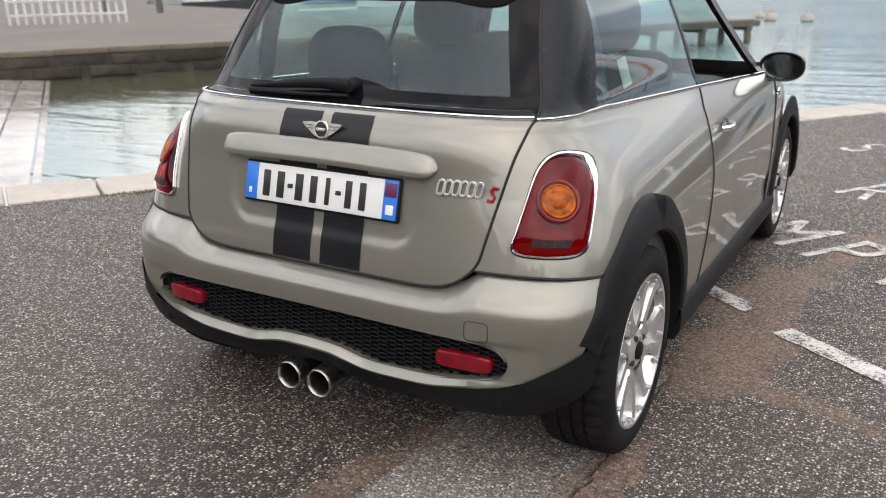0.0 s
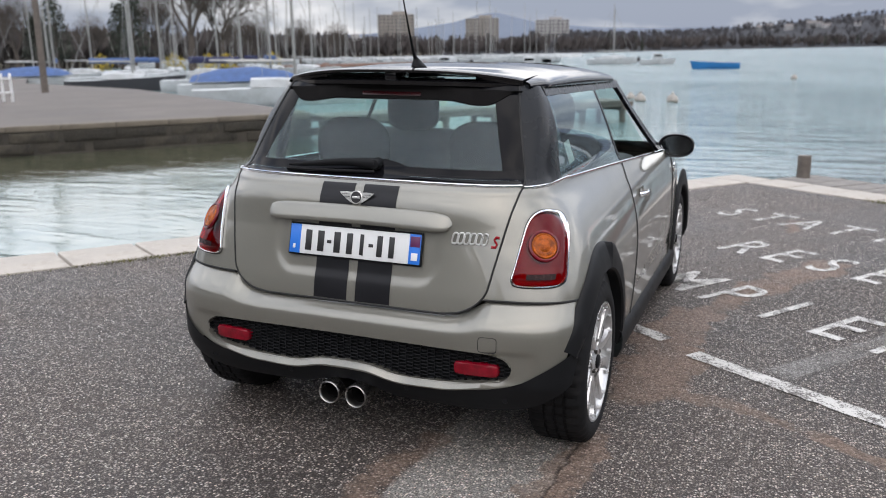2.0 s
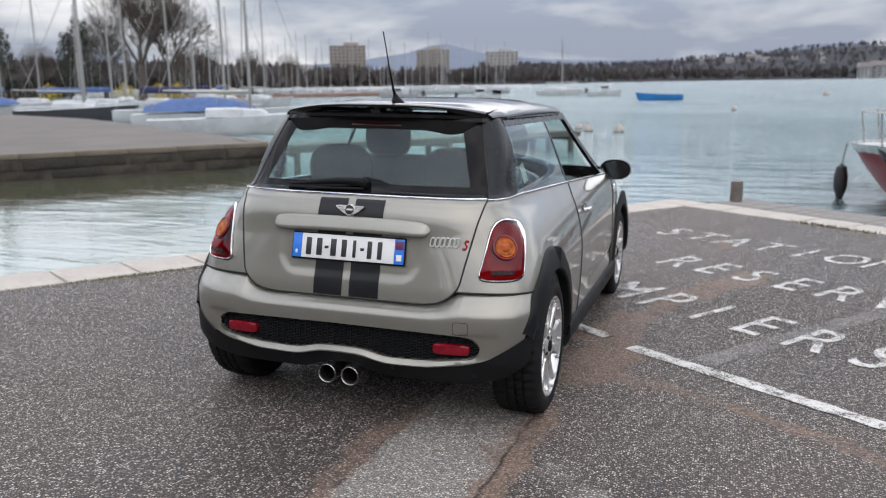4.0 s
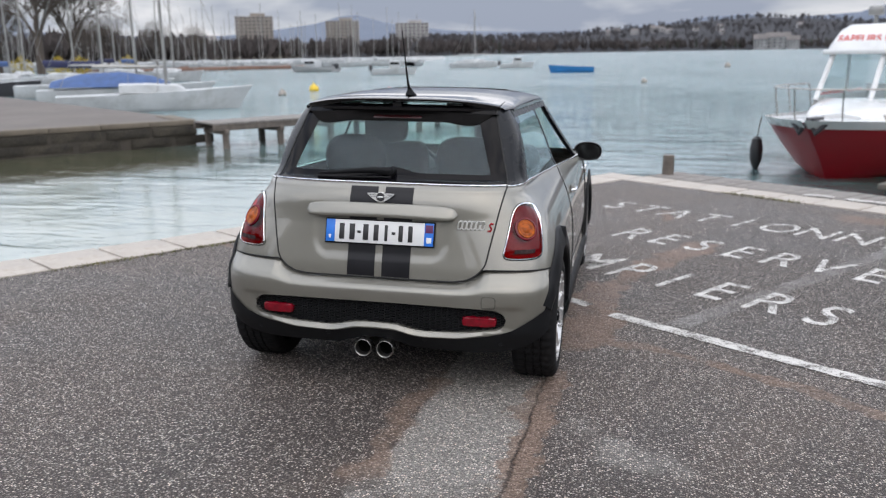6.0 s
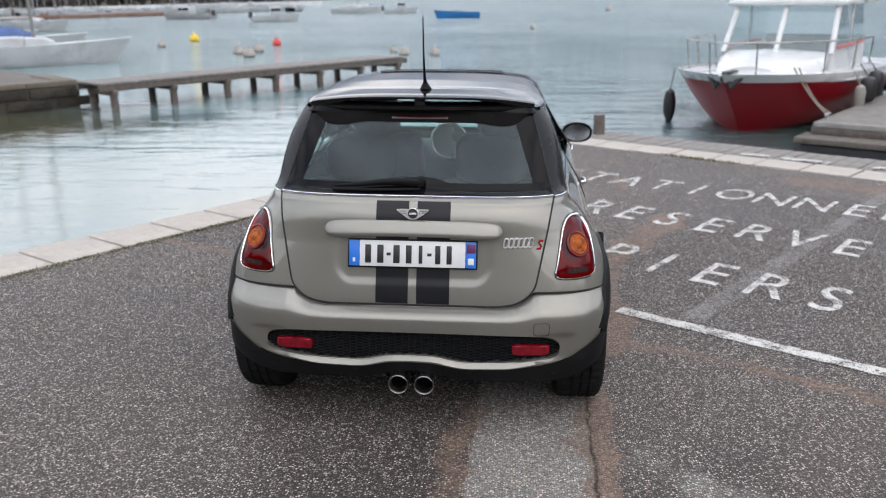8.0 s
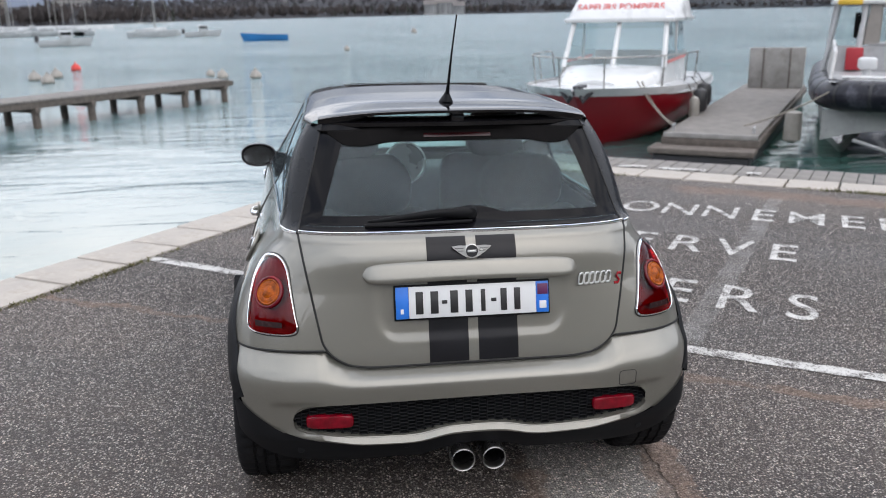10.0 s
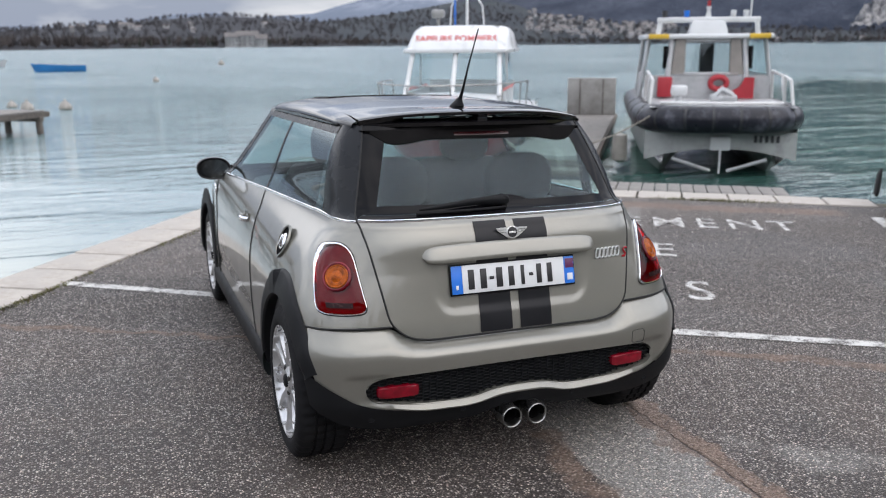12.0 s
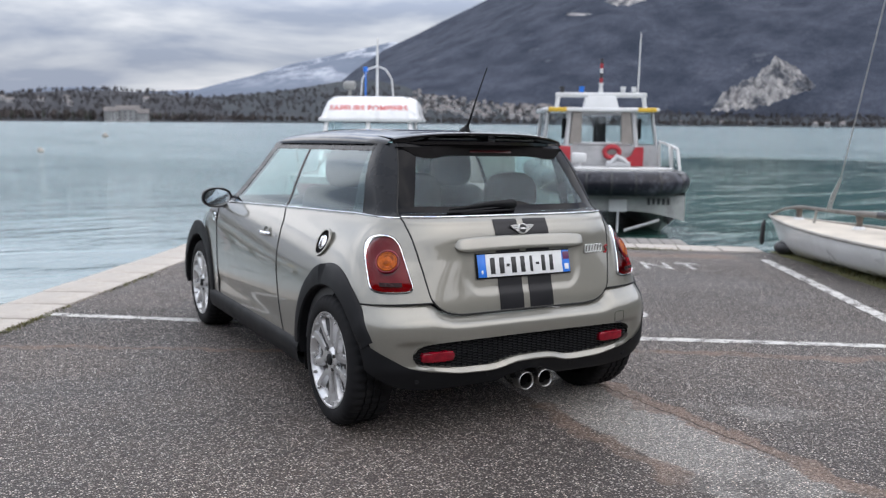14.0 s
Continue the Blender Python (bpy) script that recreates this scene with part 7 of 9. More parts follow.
    for yy in (Y0 - 0.17, Y0 - 0.07):
        bm.faces.new([bm.verts.new((x, yy, z)) for x, z in ((0.42, 0.47), (0.94, 0.47), (0.94, 0.90), (0.76, 0.90), (0.66, 0.70), (0.42, 0.58))])
    bm.verts.ensure_lookup_table()
    for i in range(6):
        j = (i + 1) % 6
        bm.faces.new([bm.verts[i], bm.verts[j], bm.verts[6 + j], bm.verts[6 + i]])
    bmesh.ops.recalc_face_normals(bm, faces=bm.faces)
    part("red_panel", bm, M_PUMPRED, boat, "red fire-pump panel")
    bm = bmesh.new()
    box(bm, (0.30, 0.10, 0.42), (-0.86, Y0 - 0.12, 0.70), 0.03)
    part("red_panel", bm, M_PUMPRED, boat, "red fire-pump panel")
    bm = bmesh.new()
    box(bm, (0.30, 0.30, 0.20), (-0.72, 1.2, 0.72), 0.05)
    tube(bm, [(-0.72, 1.2, 0.45), (-0.72, 1.2, 0.65)], 0.07, 8)
    part("capstan", bm, M_WHITE, boat, "white winch head")
    bm = bmesh.new()
    box(bm, (0.5, 0.3, 0.16), (0.15, 1.5, 0.56), 0.05)
    tube(bm, [(0.0, 1.4, 0.6), (0.1, 1.4, 0.74), (0.3, 1.4, 0.62)], 0.06, 8)
    part("pump", bm, M_ALU, boat, "grey deck pump")
    for sx in (-1, 1):
        for y0, y1, h in ((0.75, 1.5, 0.92), (1.5, 2.7, 0.98)):
            bm = bmesh.new()
            tube(bm, [(sx * 1.28, y0, 0.48), (sx * 1.24, y0 + 0.12, h), (sx * 1.24, y1 - 0.12, h + 0.06), (sx * 1.28, y1, 0.48)], 0.030, 8)
            part("hand_rail", bm, M_RAILPALE, boat, "pale bent-tube hand rail")
    bm = bmesh.new()
    tube(bm, [(sx2, 0.55 + 0.1 * abs(sx2), 0.52) for sx2 in np.linspace(-1.1, 1.1, 9)], 0.03, 8)
    part("deck_edge_rail", bm, M_RAILPALE, boat)
    bm = bmesh.new()
    lathe(bm, [(-0.30, 0.02), (-0.26, 0.14), (0.22, 0.15), (0.28, 0.04)], 16, pose(-1.80, 1.0, -0.38) @ Matrix.Rotation(math.pi / 2, 4, "Y"))
    part("fender", bm, M_BUOYWHITE, boat, "white hanging fender")
    return boat


M_PANELGREY = surface("pale_grey_board", (0.30, 0.29, 0.275), 0.7, vary=0.3, scale=3, grain=50, relief=0.2, depth=0.004, dirt=(0.16, 0.15, 0.135), dirt_amount=0.6)
M_GREYROPE = surface("grey_mooring_rope", (0.26, 0.235, 0.20), 0.9, vary=0.4, scale=30, grain=200, relief=0.4, depth=0.003)


def mooring_rope(a, b, sag, label):
    bm = bmesh.new()
    a, b = Vector(a), Vector(b)
    tube(bm, [a.lerp(b, t) - Vector((0, 0, sag * 4 * t * (1 - t))) for t in np.linspace(0, 1, 15)], 0.014, 6)
    solo("mooring_rope", bm, M_GREYROPE, label, "rope", group="mooring ropes at the dock")


def build_dock():
    """The floating dock between the two boats."""
    dock = thing("floating_dock", "weathered grey floating dock with wooden deck", "dock", pose(6.02, 10.5, 0, 0, 0, AX_DEG - 3.6))
    for i in range(60):
        bm = bmesh.new()
        box(bm, (1.52, 0.155, 0.05), (0, 0.09 + 0.168 * i, -0.375), 0.006)
        part("plank", bm, M_PLANK, dock)
    bm = bmesh.new()
    box(bm, (1.60, 10.2, 0.14), (0, 5.08, -0.49), 0.02)
    part("dock_frame", bm, M_POST, dock, "dark dock frame")
    bm = bmesh.new()
    box(bm, (1.45, 10.0, 0.45), (0, 5.05, -0.78), 0.06)
    part("float", bm, M_DARKHULL, dock, "dark floats under the dock")
    bm = bmesh.new()
    box(bm, (1.34, 0.10, 1.02), (0.10, 9.0, 0.16), 0.02)
    part("screen_panel", bm, M_PANELGREY, dock, "upright grey panel at the end")
    bm = bmesh.new()
    box(bm, (1.54, 0.03, 0.085), (0, -0.012, -0.385), 0.008)
    part("edge_strip", bm, M_PANELGREY, dock, "pale worn edge strip")
    bm = bmesh.new()
    box(bm, (1.70, 0.62, 0.10), (-0.08, -0.16, -0.60), 0.02)
    part("front_step", bm, M_POST, dock, "low weathered step at the dock's head")
    bm = bmesh.new()
    box(bm, (1.56, 0.50, 0.34), (-0.08, -0.12, -0.83), 0.05)
    part("float", bm, M_DARKHULL, dock)
    for x in (-0.66, 0.66):
        bm = bmesh.new()
        tube(bm, [(x, 0.30, -0.36), (x, 0.30, -0.26)], 0.022, 8)
        tube(bm, [(x, 0.18, -0.262), (x, 0.24, -0.25), (x, 0.36, -0.25), (x, 0.42, -0.262)], 0.018, 8)
        part("cleat", bm, M_ALU, dock, "grey metal mooring cleat")
    for x in (-0.22, 0.42):
        bm = bmesh.new()
        box(bm, (0.03, 0.03, 1.0), (x, 8.94, 0.15), 0.005)
        part("panel_batten", bm, M_POST, dock)
    return dock


def block_material():
    """Old wall stones, each of its own shade."""
    m, nt, b = material("old_jetty_stone")
    co = coords(nt)
    rnd = nt.nodes.new("ShaderNodeObjectInfo").outputs["Random"]
    big, fine = noise_of(nt, 4.0, 8, 0.7, co), noise_of(nt, 30, 4, 0.7, co)
    col = blend(nt, rnd, (0.020, 0.018, 0.013), (0.064, 0.055, 0.040))
    col = blend(nt, remap(nt, big, 0.4, 0.62), col, (0.014, 0.013, 0.010))
    col = blend(nt, remap(nt, fine, 0.4, 0.7, 0.0, 0.35), col, (0.14, 0.122, 0.10))
    nt.links.new(col, b.inputs["Base Color"])
    b.inputs["Roughness"].default_value = 0.9
    bump(nt, b, calc(nt, "ADD", big, fine), 0.8, 0.03)
    return m


M_BLOCK = block_material()


def build_jetty():
    """The broad stone jetty across the basin and the timber pier at its end."""
    T = -0.15
    ring = [(-10.4, 17.1), (-14.4, 12.4), (-22, 3.5), (-70, -10), (-110, 30), (-70, 62), (-44, 38), (-28.3, 30.5), (-12.0, 18.6)]
    bm = bmesh.new()
    prism(bm, ring, 2.0, Matrix.Translation((0, 0, T - 1.03)))
    bmesh.ops.recalc_face_normals(bm, faces=bm.faces)
    jetty = solo("jetty", bm, M_WALL, "broad old stone jetty with stained walls", "jetty", kind="structure", smooth=False)
    bm = bmesh.new()
    top = [(x, y) for x, y in ring]
    prism(bm, top, 0.05, Matrix.Translation((0, 0, T - 0.02)))
    bmesh.ops.recalc_face_normals(bm, faces=bm.faces)
    part("paving", bm, M_DOCKTOP, jetty, "grey asphalt top of the jetty", smooth=False)
    # coping and wall blocks along the near side
    rnd = random.Random(5)
    corners = [Vector((x, y, 0)) for x, y in ring]
    for a, b in ((corners[1], corners[0]), (corners[2], corners[1]), (corners[0], corners[8])):
        d = (b - a).normalized()
        out = Vector((d.y, -d.x, 0))
        ang = math.degrees(math.atan2(d.y, d.x))
        n = int((b - a).length / 1.1)
        pitch = (b - a).length / n
        for i in range(n):
            c = a + d * (i + 0.5) * pitch
            bm = bmesh.new()
            box(bm, (pitch - 0.012, 0.46, 0.13), (0, 0, 0), 0.015)
            o = part("coping_stone", bm, M_STONE_DARK, jetty)
            p = c - out * 0.20
            o.matrix_basis = pose(p.x, p.y, T - 0.035 + rnd.uniform(-0.005, 0.006), 0, 0, ang)
            for row in range(2):
                bm = bmesh.new()
                box(bm, (pitch * rnd.uniform(0.82, 0.97), 0.10, rnd.uniform(0.21, 0.245)), (0, 0, 0), 0.02)
                o = part("wall_block", bm, M_BLOCK, jetty)
                p = c + out * rnd.uniform(-0.045, 0.005) + d * (0.5 * pitch * row + rnd.uniform(-0.05, 0.05))
                o.matrix_basis = pose(p.x, p.y, T - 0.24 - 0.25 * row, 0, 0, ang)
    # timber pier
    pier = thing("timber_pier", "narrow grey timber pier on wooden posts", "pier", pose(-9.75, 16.35, T, 0, 0, math.degrees(math.atan2(8.2, 6.5)) - 90))
    length = 10.2
    for i in range(int(length / 0.2)):
        bm = bmesh.new()
        box(bm, (1.30, 0.18, 0.05), (0, 0.1 + 0.2 * i, 0.0), 0.006)
        part("plank", bm, M_PLANK, pier)
    for x in (-0.58, 0.58):
        bm = bmesh.new()
        box(bm, (0.10, length, 0.16), (x, length / 2, -0.10), 0.01)
        part("beam", bm, M_POST, pier, "dark timber beam")
    for k in range(7):
        y = 0.35 + 1.58 * k
        bm = bmesh.new()
        box(bm, (1.36, 0.14, 0.14), (0, y, -0.22), 0.015)
        part("cross_beam", bm, M_POST, pier)
        for x in (-0.55, 0.55):
            bm = bmesh.new()
            tube(bm, [(x, y, -0.15), (x + rnd.uniform(-0.04, 0.04), y + rnd.uniform(-0.05, 0.05), -1.6)], 0.095, 8)
            part("post", bm, M_POST, pier, "round timber post")
    # tall mooring poles on the jetty
    for x, y, h in ((-30.5, 27.0, 7.5), (-33.0, 26.0, 7.0)):
        bm = bmesh.new()
        tube(bm, [(0, 0, -0.2), (0.05, 0, h * 0.5), (-0.05, 0.1, h)], [0.16, 0.14, 0.11], 8)
        solo("mooring_pole", bm, M_POST, "tall brown wooden pole on the jetty", "pole", pose(x, y, T), group="mooring poles")
    # white railings
    fence = thing("white_railing", "short white picket railing on the jetty", "railing", pose(-26.5, 19.0, T, 0, 0, 40), group="railings")
    for z in (0.35, 0.85):
        bm = bmesh.new()
        box(bm, (4.2, 0.05, 0.07), (0, 0, z), 0.01)
        part("rail", bm, M_WHITE, fence)
    for i in range(15):
        bm = bmesh.new()
        box(bm, (0.10, 0.03, 1.05), (-2.05 + 0.293 * i, 0.03, 0.52), 0.008)
        part("picket", bm, M_WHITE, fence)


def build_dinghy():
    """The white open boat drawn up on the grassy bank."""
    d = Vector((-0.30, -0.954, 0))
    boat = thing("dinghy", "old white open boat lying on the grassy bank", "boat",
                 LOT @ pose(6.986, 4.064, 0.0, 0, 0, math.degrees(math.atan2(d.y, d.x)) - 90))
    L, B = 4.6, 1.75
    args = dict(length=L, beam=B, sheer_bow=0.45, sheer_stern=0.38, bottom=0.02, rake=0.30, full=3.4, flare=0.30, stern=0.8)
    bm = bmesh.new()
    hull(bm, **args)
    transom(bm, L, B, 0.38, 0.02, 0.8)
    part("hull", bm, M_WHITE, boat, "weathered white hull")
    bm = bmesh.new()
    for sx in (-1, 1):
        path = []
        for i in range(25):
            t = i / 24
            half = B / 2 * (1 - (1 - t) ** 3.4) * (1 - 0.2 * max(0.0, (t - 0.5) / 0.5) ** 2)
            path.append((sx * half, L * t - 0.30 * (1 - t) ** 3, 0.45 - 0.07 * (1 - (1 - t) ** 1.8)))
        tube(bm, path, 0.018, 8)
    part("gunwale", bm, M_BUOYWHITE, boat, "pale gunwale")
    bm = bmesh.new()
    deck(bm, L, B * 0.985, 0.445, 0.375, 0.29, full=3.4, stern=0.8)
    part("deck", bm, M_SANDDECK, boat, "tan-white weathered deck")
    for y in (0.32, 1.42, 2.8):
        post = new("boom_post")
        post.parent = boat
        bm = bmesh.new()
        lathe(bm, [(0.0, 0.085), (0.02, 0.08), (0.055, 0.05), (0.06, 0.001)], 14, pose(0, y, 0.43 - 0.012 * y) @ Matrix.Rotation(-math.pi / 2, 4, "Y"))
        part("post_foot", bm, M_WHITE, post, "white flared foot")
        bm = bmesh.new()
        lathe(bm, [(0.05, 0.036), (0.13, 0.034), (0.15, 0.045), (0.17, 0.042), (0.175, 0.001)], 14, pose(0, y, 0.43 - 0.012 * y) @ Matrix.Rotation(-math.pi / 2, 4, "Y"))
        part("post_body", bm, M_POST, post, "dark wooden post")
    bm = bmesh.new()
    tube(bm, [(0.02, -0.30, 0.455), (0.02, 0.05, 0.575), (0.02, 0.35, 0.615), (0.02, 1.3, 0.615), (0.02, 1.45, 0.62), (0.02, 4.3, 0.64)], [0.014, 0.018, 0.024, 0.024, 0.034, 0.036], 10)
    part("boom", bm, M_PLANK, boat, "weathered boom lying along the boat")
    bm = bmesh.new()
    tube(bm, [(0.02, 1.75, 0.622), (0.02, 4.2, 0.64)], 0.044, 10)
    part("boom_wrap", bm, M_DARKHULL, boat, "dark cover on the boom")
    bm = bmesh.new()
    for q in (-0.02, 0.02):
        tube(bm, [(0.10 + q, 1.0, 0.62), (0.06 + q, 1.02, 0.80), (0.0 + q * 0.4, 1.05, 1.0)], [0.008, 0.012, 0.010], 6)
    for k in range(4):
        z = 0.66 + 0.05 * k
        tube(bm, [(0.085 - 0.03 * k * 0.4 + 0.022 * math.cos(t), 1.01, z + 0.026 * math.sin(t)) for t in np.linspace(0, 2 * math.pi, 10, endpoint=False)], 0.006, 5, closed=True)
    part("rigging_screw", bm, M_MAST, boat, "grey rigging screw with shackles")
    bm = bmesh.new()
    tube(bm, [(0.0, 1.05, 1.0), (-0.30, 1.6, 4.6)], 0.006, 6)
    part("stay", bm, M_MAST, boat, "taut wire stay")
    bm = bmesh.new()
    tube(bm, [(0.10, 0.75, 0.43), (0.05, 0.72, 0.60)], 0.016, 6)
    part("tiller_stick", bm, M_BUOYWHITE, boat)
    bm = bmesh.new()
    tube(bm, [(0.20 * math.cos(t), 0.28 + 0.13 * math.sin(t), 0.09) for t in np.linspace(0, 2 * math.pi, 20, endpoint=False)], 0.075, 10, closed=True)
    part("bow_tyre", bm, M_FENDER, boat, "black tyre under the bow")
    bm = bmesh.new()
    tube(bm, [(0.06, -0.32, 0.40), (0.07, -0.33, 0.33), (0.08, -0.33, 0.10), (0.08, -0.33, 0.06)], [0.01, 0.032, 0.034, 0.015], 10)
    part("bow_fender", bm, M_FENDER, boat, "thin black fender hanging at the bow")
    # grass and moss on the bank
    rnd = random.Random(9)
    bm = bmesh.new()
    def blade(p, h, w, lean):
        a = rnd.uniform(0, math.pi)
        s = Vector((math.cos(a) * w, math.sin(a) * w, 0))
        q = p + Vector((rnd.uniform(-lean, lean), rnd.uniform(-lean, lean), h))
        v = [bm.verts.new(p - s), bm.verts.new(p + s), bm.verts.new(q)]
        bm.faces.new(v)
    base = FAR_R + EDGE * 0.1
    for _ in range(9000):
        along, out = rnd.uniform(0, 7.5), rnd.gauss(0.42, 0.22)
        p = base + EDGE * along + OUT_E * min(0.93, max(-0.05, out))
        blade(p + Vector((0, 0, -0.06 + 0.0)), rnd.uniform(0.08, 0.16), rnd.uniform(0.006, 0.014), 0.06)
    for _ in range(700):
        along = rnd.choice((1.9, 2.2, 4.9, 5.3, 5.6)) + rnd.gauss(0, 0.25)
        p = CORNER + KERB_R * along + OUT_R * rnd.gauss(-0.01, 0.02)
        blade(p, rnd.uniform(0.015, 0.045), 0.006, 0.03)
    for _ in range(700):
        along = rnd.choice((-3.9, -5.5, -5.9, -6.6, -7.4)) + rnd.gauss(0, 0.35)
        p = CORNER + KERB_L * along - OUT_L * abs(rnd.gauss(0.0, 0.035))
        blade(p, rnd.uniform(0.008, 0.026), 0.006, 0.03)
    solo("grass", bm, M_GRASS, "mossy grass tufts along the bank and kerb joints", "grass", LOT, kind="stuff", smooth=False)
    bm = bmesh.new()
    rows = []
    for i in range(40):
        c = FAR_R + EDGE * (-0.2 + 0.25 * i)
        rows.append([c + OUT_E * (q + 0.05 * noise.noise(Vector((i * 0.7, q * 3, 0)))) + Vector((0, 0, z + 0.015 * noise.noise(Vector((i, q * 9, 2))))) for q, z in ((-0.14, 0.004), (0.1, 0.012), (0.4, 0.02), (0.75, 0.0), (0.97, -0.10))])
    sheet(bm, rows)
    solo("bank", bm, M_GRASS, "mossy earth bank beside the asphalt", "bank", LOT, kind="structure")
    return boat


M_STONE_DARK = surface("weathered_coping_stone", (0.15, 0.128, 0.10), 0.85, vary=0.35, scale=2.0, grain=40, relief=0.4, depth=0.01, dirt=(0.09, 0.08, 0.06), dirt_amount=0.7)


def build_sailboat(m, length=7.4, mast=10.5, cover=None, boom=True, hull_mat=None, label="white moored sailing boat with bare mast", group="moored sailing boats", tarp=None):
    boat = thing("sailing_boat", label, "boat", m, group=group)
    B = length * 0.31
    args = dict(length=length, beam=B, sheer_bow=1.0, sheer_stern=0.72, bottom=-0.25, rake=length * 0.10, full=2.1, flare=0.30, stern=0.72)
    bm = bmesh.new()
    hull(bm, n=20, m=7, **args)
    transom(bm, length, B, 0.72, -0.2, 0.72)
    part("hull", bm, hull_mat or M_FARWHITE, boat)
    bm = bmesh.new()
    deck(bm, length, B, 1.0, 0.72, length * 0.10, full=2.1, stern=0.72, n=16)
    part("deck", bm, M_FARWHITE, boat)
    bm = bmesh.new()
    rows = []
    for y, w, z in ((0.30, 0.22, 0.98), (0.34, 0.40, 1.12), (0.50, 0.55, 1.20), (0.66, 0.58, 1.20), (0.665, 0.58, 0.82)):
        rows.append([Vector((x * B * 0.5, y * length, zz)) for x, zz in ((-w - 0.06, 0.8), (-w, z - 0.06), (-w * 0.6, z), (w * 0.6, z), (w, z - 0.06), (w + 0.06, 0.8))])
    sheet(bm, rows, flip=True)
    part("coachroof", bm, M_FARWHITE, boat)
    bm = bmesh.new()
    tube(bm, [(0, 0.40 * length, 1.1), (0, 0.40 * length + 0.05, mast)], [0.075, 0.05], 8)
    part("mast", bm, M_MAST, boat, "bare grey mast")
    bm = bmesh.new()
    tube(bm, [(0, 0.41 * length, 1.9), (0, 0.80 * length, 1.95)], 0.06 if not cover else 0.17, 8, squash=(0.8, 1.2) if cover else None)
    part("boom", bm, cover or M_MAST, boat, "boom with furled sail" if cover else "")
    for p, q in (((0, 0.0, 1.0), (0, 0.40 * length, mast * 0.95)), ((B * 0.42, 0.45 * length, 0.85), (0, 0.40 * length, mast * 0.93)), ((-B * 0.42, 0.45 * length, 0.85), (0, 0.40 * length, mast * 0.93)), ((0, length, 0.75), (0, 0.40 * length, mast))):
        bm = bmesh.new()
        tube(bm, [p, q], 0.012, 4)
        part("stay", bm, M_MAST, boat)
    if tarp:
        bm = bmesh.new()
        rows = []
        for y, w, z in ((0.20, 0.30, 1.02), (0.30, 0.75, 1.35), (0.5, 0.95, 1.6), (0.75, 0.92, 1.5), (0.92, 0.75, 1.15)):
            rows.append([Vector((x * w * B * 0.5, y * length, z - (z - 0.85) * abs(x) ** 1.5)) for x in np.linspace(-1, 1, 9)])
        sheet(bm, rows, flip=True)
        part("tarpaulin", bm, tarp, boat, "blue tarpaulin over the cockpit")
    return boat


def build_motorboat(m, length, mat, label, cabin=True, group="boats at the moorings"):
    boat = thing("motor_boat", label, "boat", m, group=group)
    B = length * 0.36
    bm = bmesh.new()
    args = dict(length=length, beam=B, sheer_bow=0.85, sheer_stern=0.6, bottom=-0.2, rake=length * 0.08, full=2.6, flare=0.3)
    hull(bm, n=16, m=6, **args)
    transom(bm, length, B, 0.6, -0.2)
    part("hull", bm, mat, boat)
    bm = bmesh.new()
    deck(bm, length, B, 0.80, 0.50, length * 0.08, full=2.6, n=14)
    part("deck", bm, M_FARWHITE if mat is not M_BLUE else mat, boat)
    if cabin:
        bm = bmesh.new()
        box(bm, (B * 0.62, length * 0.26, 0.9), (0, length * 0.46, 1.05), 0.12)
        part("cabin", bm, M_FARWHITE, boat)
        bm = bmesh.new()
        box(bm, (B * 0.64, length * 0.22, 0.3), (0, length * 0.455, 1.22), 0.05)
        part("cabin_window", bm, M_FRIT, boat)
        bm = bmesh.new()
        box(bm, (0.4, 0.4, 0.7), (0, length + 0.1, 0.75), 0.1)
        part("outboard", bm, M_DARKHULL, boat)
    return boat


build_rescue_boat()
build_workboat()
build_dock()
mooring_rope((5.45, 12.38, 0.40), (5.83, 11.58, -0.33), 0.08, "slack grey mooring rope from the red boat")
mooring_rope((5.53, 12.36, 0.40), (5.96, 11.76, -0.33), 0.14, "slack grey mooring rope from the red boat")
mooring_rope((8.02, 10.25, 0.34), (6.75, 10.75, -0.27), 0.06, "taut grey mooring rope from the work boat")
build_jetty()
build_dinghy()

# mooring post on the corner of the quay
bm = bmesh.new()
tube(bm, [(0, 0, -0.2), (0.004, 0, 0.12), (0.0, 0.0, 0.285)], [0.085, 0.084, 0.080], 16)
solo("bollard", bm, M_POST, "short weathered mooring bollard on the boards", "bollard", LOT @ pose(1.70, 9.12, 0.0))
bm = bmesh.new()
lathe(bm, [(0, 0.001), (0.0, 0.09), (-0.012, 0.088)], 16, Matrix.Rotation(-math.pi / 2, 4, "Y"))
for x, y, l in ((3.45, 7.35, 0.34), (3.95, 7.0, 0.55), (4.65, 6.55, 0.16)):
    bm2 = bmesh.new()
    box(bm2, (l, 0.16, 0.012), (0, 0, 0.006), 0.004)
    solo("painted_patch", bm2, M_ROADPAINT, "faded white paint patch on the boards", "marking", LOT @ pose(x, y, 0.004, 0, 0, math.degrees(math.atan2(KERB_R.y, KERB_R.x))), group="paint patches on the boards")
bm.free()

# boats in the basin to the left: bow, heading in degrees from north to the stern
def berth(bow, stern):
    d = Vector((stern[0] - bow[0], stern[1] - bow[1], 0))
    return pose(bow[0], bow[1], WATER_Z, 0, 0, math.degrees(math.atan2(d.y, d.x)) - 90), d.length


m, l = berth((-16.5, 32.0), (-23.0, 28.2))
build_sailboat(m, l, 10.5, label="long white racing sailing boat with bare mast")
m, l = berth((-21.5, 38.0), (-28.6, 34.2))
build_sailboat(m, l, 10.0, tarp=M_TARP, label="white sailing boat under a blue tarpaulin")
m, l = berth((-27.5, 44.0), (-35.0, 40.5))
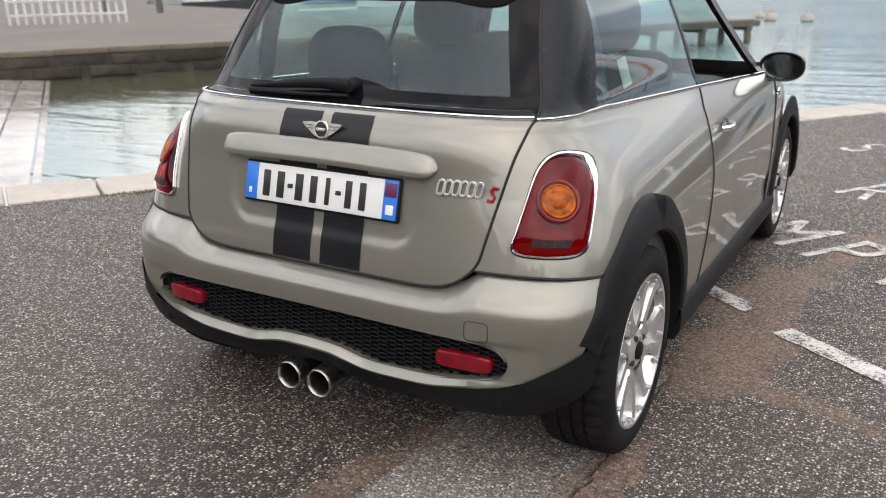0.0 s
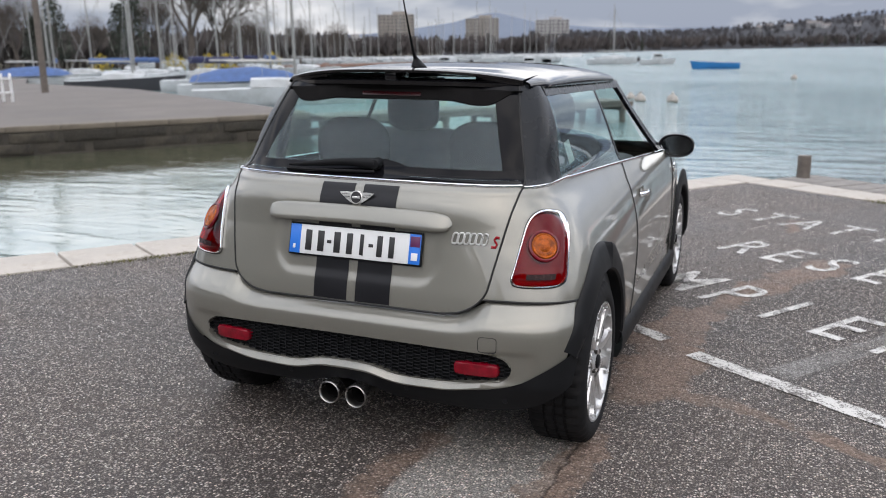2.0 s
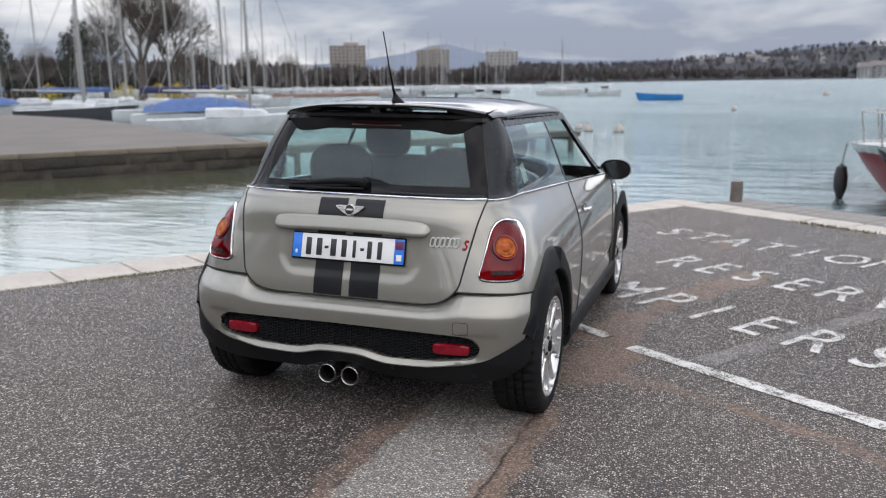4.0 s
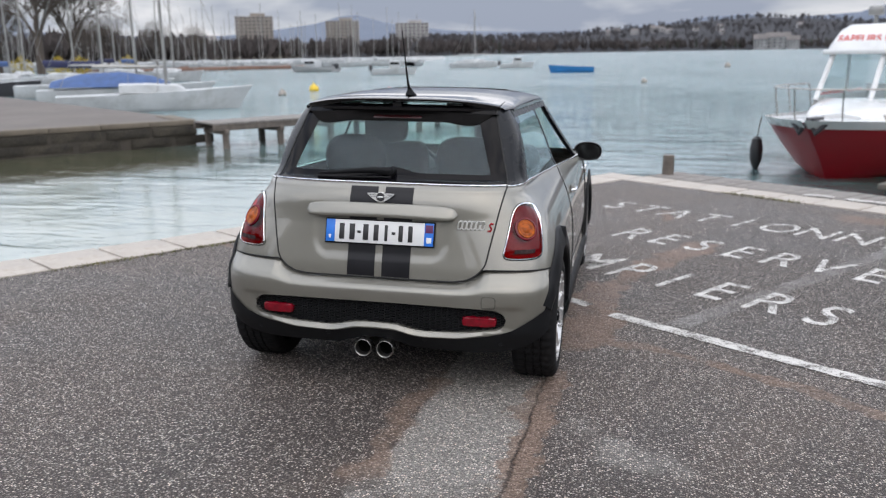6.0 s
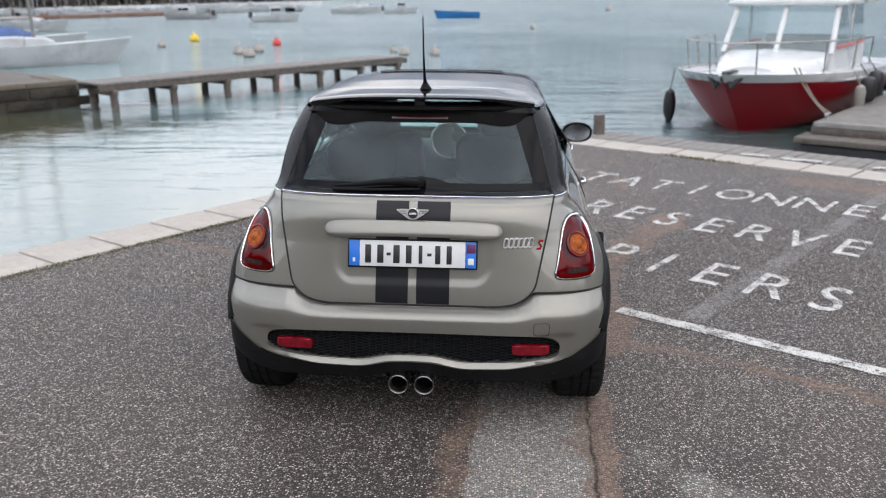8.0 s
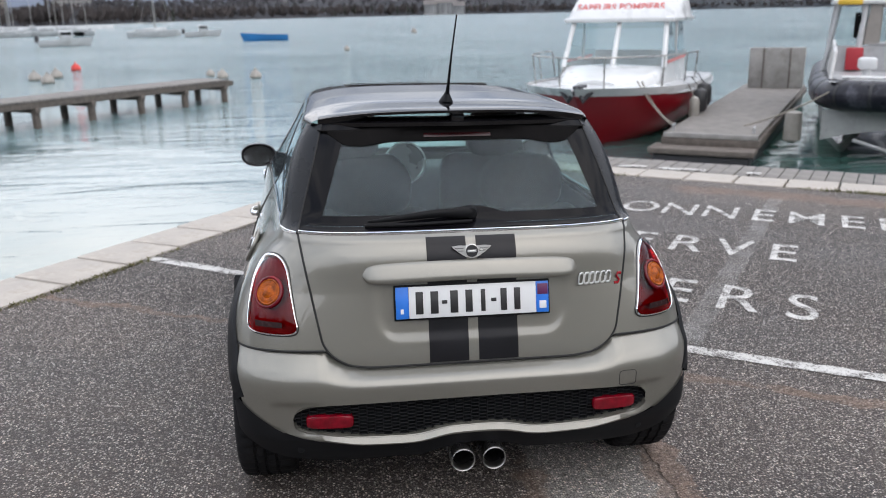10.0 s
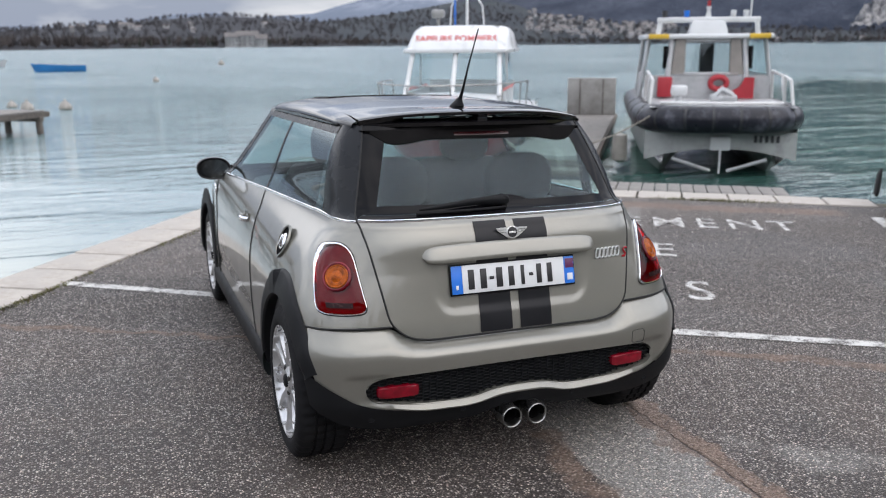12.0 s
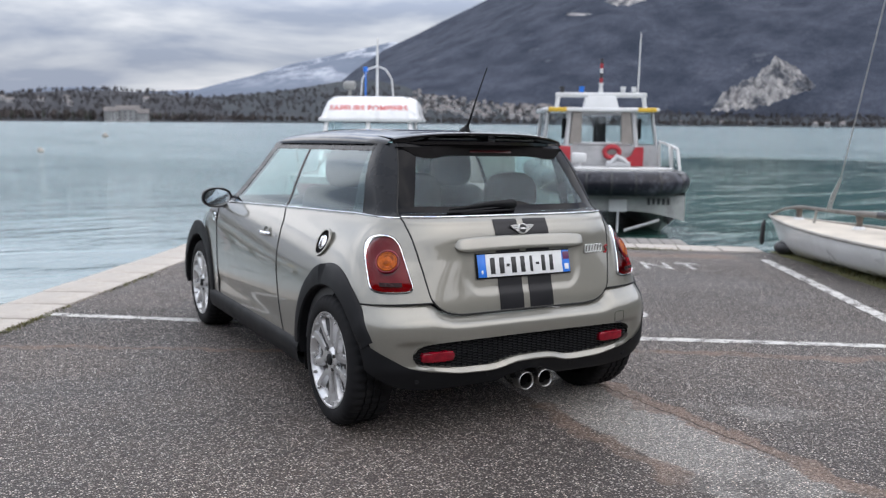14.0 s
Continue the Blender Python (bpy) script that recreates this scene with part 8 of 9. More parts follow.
build_sailboat(m, l, 11.0, cover=M_NAVY, label="white sailing boat with navy sail cover")
m, l = berth((-36.0, 43.0), (-42.0, 39.5))
build_sailboat(m, l, 9.5, hull_mat=M_DARKHULL, label="sailing boat with dark hull")
m, l = berth((-41.5, 50.0), (-48.5, 46.0))
build_sailboat(m, l, 10.5, cover=M_TARP, label="white sailing boat with blue sail cover")
m, l = berth((-50.0, 50.0), (-56.5, 45.5))
build_sailboat(m, l, 9.0, tarp=M_TARP, label="sailing boat under a bright blue cover")
rnd = random.Random(21)
for k in range(12):
    a, r = radians(-52 + 2.0 * k + rnd.uniform(-0.8, 0.8)), rnd.uniform(62, 95)
    build_sailboat(pose(r * math.sin(a), r * math.cos(a), WATER_Z, 0, 0, rnd.uniform(30, 120)), rnd.uniform(6.5, 8.5), rnd.uniform(9, 12),
                   cover=rnd.choice((None, M_NAVY, M_TARP)), group="sailing boats in the marina")
build_motorboat(pose(-43.8, 104.6, WATER_Z, 0, 0, -105), 7.0, M_ALU, "grey motor boat at a mooring")
build_motorboat(pose(-22.5, 87.6, WATER_Z, 0, 0, 105), 4.7, M_FARWHITE, "small white motor boat at a mooring")
build_motorboat(pose(-7.6, 90.0, WATER_Z, 0, 0, -82), 4.6, M_BLUE, "plain blue rowing boat at a mooring", cabin=False)
build_motorboat(pose(-13.0, 118.5, WATER_Z, 0, 0, 100), 4.6, M_FARWHITE, "small white boat at a mooring")
build_sailboat(pose(-19.5, 122.0, WATER_Z, 0, 0, 80), 6.5, 8.5, label="small sailing boat at a mooring")
build_sailboat(pose(-25.5, 128.0, WATER_Z, 0, 0, -70), 6.0, 8.0, label="small sailing boat at a mooring")


def buoy(x, y, r, mat, label):
    bm = bmesh.new()
    lathe(bm, [(-0.9 * r, 0.02), (-0.75 * r, 0.62 * r), (-0.1 * r, r), (0.5 * r, 0.85 * r), (0.95 * r, 0.35 * r), (1.05 * r, 0.16 * r), (1.35 * r, 0.14 * r), (1.4 * r, 0.01)], 16, Matrix.Rotation(-math.pi / 2, 4, "Y"))
    solo("buoy", bm, mat, label, "buoy", pose(x, y, WATER_Z + 0.35 * r), group="mooring buoys")


for x, y, r in ((-4.3, 34.2, 0.25), (-2.9, 33.8, 0.25), (-12.4, 36.2, 0.28), (-11.3, 34.2, 0.28), (-11.9, 37.6, 0.28), (-19.0, 43.0, 0.25), (13.2, 112.5, 0.4), (2.0, 60.0, 0.22), (-5.0, 36.0, 0.2)):
    buoy(x, y, r, M_BUOYWHITE, "dirty white mooring buoy")
buoy(-19.2, 48.6, 0.32, M_BUOYYELLOW, "yellow plastic mooring buoy")
buoy(-12.5, 43.2, 0.25, M_BUOYRED, "red plastic mooring buoy")


# ---- the far shore ----
def slope_material(name, dark, light, bare, amount, scale, snow=None):
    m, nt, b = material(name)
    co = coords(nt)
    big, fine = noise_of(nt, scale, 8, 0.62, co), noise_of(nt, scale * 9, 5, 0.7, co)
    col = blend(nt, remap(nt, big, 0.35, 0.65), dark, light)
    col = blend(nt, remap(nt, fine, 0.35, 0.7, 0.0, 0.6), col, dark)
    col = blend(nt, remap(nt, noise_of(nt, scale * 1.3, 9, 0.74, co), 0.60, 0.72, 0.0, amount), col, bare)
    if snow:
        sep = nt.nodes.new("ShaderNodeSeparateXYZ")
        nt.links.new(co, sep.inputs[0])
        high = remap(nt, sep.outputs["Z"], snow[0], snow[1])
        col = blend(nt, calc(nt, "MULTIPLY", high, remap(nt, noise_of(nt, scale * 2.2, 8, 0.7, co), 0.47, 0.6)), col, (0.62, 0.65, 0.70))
    nt.links.new(col, b.inputs["Base Color"])
    b.inputs["Roughness"].default_value = 0.95
    b.inputs["Specular IOR Level"].default_value = 0.1
    bump(nt, b, calc(nt, "ADD", big, fine), 0.8, 5.0)
    return m


# forest colours lean blue to hold the haze in front of the mountain
M_MOUNTAIN = slope_material("hazy_winter_forest_slope", (0.026, 0.033, 0.049), (0.070, 0.079, 0.104), (0.15, 0.155, 0.175), 0.6, 0.011)
# woods colour shifted to blue-grey as painted haze
M_HILL = slope_material("hazy_wooded_hill", (0.036, 0.042, 0.050), (0.060, 0.066, 0.070), (0.10, 0.12, 0.085), 0.5, 0.006)
# the blue of distant haze is mixed straight into these slope colours
M_FARHILL = slope_material("far_haze_blue_hill", (0.115, 0.138, 0.180), (0.150, 0.175, 0.220), (0.18, 0.20, 0.24), 0.3, 0.002, snow=(150, 330))
# low hill likewise: haze put into its tones
M_LOWHILL = slope_material("low_hazy_hill", (0.042, 0.044, 0.050), (0.066, 0.066, 0.071), (0.15, 0.15, 0.15), 0.25, 0.012)
M_SHORE = slope_material("shore_ground", (0.075, 0.070, 0.055), (0.115, 0.105, 0.080), (0.16, 0.15, 0.12), 0.5, 0.03)


def cliff_material():
    """Pale limestone with upright cracks and stains."""
    m, nt, b = material("pale_limestone_cliff")
    mp = nt.nodes.new("ShaderNodeMapping")
    mp.inputs["Scale"].default_value = (1.0, 1.0, 0.22)
    nt.links.new(coords(nt), mp.inputs["Vector"])
    cracks, broad = noise_of(nt, 0.09, 8, 0.75, mp.outputs[0]), noise_of(nt, 0.022, 6, 0.6, coords(nt))
    col = blend(nt, remap(nt, cracks, 0.38, 0.62), (0.115, 0.114, 0.124), (0.40, 0.385, 0.37))
    col = blend(nt, remap(nt, broad, 0.49, 0.58, 0.0, 0.95), col, (0.050, 0.055, 0.068))
    nt.links.new(col, b.inputs["Base Color"])
    b.inputs["Roughness"].default_value = 0.95
    bump(nt, b, cracks, 0.6, 4.0)
    return m


M_CLIFF = cliff_material()
M_TWIG = surface("bare_winter_twigs", (0.090, 0.073, 0.062), 0.9, vary=0.35, scale=0.05, grain=1.0, relief=0.0)
M_WOODS = surface("brown_winter_woods", (0.062, 0.052, 0.050), 0.95, vary=0.45, scale=0.02, grain=0.5, relief=0.0)
# tree colour greyed to carry the haze over the slopes
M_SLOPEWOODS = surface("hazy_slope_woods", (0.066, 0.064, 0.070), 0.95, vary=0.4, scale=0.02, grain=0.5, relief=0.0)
M_CONIFER = surface("dark_conifer_needles", (0.028, 0.036, 0.024), 0.9, vary=0.4, scale=0.3, grain=2.0, relief=0.0)
M_FACADE = surface("pale_tower_facade", (0.25, 0.225, 0.20), 0.9, vary=0.15, scale=0.05, grain=0.6, relief=0.0)
M_FACADE2 = surface("white_tower_facade", (0.31, 0.30, 0.295), 0.9, vary=0.15, scale=0.05, grain=0.6, relief=0.0)
# wall tone neutralised to paint in the haze over the village
M_HOUSE = surface("hazy_house_walls", (0.33, 0.33, 0.335), 0.9, vary=0.7, scale=0.03, grain=0.25, relief=0.0)
M_DARKWINDOW = surface("dark_far_windows", (0.07, 0.075, 0.08), 0.3, vary=0.2, relief=0.0)
# roof brown greyed for the same painted haze
M_ROOFTILE = surface("haze_grey_roof", (0.155, 0.142, 0.138), 0.9, vary=0.25, scale=0.1, grain=1.0, relief=0.0)
M_FORSYTHIA = surface("yellow_spring_blossom", (0.42, 0.32, 0.05), 0.9, vary=0.4, scale=0.5, grain=3.0, relief=0.0)
EYE_Z = 1.45


def polar(az, r, z):
    a = radians(az)
    return Vector((r * math.sin(a), r * math.cos(a), z))


def slope_height(profile, near, far, rough, bulge, a, r):
    """The height of a hillside at an azimuth and a distance."""
    e = float(np.interp(a, [p[0] for p in profile], [p[1] for p in profile]))
    nr = near(a) if callable(near) else near
    t = max(0.0, min(1.0, (r - nr) / (far - nr)))
    top = EYE_Z + far * math.tan(radians(e))
    p = polar(a, r, 0)
    n = noise.fractal(Vector((p.x, p.y, 0)) * (4.0 / far), 0.9, 2.1, 6)
    return WATER_Z + (top - WATER_Z) * (t ** bulge + rough * n * min(1.0, 4 * t) * (1.0 if t < 0.95 else 0.35))


def ridge(name, label, category, mat, profile, near, far, rough, step=0.25, rows=26, bulge=0.75):
    """A hillside between two distances; profile: the skyline as azimuth and elevation."""
    az = np.arange(profile[0][0], profile[-1][0] + step / 2, step)
    bm = bmesh.new()
    grid = []
    for i in range(rows + 1):
        t = i / rows
        row = []
        for a in az:
            nr = near(a) if callable(near) else near
            r = nr + (far - nr) * t
            p = polar(a, r, 0)
            h = slope_height(profile, near, far, rough, bulge, a, r)
            row.append(Vector((p.x, p.y, h)))
        grid.append(row)
    # the back of the hill
    grid.append([Vector((p.x * 1.06, p.y * 1.06, -5.0)) for p in grid[-1]])
    sheet(bm, grid, flip=True)
    return solo(name, bm, mat, label, category, kind="structure")


def shore_distance(a):
    return float(np.interp(a, (-75, -50, -40, -30, -26, -15, -5, 5, 20, 40, 60, 110), (120, 150, 180, 225, 270, 450, 800, 1050, 1250, 1450, 1450, 1400)))


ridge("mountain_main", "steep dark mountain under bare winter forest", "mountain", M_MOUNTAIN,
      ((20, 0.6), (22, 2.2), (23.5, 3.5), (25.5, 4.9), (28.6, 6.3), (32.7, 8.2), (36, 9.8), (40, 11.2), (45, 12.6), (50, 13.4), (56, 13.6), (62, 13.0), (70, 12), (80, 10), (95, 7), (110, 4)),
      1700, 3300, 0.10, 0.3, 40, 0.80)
GREEN = ((6, 0.9), (10, 1.5), (13.3, 1.45), (16, 1.7), (18.75, 2.05), (22.5, 2.75), (25, 2.9), (28, 2.2), (32, 1.7), (40, 1.35), (50, 0.9), (60, 0.8), (75, 0.6))
ridge("hill_green", "wooded lower hill with meadows, blued with haze", "hill", M_HILL, GREEN, shore_distance, 2000, 0.10, 0.3, 20, 0.8)
ridge("mountain_far", "far mountain with snow fields, its slopes coloured haze blue", "mountain", M_FARHILL,
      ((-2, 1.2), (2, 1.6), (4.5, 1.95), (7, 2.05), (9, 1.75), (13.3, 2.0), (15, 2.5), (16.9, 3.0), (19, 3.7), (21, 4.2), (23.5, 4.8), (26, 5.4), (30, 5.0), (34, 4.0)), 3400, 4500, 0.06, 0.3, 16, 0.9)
LOW = ((-22, 0.7), (-15, 0.85), (-10, 0.8), (-4.5, 0.95), (-1, 1.25), (2.7, 1.6), (5, 1.75), (7.8, 1.85), (10, 1.75), (13, 1.5), (16, 1.1), (20, 0.9))
ridge("hill_low", "low wooded hill beyond the lake, greyed with haze", "hill", M_LOWHILL, LOW, shore_distance, 1900, 0.10, 0.3, 18, 0.7)
ridge("hill_blue", "far rounded hill coloured haze blue", "hill", M_FARHILL,
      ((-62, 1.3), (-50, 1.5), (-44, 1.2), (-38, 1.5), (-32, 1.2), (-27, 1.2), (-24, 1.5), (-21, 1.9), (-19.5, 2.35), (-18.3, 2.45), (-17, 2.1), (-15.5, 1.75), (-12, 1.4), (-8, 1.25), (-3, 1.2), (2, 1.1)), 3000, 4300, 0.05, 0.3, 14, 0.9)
ridge("shore_land", "flat wooded shore behind the marina", "shore", M_SHORE,
      ((-75, 0.35), (-50, 0.3), (-38, 0.25), (-26, 0.2), (-15, 0.18), (-5, 0.2), (5, 0.25), (20, 0.3), (60, 0.3)), shore_distance, 1850, 0.0, 1.0, 6, 1.0)

# pale cliff on the mountain's flank
bm = bmesh.new()
rows = []
for i in range(25):
    t = i / 24
    row = []
    for j in range(71):
        u = j / 70
        a = 47.3 + 6.0 * u + 0.18 * noise.noise(Vector((t * 9, u * 4, 5)))
        lo = float(np.interp(u, (0, 0.5, 1), (0.87, 1.15, 2.4))) + 0.26 * noise.fractal(Vector((u * 11, 0, 3)), 0.8, 2.0, 4)
        hi = lo + 0.05 + float(np.interp(u, (0, 0.12, 0.3, 0.5, 0.62, 0.75, 0.88, 1.0), (0.1, 1.1, 1.7, 2.3, 2.8, 2.0, 1.1, 0.1))) + 0.25 * noise.fractal(Vector((u * 14, 1, 8)), 0.8, 2.0, 4)
        e = lo + (hi - lo) * t
        r = 1640 + 40 * t + 4 * noise.fractal(Vector((u * 22, t * 5, 1)), 0.7, 2.0, 5)
        row.append(polar(a, r, EYE_Z + r * math.tan(radians(e))))
    rows.append(row)
sheet(bm, rows, flip=True)
solo("cliff", bm, M_CLIFF, "pale limestone cliff on the mountainside", "cliff", kind="structure", smooth=False)
bm = bmesh.new()
for a0, e0, w, h in ((41.5, 8.0, 2.6, 0.7), (38.5, 7.2, 1.6, 0.35)):
    rows = []
    for i in range(7):
        t = i / 6
        rows.append([polar(a0 + w * (u - 0.5), 1640 + 20 * t, EYE_Z + 1640 * math.tan(radians(e0 + h * (t - 0.5) * (1 - abs(2 * u - 1) ** 2) + 0.12 * noise.noise(Vector((u * 7, t * 3, a0)))))) for u in np.linspace(0, 1, 11)])
    sheet(bm, rows, flip=True)
solo("rock_bands", bm, M_CLIFF, "small pale rock bands on the mountainside", "cliff", kind="structure", smooth=False)


# woods: every tree a fan of thin bare branches
def bare_crown(bm, base, height, spread, rnd, count):
    up = Vector((0, 0, 1))
    trunk = height * 0.35
    w = height * 0.018
    for k in range(count):
        a = rnd.uniform(0, 2 * math.pi)
        lean = rnd.uniform(0.05, 1.0)
        start = base + up * trunk * rnd.uniform(0.2, 1.0)
        tip = base + Vector((math.cos(a) * spread * lean, math.sin(a) * spread * lean, height * rnd.uniform(0.62, 1.0) * (1 - 0.30 * lean * lean)))
        side = Vector((-math.sin(a + 1.1), math.cos(a + 1.1), 0)) * w * rnd.uniform(1.5, 4.5)
        mid = start.lerp(tip, 0.6) + side * rnd.uniform(0.5, 2.0)
        v = [bm.verts.new(start), bm.verts.new(mid), bm.verts.new(tip), bm.verts.new(mid - side * 3.0)]
        bm.faces.new(v)
    s = Vector((w * 0.9, w * 0.5, 0))
    v = [bm.verts.new(base - s), bm.verts.new(base + s), bm.verts.new(base + up * trunk * 1.3)]
    bm.faces.new(v)


def build_woods():
    rnd = random.Random(31)
    bm = bmesh.new()
    for _ in range(2300):
        a = rnd.uniform(-62, 62)
        r = shore_distance(a) + abs(rnd.gauss(0, 1)) * (25 if a < -10 else 60) + 4
        h = float(np.interp(a, (-60, -40, -26, -15, -5, 5, 20, 60), (9, 8.5, 8.5, 11, 14, 15, 13, 10))) * rnd.uniform(0.65, 1.15)
        bare_crown(bm, polar(a, r, WATER_Z + 0.1), h, h * 0.36, rnd, 11)
    solo("shore_woods", bm, M_WOODS, "belt of bare brown winter trees along the far shore", "woods", kind="stuff", smooth=False)
    bm = bmesh.new()
    for _ in range(2600):
        a = rnd.uniform(-16, 62)
        r = rnd.uniform(shore_distance(a), 1880)
        z = slope_height(GREEN, shore_distance, 2000, 0.10, 0.8, a, r) if a > 6 else -9
        if a < 20:
            z = max(z, slope_height(LOW, shore_distance, 1900, 0.10, 0.7, a, r))
        h = rnd.uniform(7, 14)
        bare_crown(bm, polar(a, r, z - 0.5), h, h * 0.42, rnd, 8)
    solo("slope_woods", bm, M_SLOPEWOODS, "bare winter woods on the far slopes, greyed with haze", "woods", kind="stuff", smooth=False)
    bm = bmesh.new()
    for _ in range(140):
        a = rnd.choice((-9, 1.5, 5.8, 6.6, 8.9, 10.9, 11.4, 12.2, 24, 30, 38, 46)) + rnd.gauss(0, 1.2)
        r = shore_distance(a) * 1.01 + rnd.uniform(0, 40)
        h = rnd.uniform(9, 15)
        base = polar(a, r, WATER_Z)
        for k in range(7):
            z0, z1 = h * k / 7, h * (k + 1.6) / 7
            w = h * 0.16 * (1 - k / 8)
            for j in range(6):
                b = j * math.pi / 3 + rnd.uniform(-0.3, 0.3)
                v = [bm.verts.new(base + Vector((math.cos(b) * w, math.sin(b) * w, z0 + rnd.uniform(-0.4, 0.4)))), bm.verts.new(base + Vector((math.cos(b + 1.1) * w, math.sin(b + 1.1) * w, z0))), bm.verts.new(base + Vector((0, 0, min(h, z1))))]
                bm.faces.new(v)
    solo("shore_conifers", bm, M_CONIFER, "dark conifers among the shore trees", "woods", kind="stuff", smooth=False)


def build_park():
    """The trees behind the car park, which the panels mirror."""
    rnd = random.Random(92)
    bm = bmesh.new()
    for _ in range(620):
        a = rnd.uniform(88, 262)
        r = rnd.uniform(42, 80)
        h = rnd.uniform(9, 15)
        bare_crown(bm, LOT @ polar(a, r, -0.1), h, h * 0.40, rnd, 26)
    solo("park_woods", bm, M_WOODS, "bare brown trees behind the car park", "woods", kind="stuff", smooth=False)


def branches(bm, start, direction, length, radius, depth, rnd):
    """A limb that splits again and again."""
    end = start + direction * length
    bend = start.lerp(end, 0.5) + Vector((rnd.uniform(-1, 1), rnd.uniform(-1, 1), rnd.uniform(0, 1))) * length * 0.07
    tube(bm, [start, bend, end], [radius, radius * 0.85, radius * 0.62], 5 if depth > 2 else 3, caps=False)
    if depth == 0:
        return
    for _ in range(rnd.choice((3, 3, 4)) if depth > 1 else 5):
        a, tilt = rnd.uniform(0, 2 * math.pi), rnd.uniform(0.30, 0.85)
        side = direction.orthogonal().normalized()
        side.rotate(Matrix.Rotation(a, 3, direction))
        d = (direction * math.cos(tilt) + side * math.sin(tilt) + Vector((0, 0, 0.12))).normalized()
        branches(bm, bend.lerp(end, rnd.uniform(0.2, 1.0)), d, length * rnd.uniform(0.55, 0.78), radius * 0.60, depth - 1, rnd)


def build_trees():
    rnd = random.Random(8)
    made = []
    for k in range(3):
        tree = thing("tree", "tall bare leafless tree behind the marina", "tree", pose(0, 0, -60), group="bare trees behind the marina")
        bm = bmesh.new()
        tube(bm, [(0, 0, 0), (0.05, 0, 1.5), (0, 0.1, 3.2)], [0.42, 0.34, 0.28], 8, caps=False)
        part("trunk", bm, M_TWIG, tree)
        bm = bmesh.new()
        for q in range(5):
            a = 2 * math.pi * q / 5 + rnd.uniform(-0.4, 0.4)
            d = Vector((math.cos(a) * 0.5, math.sin(a) * 0.5, 1.0)).normalized()
            branches(bm, Vector((0, 0.1, 2.9)), d, 3.1, 0.15, 5, rnd)
        for _ in range(5200):
            u, b = rnd.random() ** 0.45, rnd.uniform(0, 2 * math.pi)
            up = rnd.uniform(-0.75, 1.0)
            flat = math.sqrt(max(0.0, 1 - up * up))
            c = Vector((math.cos(b) * flat * 4.3 * u, math.sin(b) * flat * 4.3 * u, 8.0 + up * 4.6 * u))
            d = (c - Vector((0, 0, 4.0))).normalized() + Vector((rnd.gauss(0, 0.5), rnd.gauss(0, 0.5), rnd.gauss(0, 0.4)))
            w = Vector((rnd.uniform(-1, 1), rnd.uniform(-1, 1), rnd.uniform(-0.3, 0.3))) * 0.022
            bm.faces.new([bm.verts.new(c - w), bm.verts.new(c + w), bm.verts.new(c + d * rnd.uniform(0.4, 0.95))])
        part("crown", bm, M_TWIG, tree, "crown of bare twigs")
        made.append(tree)
    spots = ((-38.6, 108, 1.35), (-36.6, 112, 1.15), (-40.8, 118, 0.85), (-34.5, 130, 0.62), (-44.6, 125, 0.6), (-31.5, 150, 0.62), (-49, 110, 0.8), (-29, 165, 0.6), (-52, 115, 0.9), (-35.8, 140, 0.7))
    for i, (a, r, s) in enumerate(spots):
        p = polar(a, r, WATER_Z + 0.4)
        m = pose(p.x, p.y, p.z, 0, 0, 77 * i) @ Matrix.Diagonal((s, s, s, 1))
        if i < 3:
            made[i].matrix_basis = m
        else:
            t = copy_thing(made[i % 3], pose(p.x, p.y, p.z, 0, 0, 77 * i))
            t.scale = (s, s, s)
    # evergreens and blossoming bushes
    for a, r, h in ((-46.8, 100, 8.0), (-42.2, 105, 9.5), (-42.9, 108, 8.0), (-47.9, 104, 6.5)):
        tree = thing("evergreen_tree", "dark rounded evergreen tree behind the marina", "tree", pose(*polar(a, r, WATER_Z + 0.3)), group="evergreens behind the marina")
        bm = bmesh.new()
        tube(bm, [(0, 0, 0), (0.1, 0, h * 0.7)], [0.3, 0.1], 6, caps=False)
        part("trunk", bm, M_TWIG, tree)
        bm = bmesh.new()
        for _ in range(1500):
            z = rnd.uniform(0.22, 1.0)
            rad = h * 0.24 * (1.1 - z) ** 0.5 * rnd.uniform(0.3, 1.15)
            b = rnd.uniform(0, 2 * math.pi)
            c = Vector((math.cos(b) * rad, math.sin(b) * rad, z * h + rnd.uniform(-0.3, 0.3)))
            s = rnd.uniform(0.12, 0.3)
            v = [bm.verts.new(c + Vector((rnd.uniform(-s, s), rnd.uniform(-s, s), rnd.uniform(-s, s)))) for _ in range(3)]
            bm.faces.new(v)
        part("crown", bm, M_CONIFER, tree, "dark needle clumps")
    bm = bmesh.new()
    for a, r in ((-37.6, 98), (-36.4, 99), (-44.3, 96), (-33.4, 110), (-39.8, 97)):
        base = polar(a, r, WATER_Z + 0.4)
        for _ in range(500):
            b, rad, z = rnd.uniform(0, 2 * math.pi), rnd.uniform(0, 1.3), rnd.uniform(0.1, 2.0)
            c = base + Vector((math.cos(b) * rad, math.sin(b) * rad, z * (1.1 - 0.3 * rad)))
            v = [bm.verts.new(c + Vector((rnd.uniform(-0.15, 0.15), rnd.uniform(-0.15, 0.15), rnd.uniform(-0.15, 0.15)))) for _ in range(3)]
            bm.faces.new(v)
    solo("blossom_bushes", bm, M_FORSYTHIA, "yellow spring bushes behind the marina", "bush", kind="stuff", smooth=False)


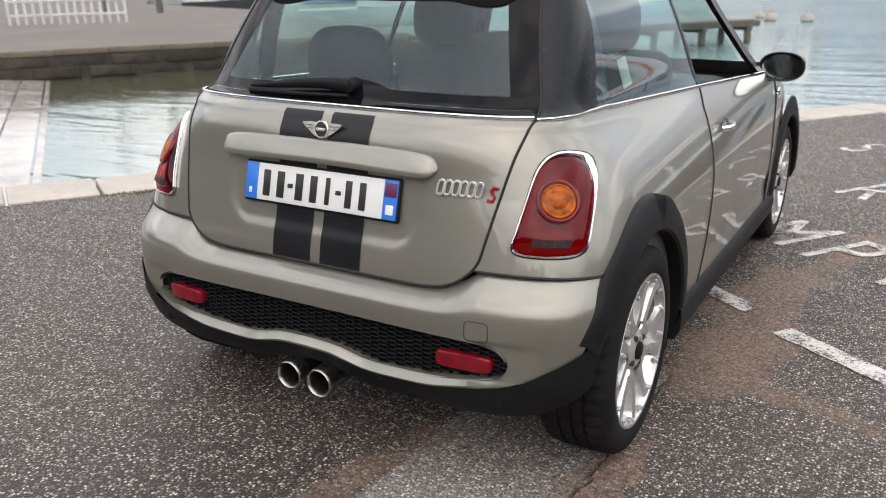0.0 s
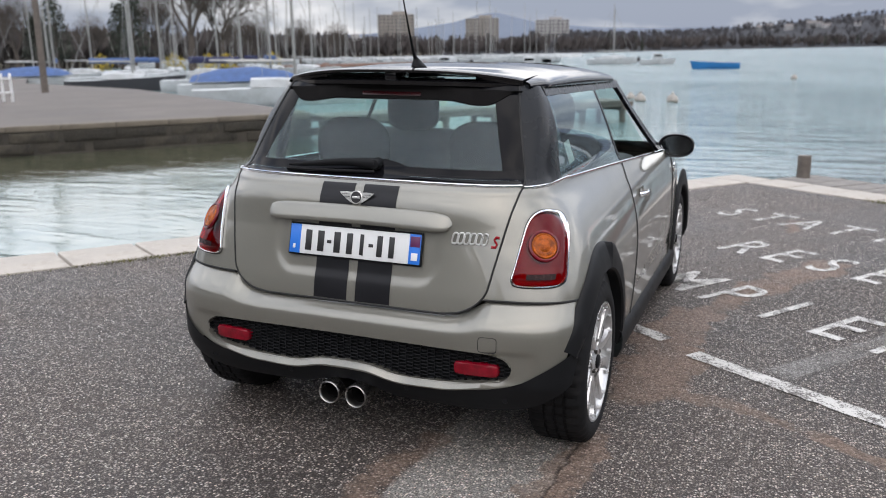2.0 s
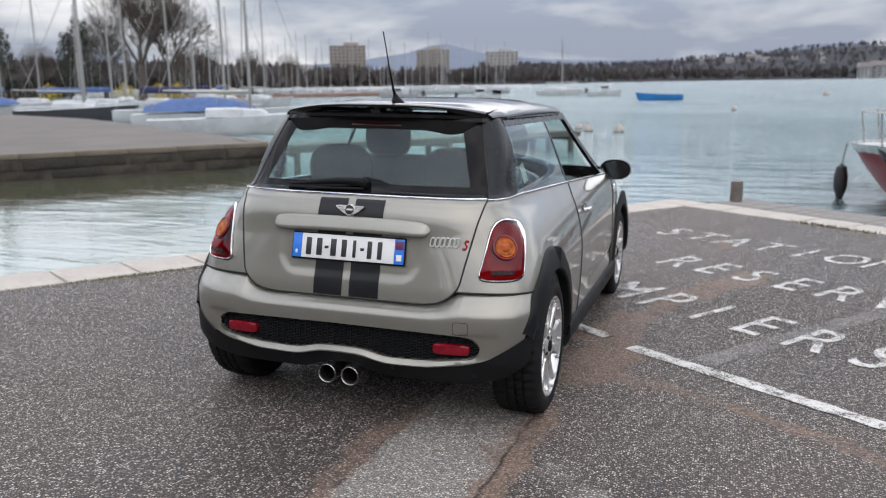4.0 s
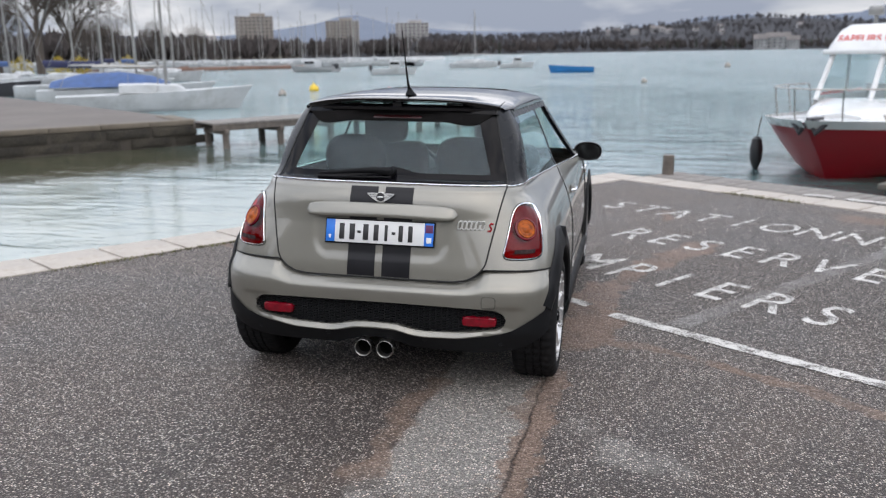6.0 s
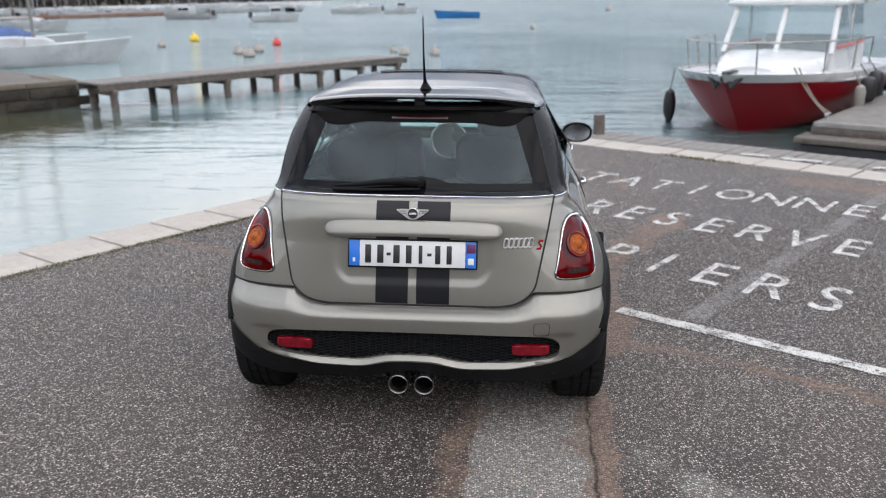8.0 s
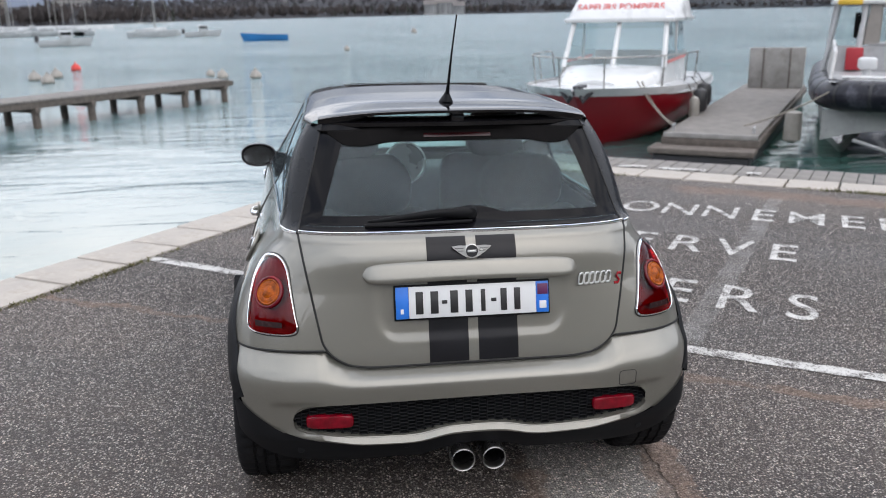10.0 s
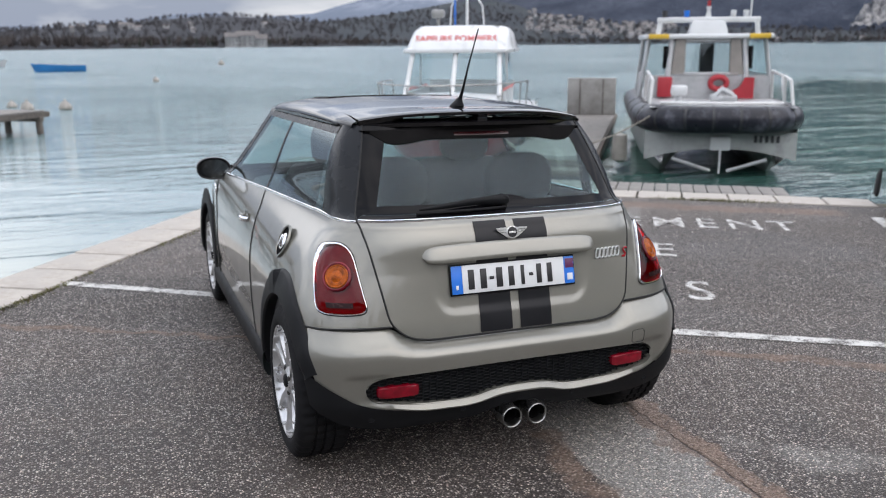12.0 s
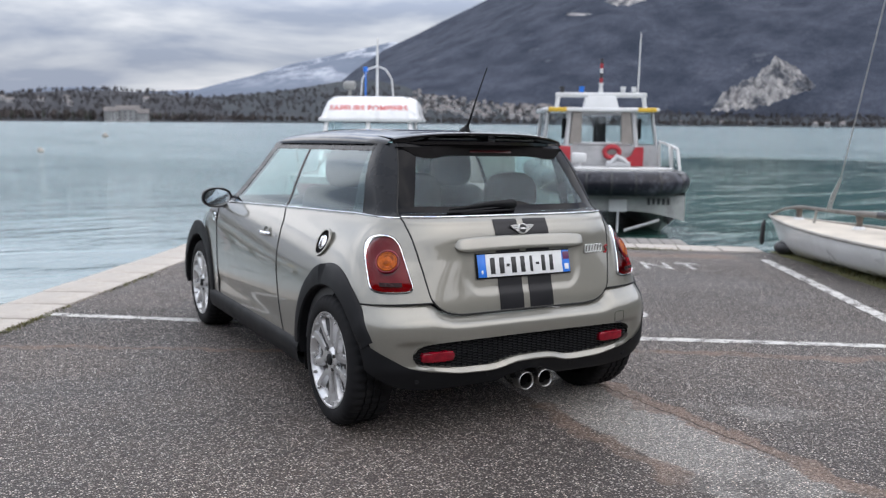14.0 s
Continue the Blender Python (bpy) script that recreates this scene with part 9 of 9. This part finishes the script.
def tower(a0, a1, el, r, mat, floors, bays):
    """A slab of flats on the far shore with rows of windows."""
    c = polar((a0 + a1) / 2, r, WATER_Z)
    w = r * radians(a1 - a0)
    h = EYE_Z + r * math.tan(radians(el)) - WATER_Z
    house = thing("apartment_building", "pale high block of flats behind the bare trees", "building", pose(c.x, c.y, c.z, 0, 0, -(a0 + a1) / 2), group="blocks of flats on the shore")
    bm = bmesh.new()
    box(bm, (w, 14, h), (0, 0, h / 2), 0.1)
    part("wall", bm, mat, house)
    bm = bmesh.new()
    box(bm, (w * 0.4, 6, 2.0), (w * 0.1, 0, h + 0.9), 0.1)
    part("roof_housing", bm, mat, house)
    for f in range(floors):
        z = h * (f + 0.55) / floors
        for b in range(bays):
            bm = bmesh.new()
            box(bm, (w / bays * 0.62, 0.4, h / floors * 0.5), (w * ((b + 0.5) / bays - 0.5), -7.05, z), 0.02)
            part("window", bm, M_DARKWINDOW, house)


def build_houses():
    rnd = random.Random(77)
    for mat, name, label in ((M_HOUSE, "village_houses", "scattered pale houses on the wooded hillside"), (M_ROOFTILE, "village_roofs", "pitched roofs on the hillside, greyed with haze")):
        rnd = random.Random(77)
        bm = bmesh.new()
        for k in range(230):
            kind = rnd.random()
            if kind < 0.70:
                a, r = rnd.uniform(27.5, 37), rnd.uniform(1420, 1950)
                z = slope_height(GREEN, shore_distance, 2000, 0.10, 0.8, a, r)
            elif kind < 0.82:
                a, r = rnd.uniform(-3, 13), rnd.uniform(1150, 1450)
                if k % 3:
                    continue
                z = max(slope_height(GREEN, shore_distance, 2000, 0.10, 0.8, a, r), slope_height(LOW, shore_distance, 1900, 0.10, 0.7, a, r))
            else:
                a, r = rnd.uniform(40, 60), rnd.uniform(1440, 1500)
                z = WATER_Z + 1
                if k % 4:
                    continue
            c = polar(a, r, z)
            s, h = rnd.uniform(6, 11), rnd.uniform(3.5, 7)
            d, turn = rnd.uniform(7, 11), rnd.uniform(-0.6, 0.6)
            rot = Matrix.Rotation(-radians(a) + turn, 4, "Z")
            P = [c + rot @ Vector((x * s / 2, y * d / 2, zz)) for zz in (-6, h) for x, y in ((-1, -1), (1, -1), (1, 1), (-1, 1))]
            R = [c + rot @ Vector((x * s / 2 * 1.05, 0, h + d * 0.32)) for x in (-1, 1)]
            if mat is M_HOUSE:
                v = [bm.verts.new(p) for p in P]
                for f in ((0, 1, 5, 4), (1, 2, 6, 5), (2, 3, 7, 6), (3, 0, 4, 7)):
                    bm.faces.new([v[i] for i in f])
            else:
                v = [bm.verts.new(p) for p in (P[4], P[5], P[6], P[7], R[0], R[1])]
                for f in ((0, 1, 5, 4), (2, 3, 4, 5), (1, 2, 5), (3, 0, 4)):
                    bm.faces.new([v[i] for i in f])
        solo(name, bm, mat, label, "houses", kind="stuff", smooth=False)
    # the larger pale villa by the water
    for a, r, w, h in ((7.9, 1090, 16, 13), (8.9, 1095, 26, 15), (9.8, 1090, 14, 11)):
        c = polar(a, r, WATER_Z)
        house = thing("lakeside_house", "large pale lakeside house among bare trees", "building", pose(c.x, c.y, c.z, 0, 0, -a), group="large lakeside houses")
        bm = bmesh.new()
        box(bm, (w, 12, h), (0, 0, h / 2), 0.1)
        part("wall", bm, M_HOUSE, house)
        bm = bmesh.new()
        rows = [[Vector((x * w * 0.54, y, z)) for y, z in ((-7, h - 0.2), (0, h + 5), (7, h - 0.2))] for x in (-1, 1)]
        sheet(bm, rows)
        part("roof", bm, M_ROOFTILE, house)
        for f in range(3):
            for b in range(4):
                bm = bmesh.new()
                box(bm, (w * 0.10, 0.3, h * 0.14), (w * ((b + 0.5) / 4 - 0.5), -6.05, h * (0.25 + 0.27 * f)), 0.02)
                part("window", bm, M_DARKWINDOW, house)


def build_marina():
    """The crowd of far masts, pontoons and small white hulls."""
    rnd = random.Random(55)
    base = thing("far_sailing_boat", "small white sailing boat in the far marina", "boat", pose(0, 0, -40), group="far marina boats")
    bm = bmesh.new()
    hull(bm, 7.0, 2.2, 0.95, 0.75, -0.2, 0.6, n=8, m=3)
    deck(bm, 7.0, 2.2, 0.95, 0.75, 0.6, n=8)
    part("hull", bm, M_FARWHITE, base)
    bm = bmesh.new()
    box(bm, (1.2, 2.4, 0.5), (0, 3.6, 1.1), 0.1)
    part("cabin", bm, M_FARWHITE, base)
    bm = bmesh.new()
    tube(bm, [(0, 2.9, 0.8), (0, 2.9, 10.0)], [0.065, 0.045], 5)
    part("mast", bm, M_MAST, base)
    first = True
    for k in range(64):
        a, r = rnd.uniform(-41, -13.5), rnd.uniform(135, 205)
        if r > shore_distance(a) - 12:
            r = shore_distance(a) - rnd.uniform(12, 30)
        p = polar(a, r, WATER_Z)
        m = pose(p.x, p.y, p.z, 0, 0, rnd.uniform(0, 180))
        if first:
            base.matrix_basis, first = m, False
            continue
        t = copy_thing(base, m)
        t.scale = (1, 1, rnd.uniform(0.8, 1.15))
    for a0, a1, r in ((-36, -22, 128), (-30, -17, 150)):
        p, q = polar(a0, r, WATER_Z + 0.3), polar(a1, r * 1.1, WATER_Z + 0.3)
        bm = bmesh.new()
        d = q - p
        box(bm, (d.length, 1.8, 0.5), (0, 0, 0), 0.05)
        c = (p + q) / 2
        solo("pontoon", bm, M_PONTOON, "long reddish pontoon of the far marina", "pontoon", pose(c.x, c.y, c.z, 0, 0, math.degrees(math.atan2(d.y, d.x))), group="far pontoons")
    # pale breakwater
    for a0, a1, r0, r1 in ((-33, -12.5, 190, 262),):
        rows = []
        bm = bmesh.new()
        for t in np.linspace(0, 1, 40):
            r = r0 + (r1 - r0) * t
            a = a0 + (a1 - a0) * t
            rows.append([polar(a, r - 2, WATER_Z - 0.2), polar(a, r - 1, WATER_Z + 1.1 + 0.15 * noise.noise(Vector((t * 30, 0, 0)))), polar(a, r + 2, WATER_Z + 1.1), polar(a, r + 3, WATER_Z - 0.2)])
        sheet(bm, rows, flip=True)
        solo("breakwater", bm, M_FARWHITE, "long pale breakwater of the marina", "breakwater", kind="structure", smooth=False)


M_PONTOON = surface("reddish_pontoon_timber", (0.22, 0.13, 0.10), 0.85, vary=0.3, scale=0.5, grain=3.0, relief=0.0)
build_woods()
build_park()
build_trees()
tower(-26.2, -23.8, 2.42, 520, M_FACADE, 12, 9)
tower(-20.35, -18.15, 2.10, 560, M_FACADE, 11, 9)
tower(-15.7, -13.5, 1.93, 620, M_FACADE2, 10, 8)
tower(-28.6, -27.2, 1.0, 480, M_FACADE2, 5, 6)
build_houses()
build_marina()
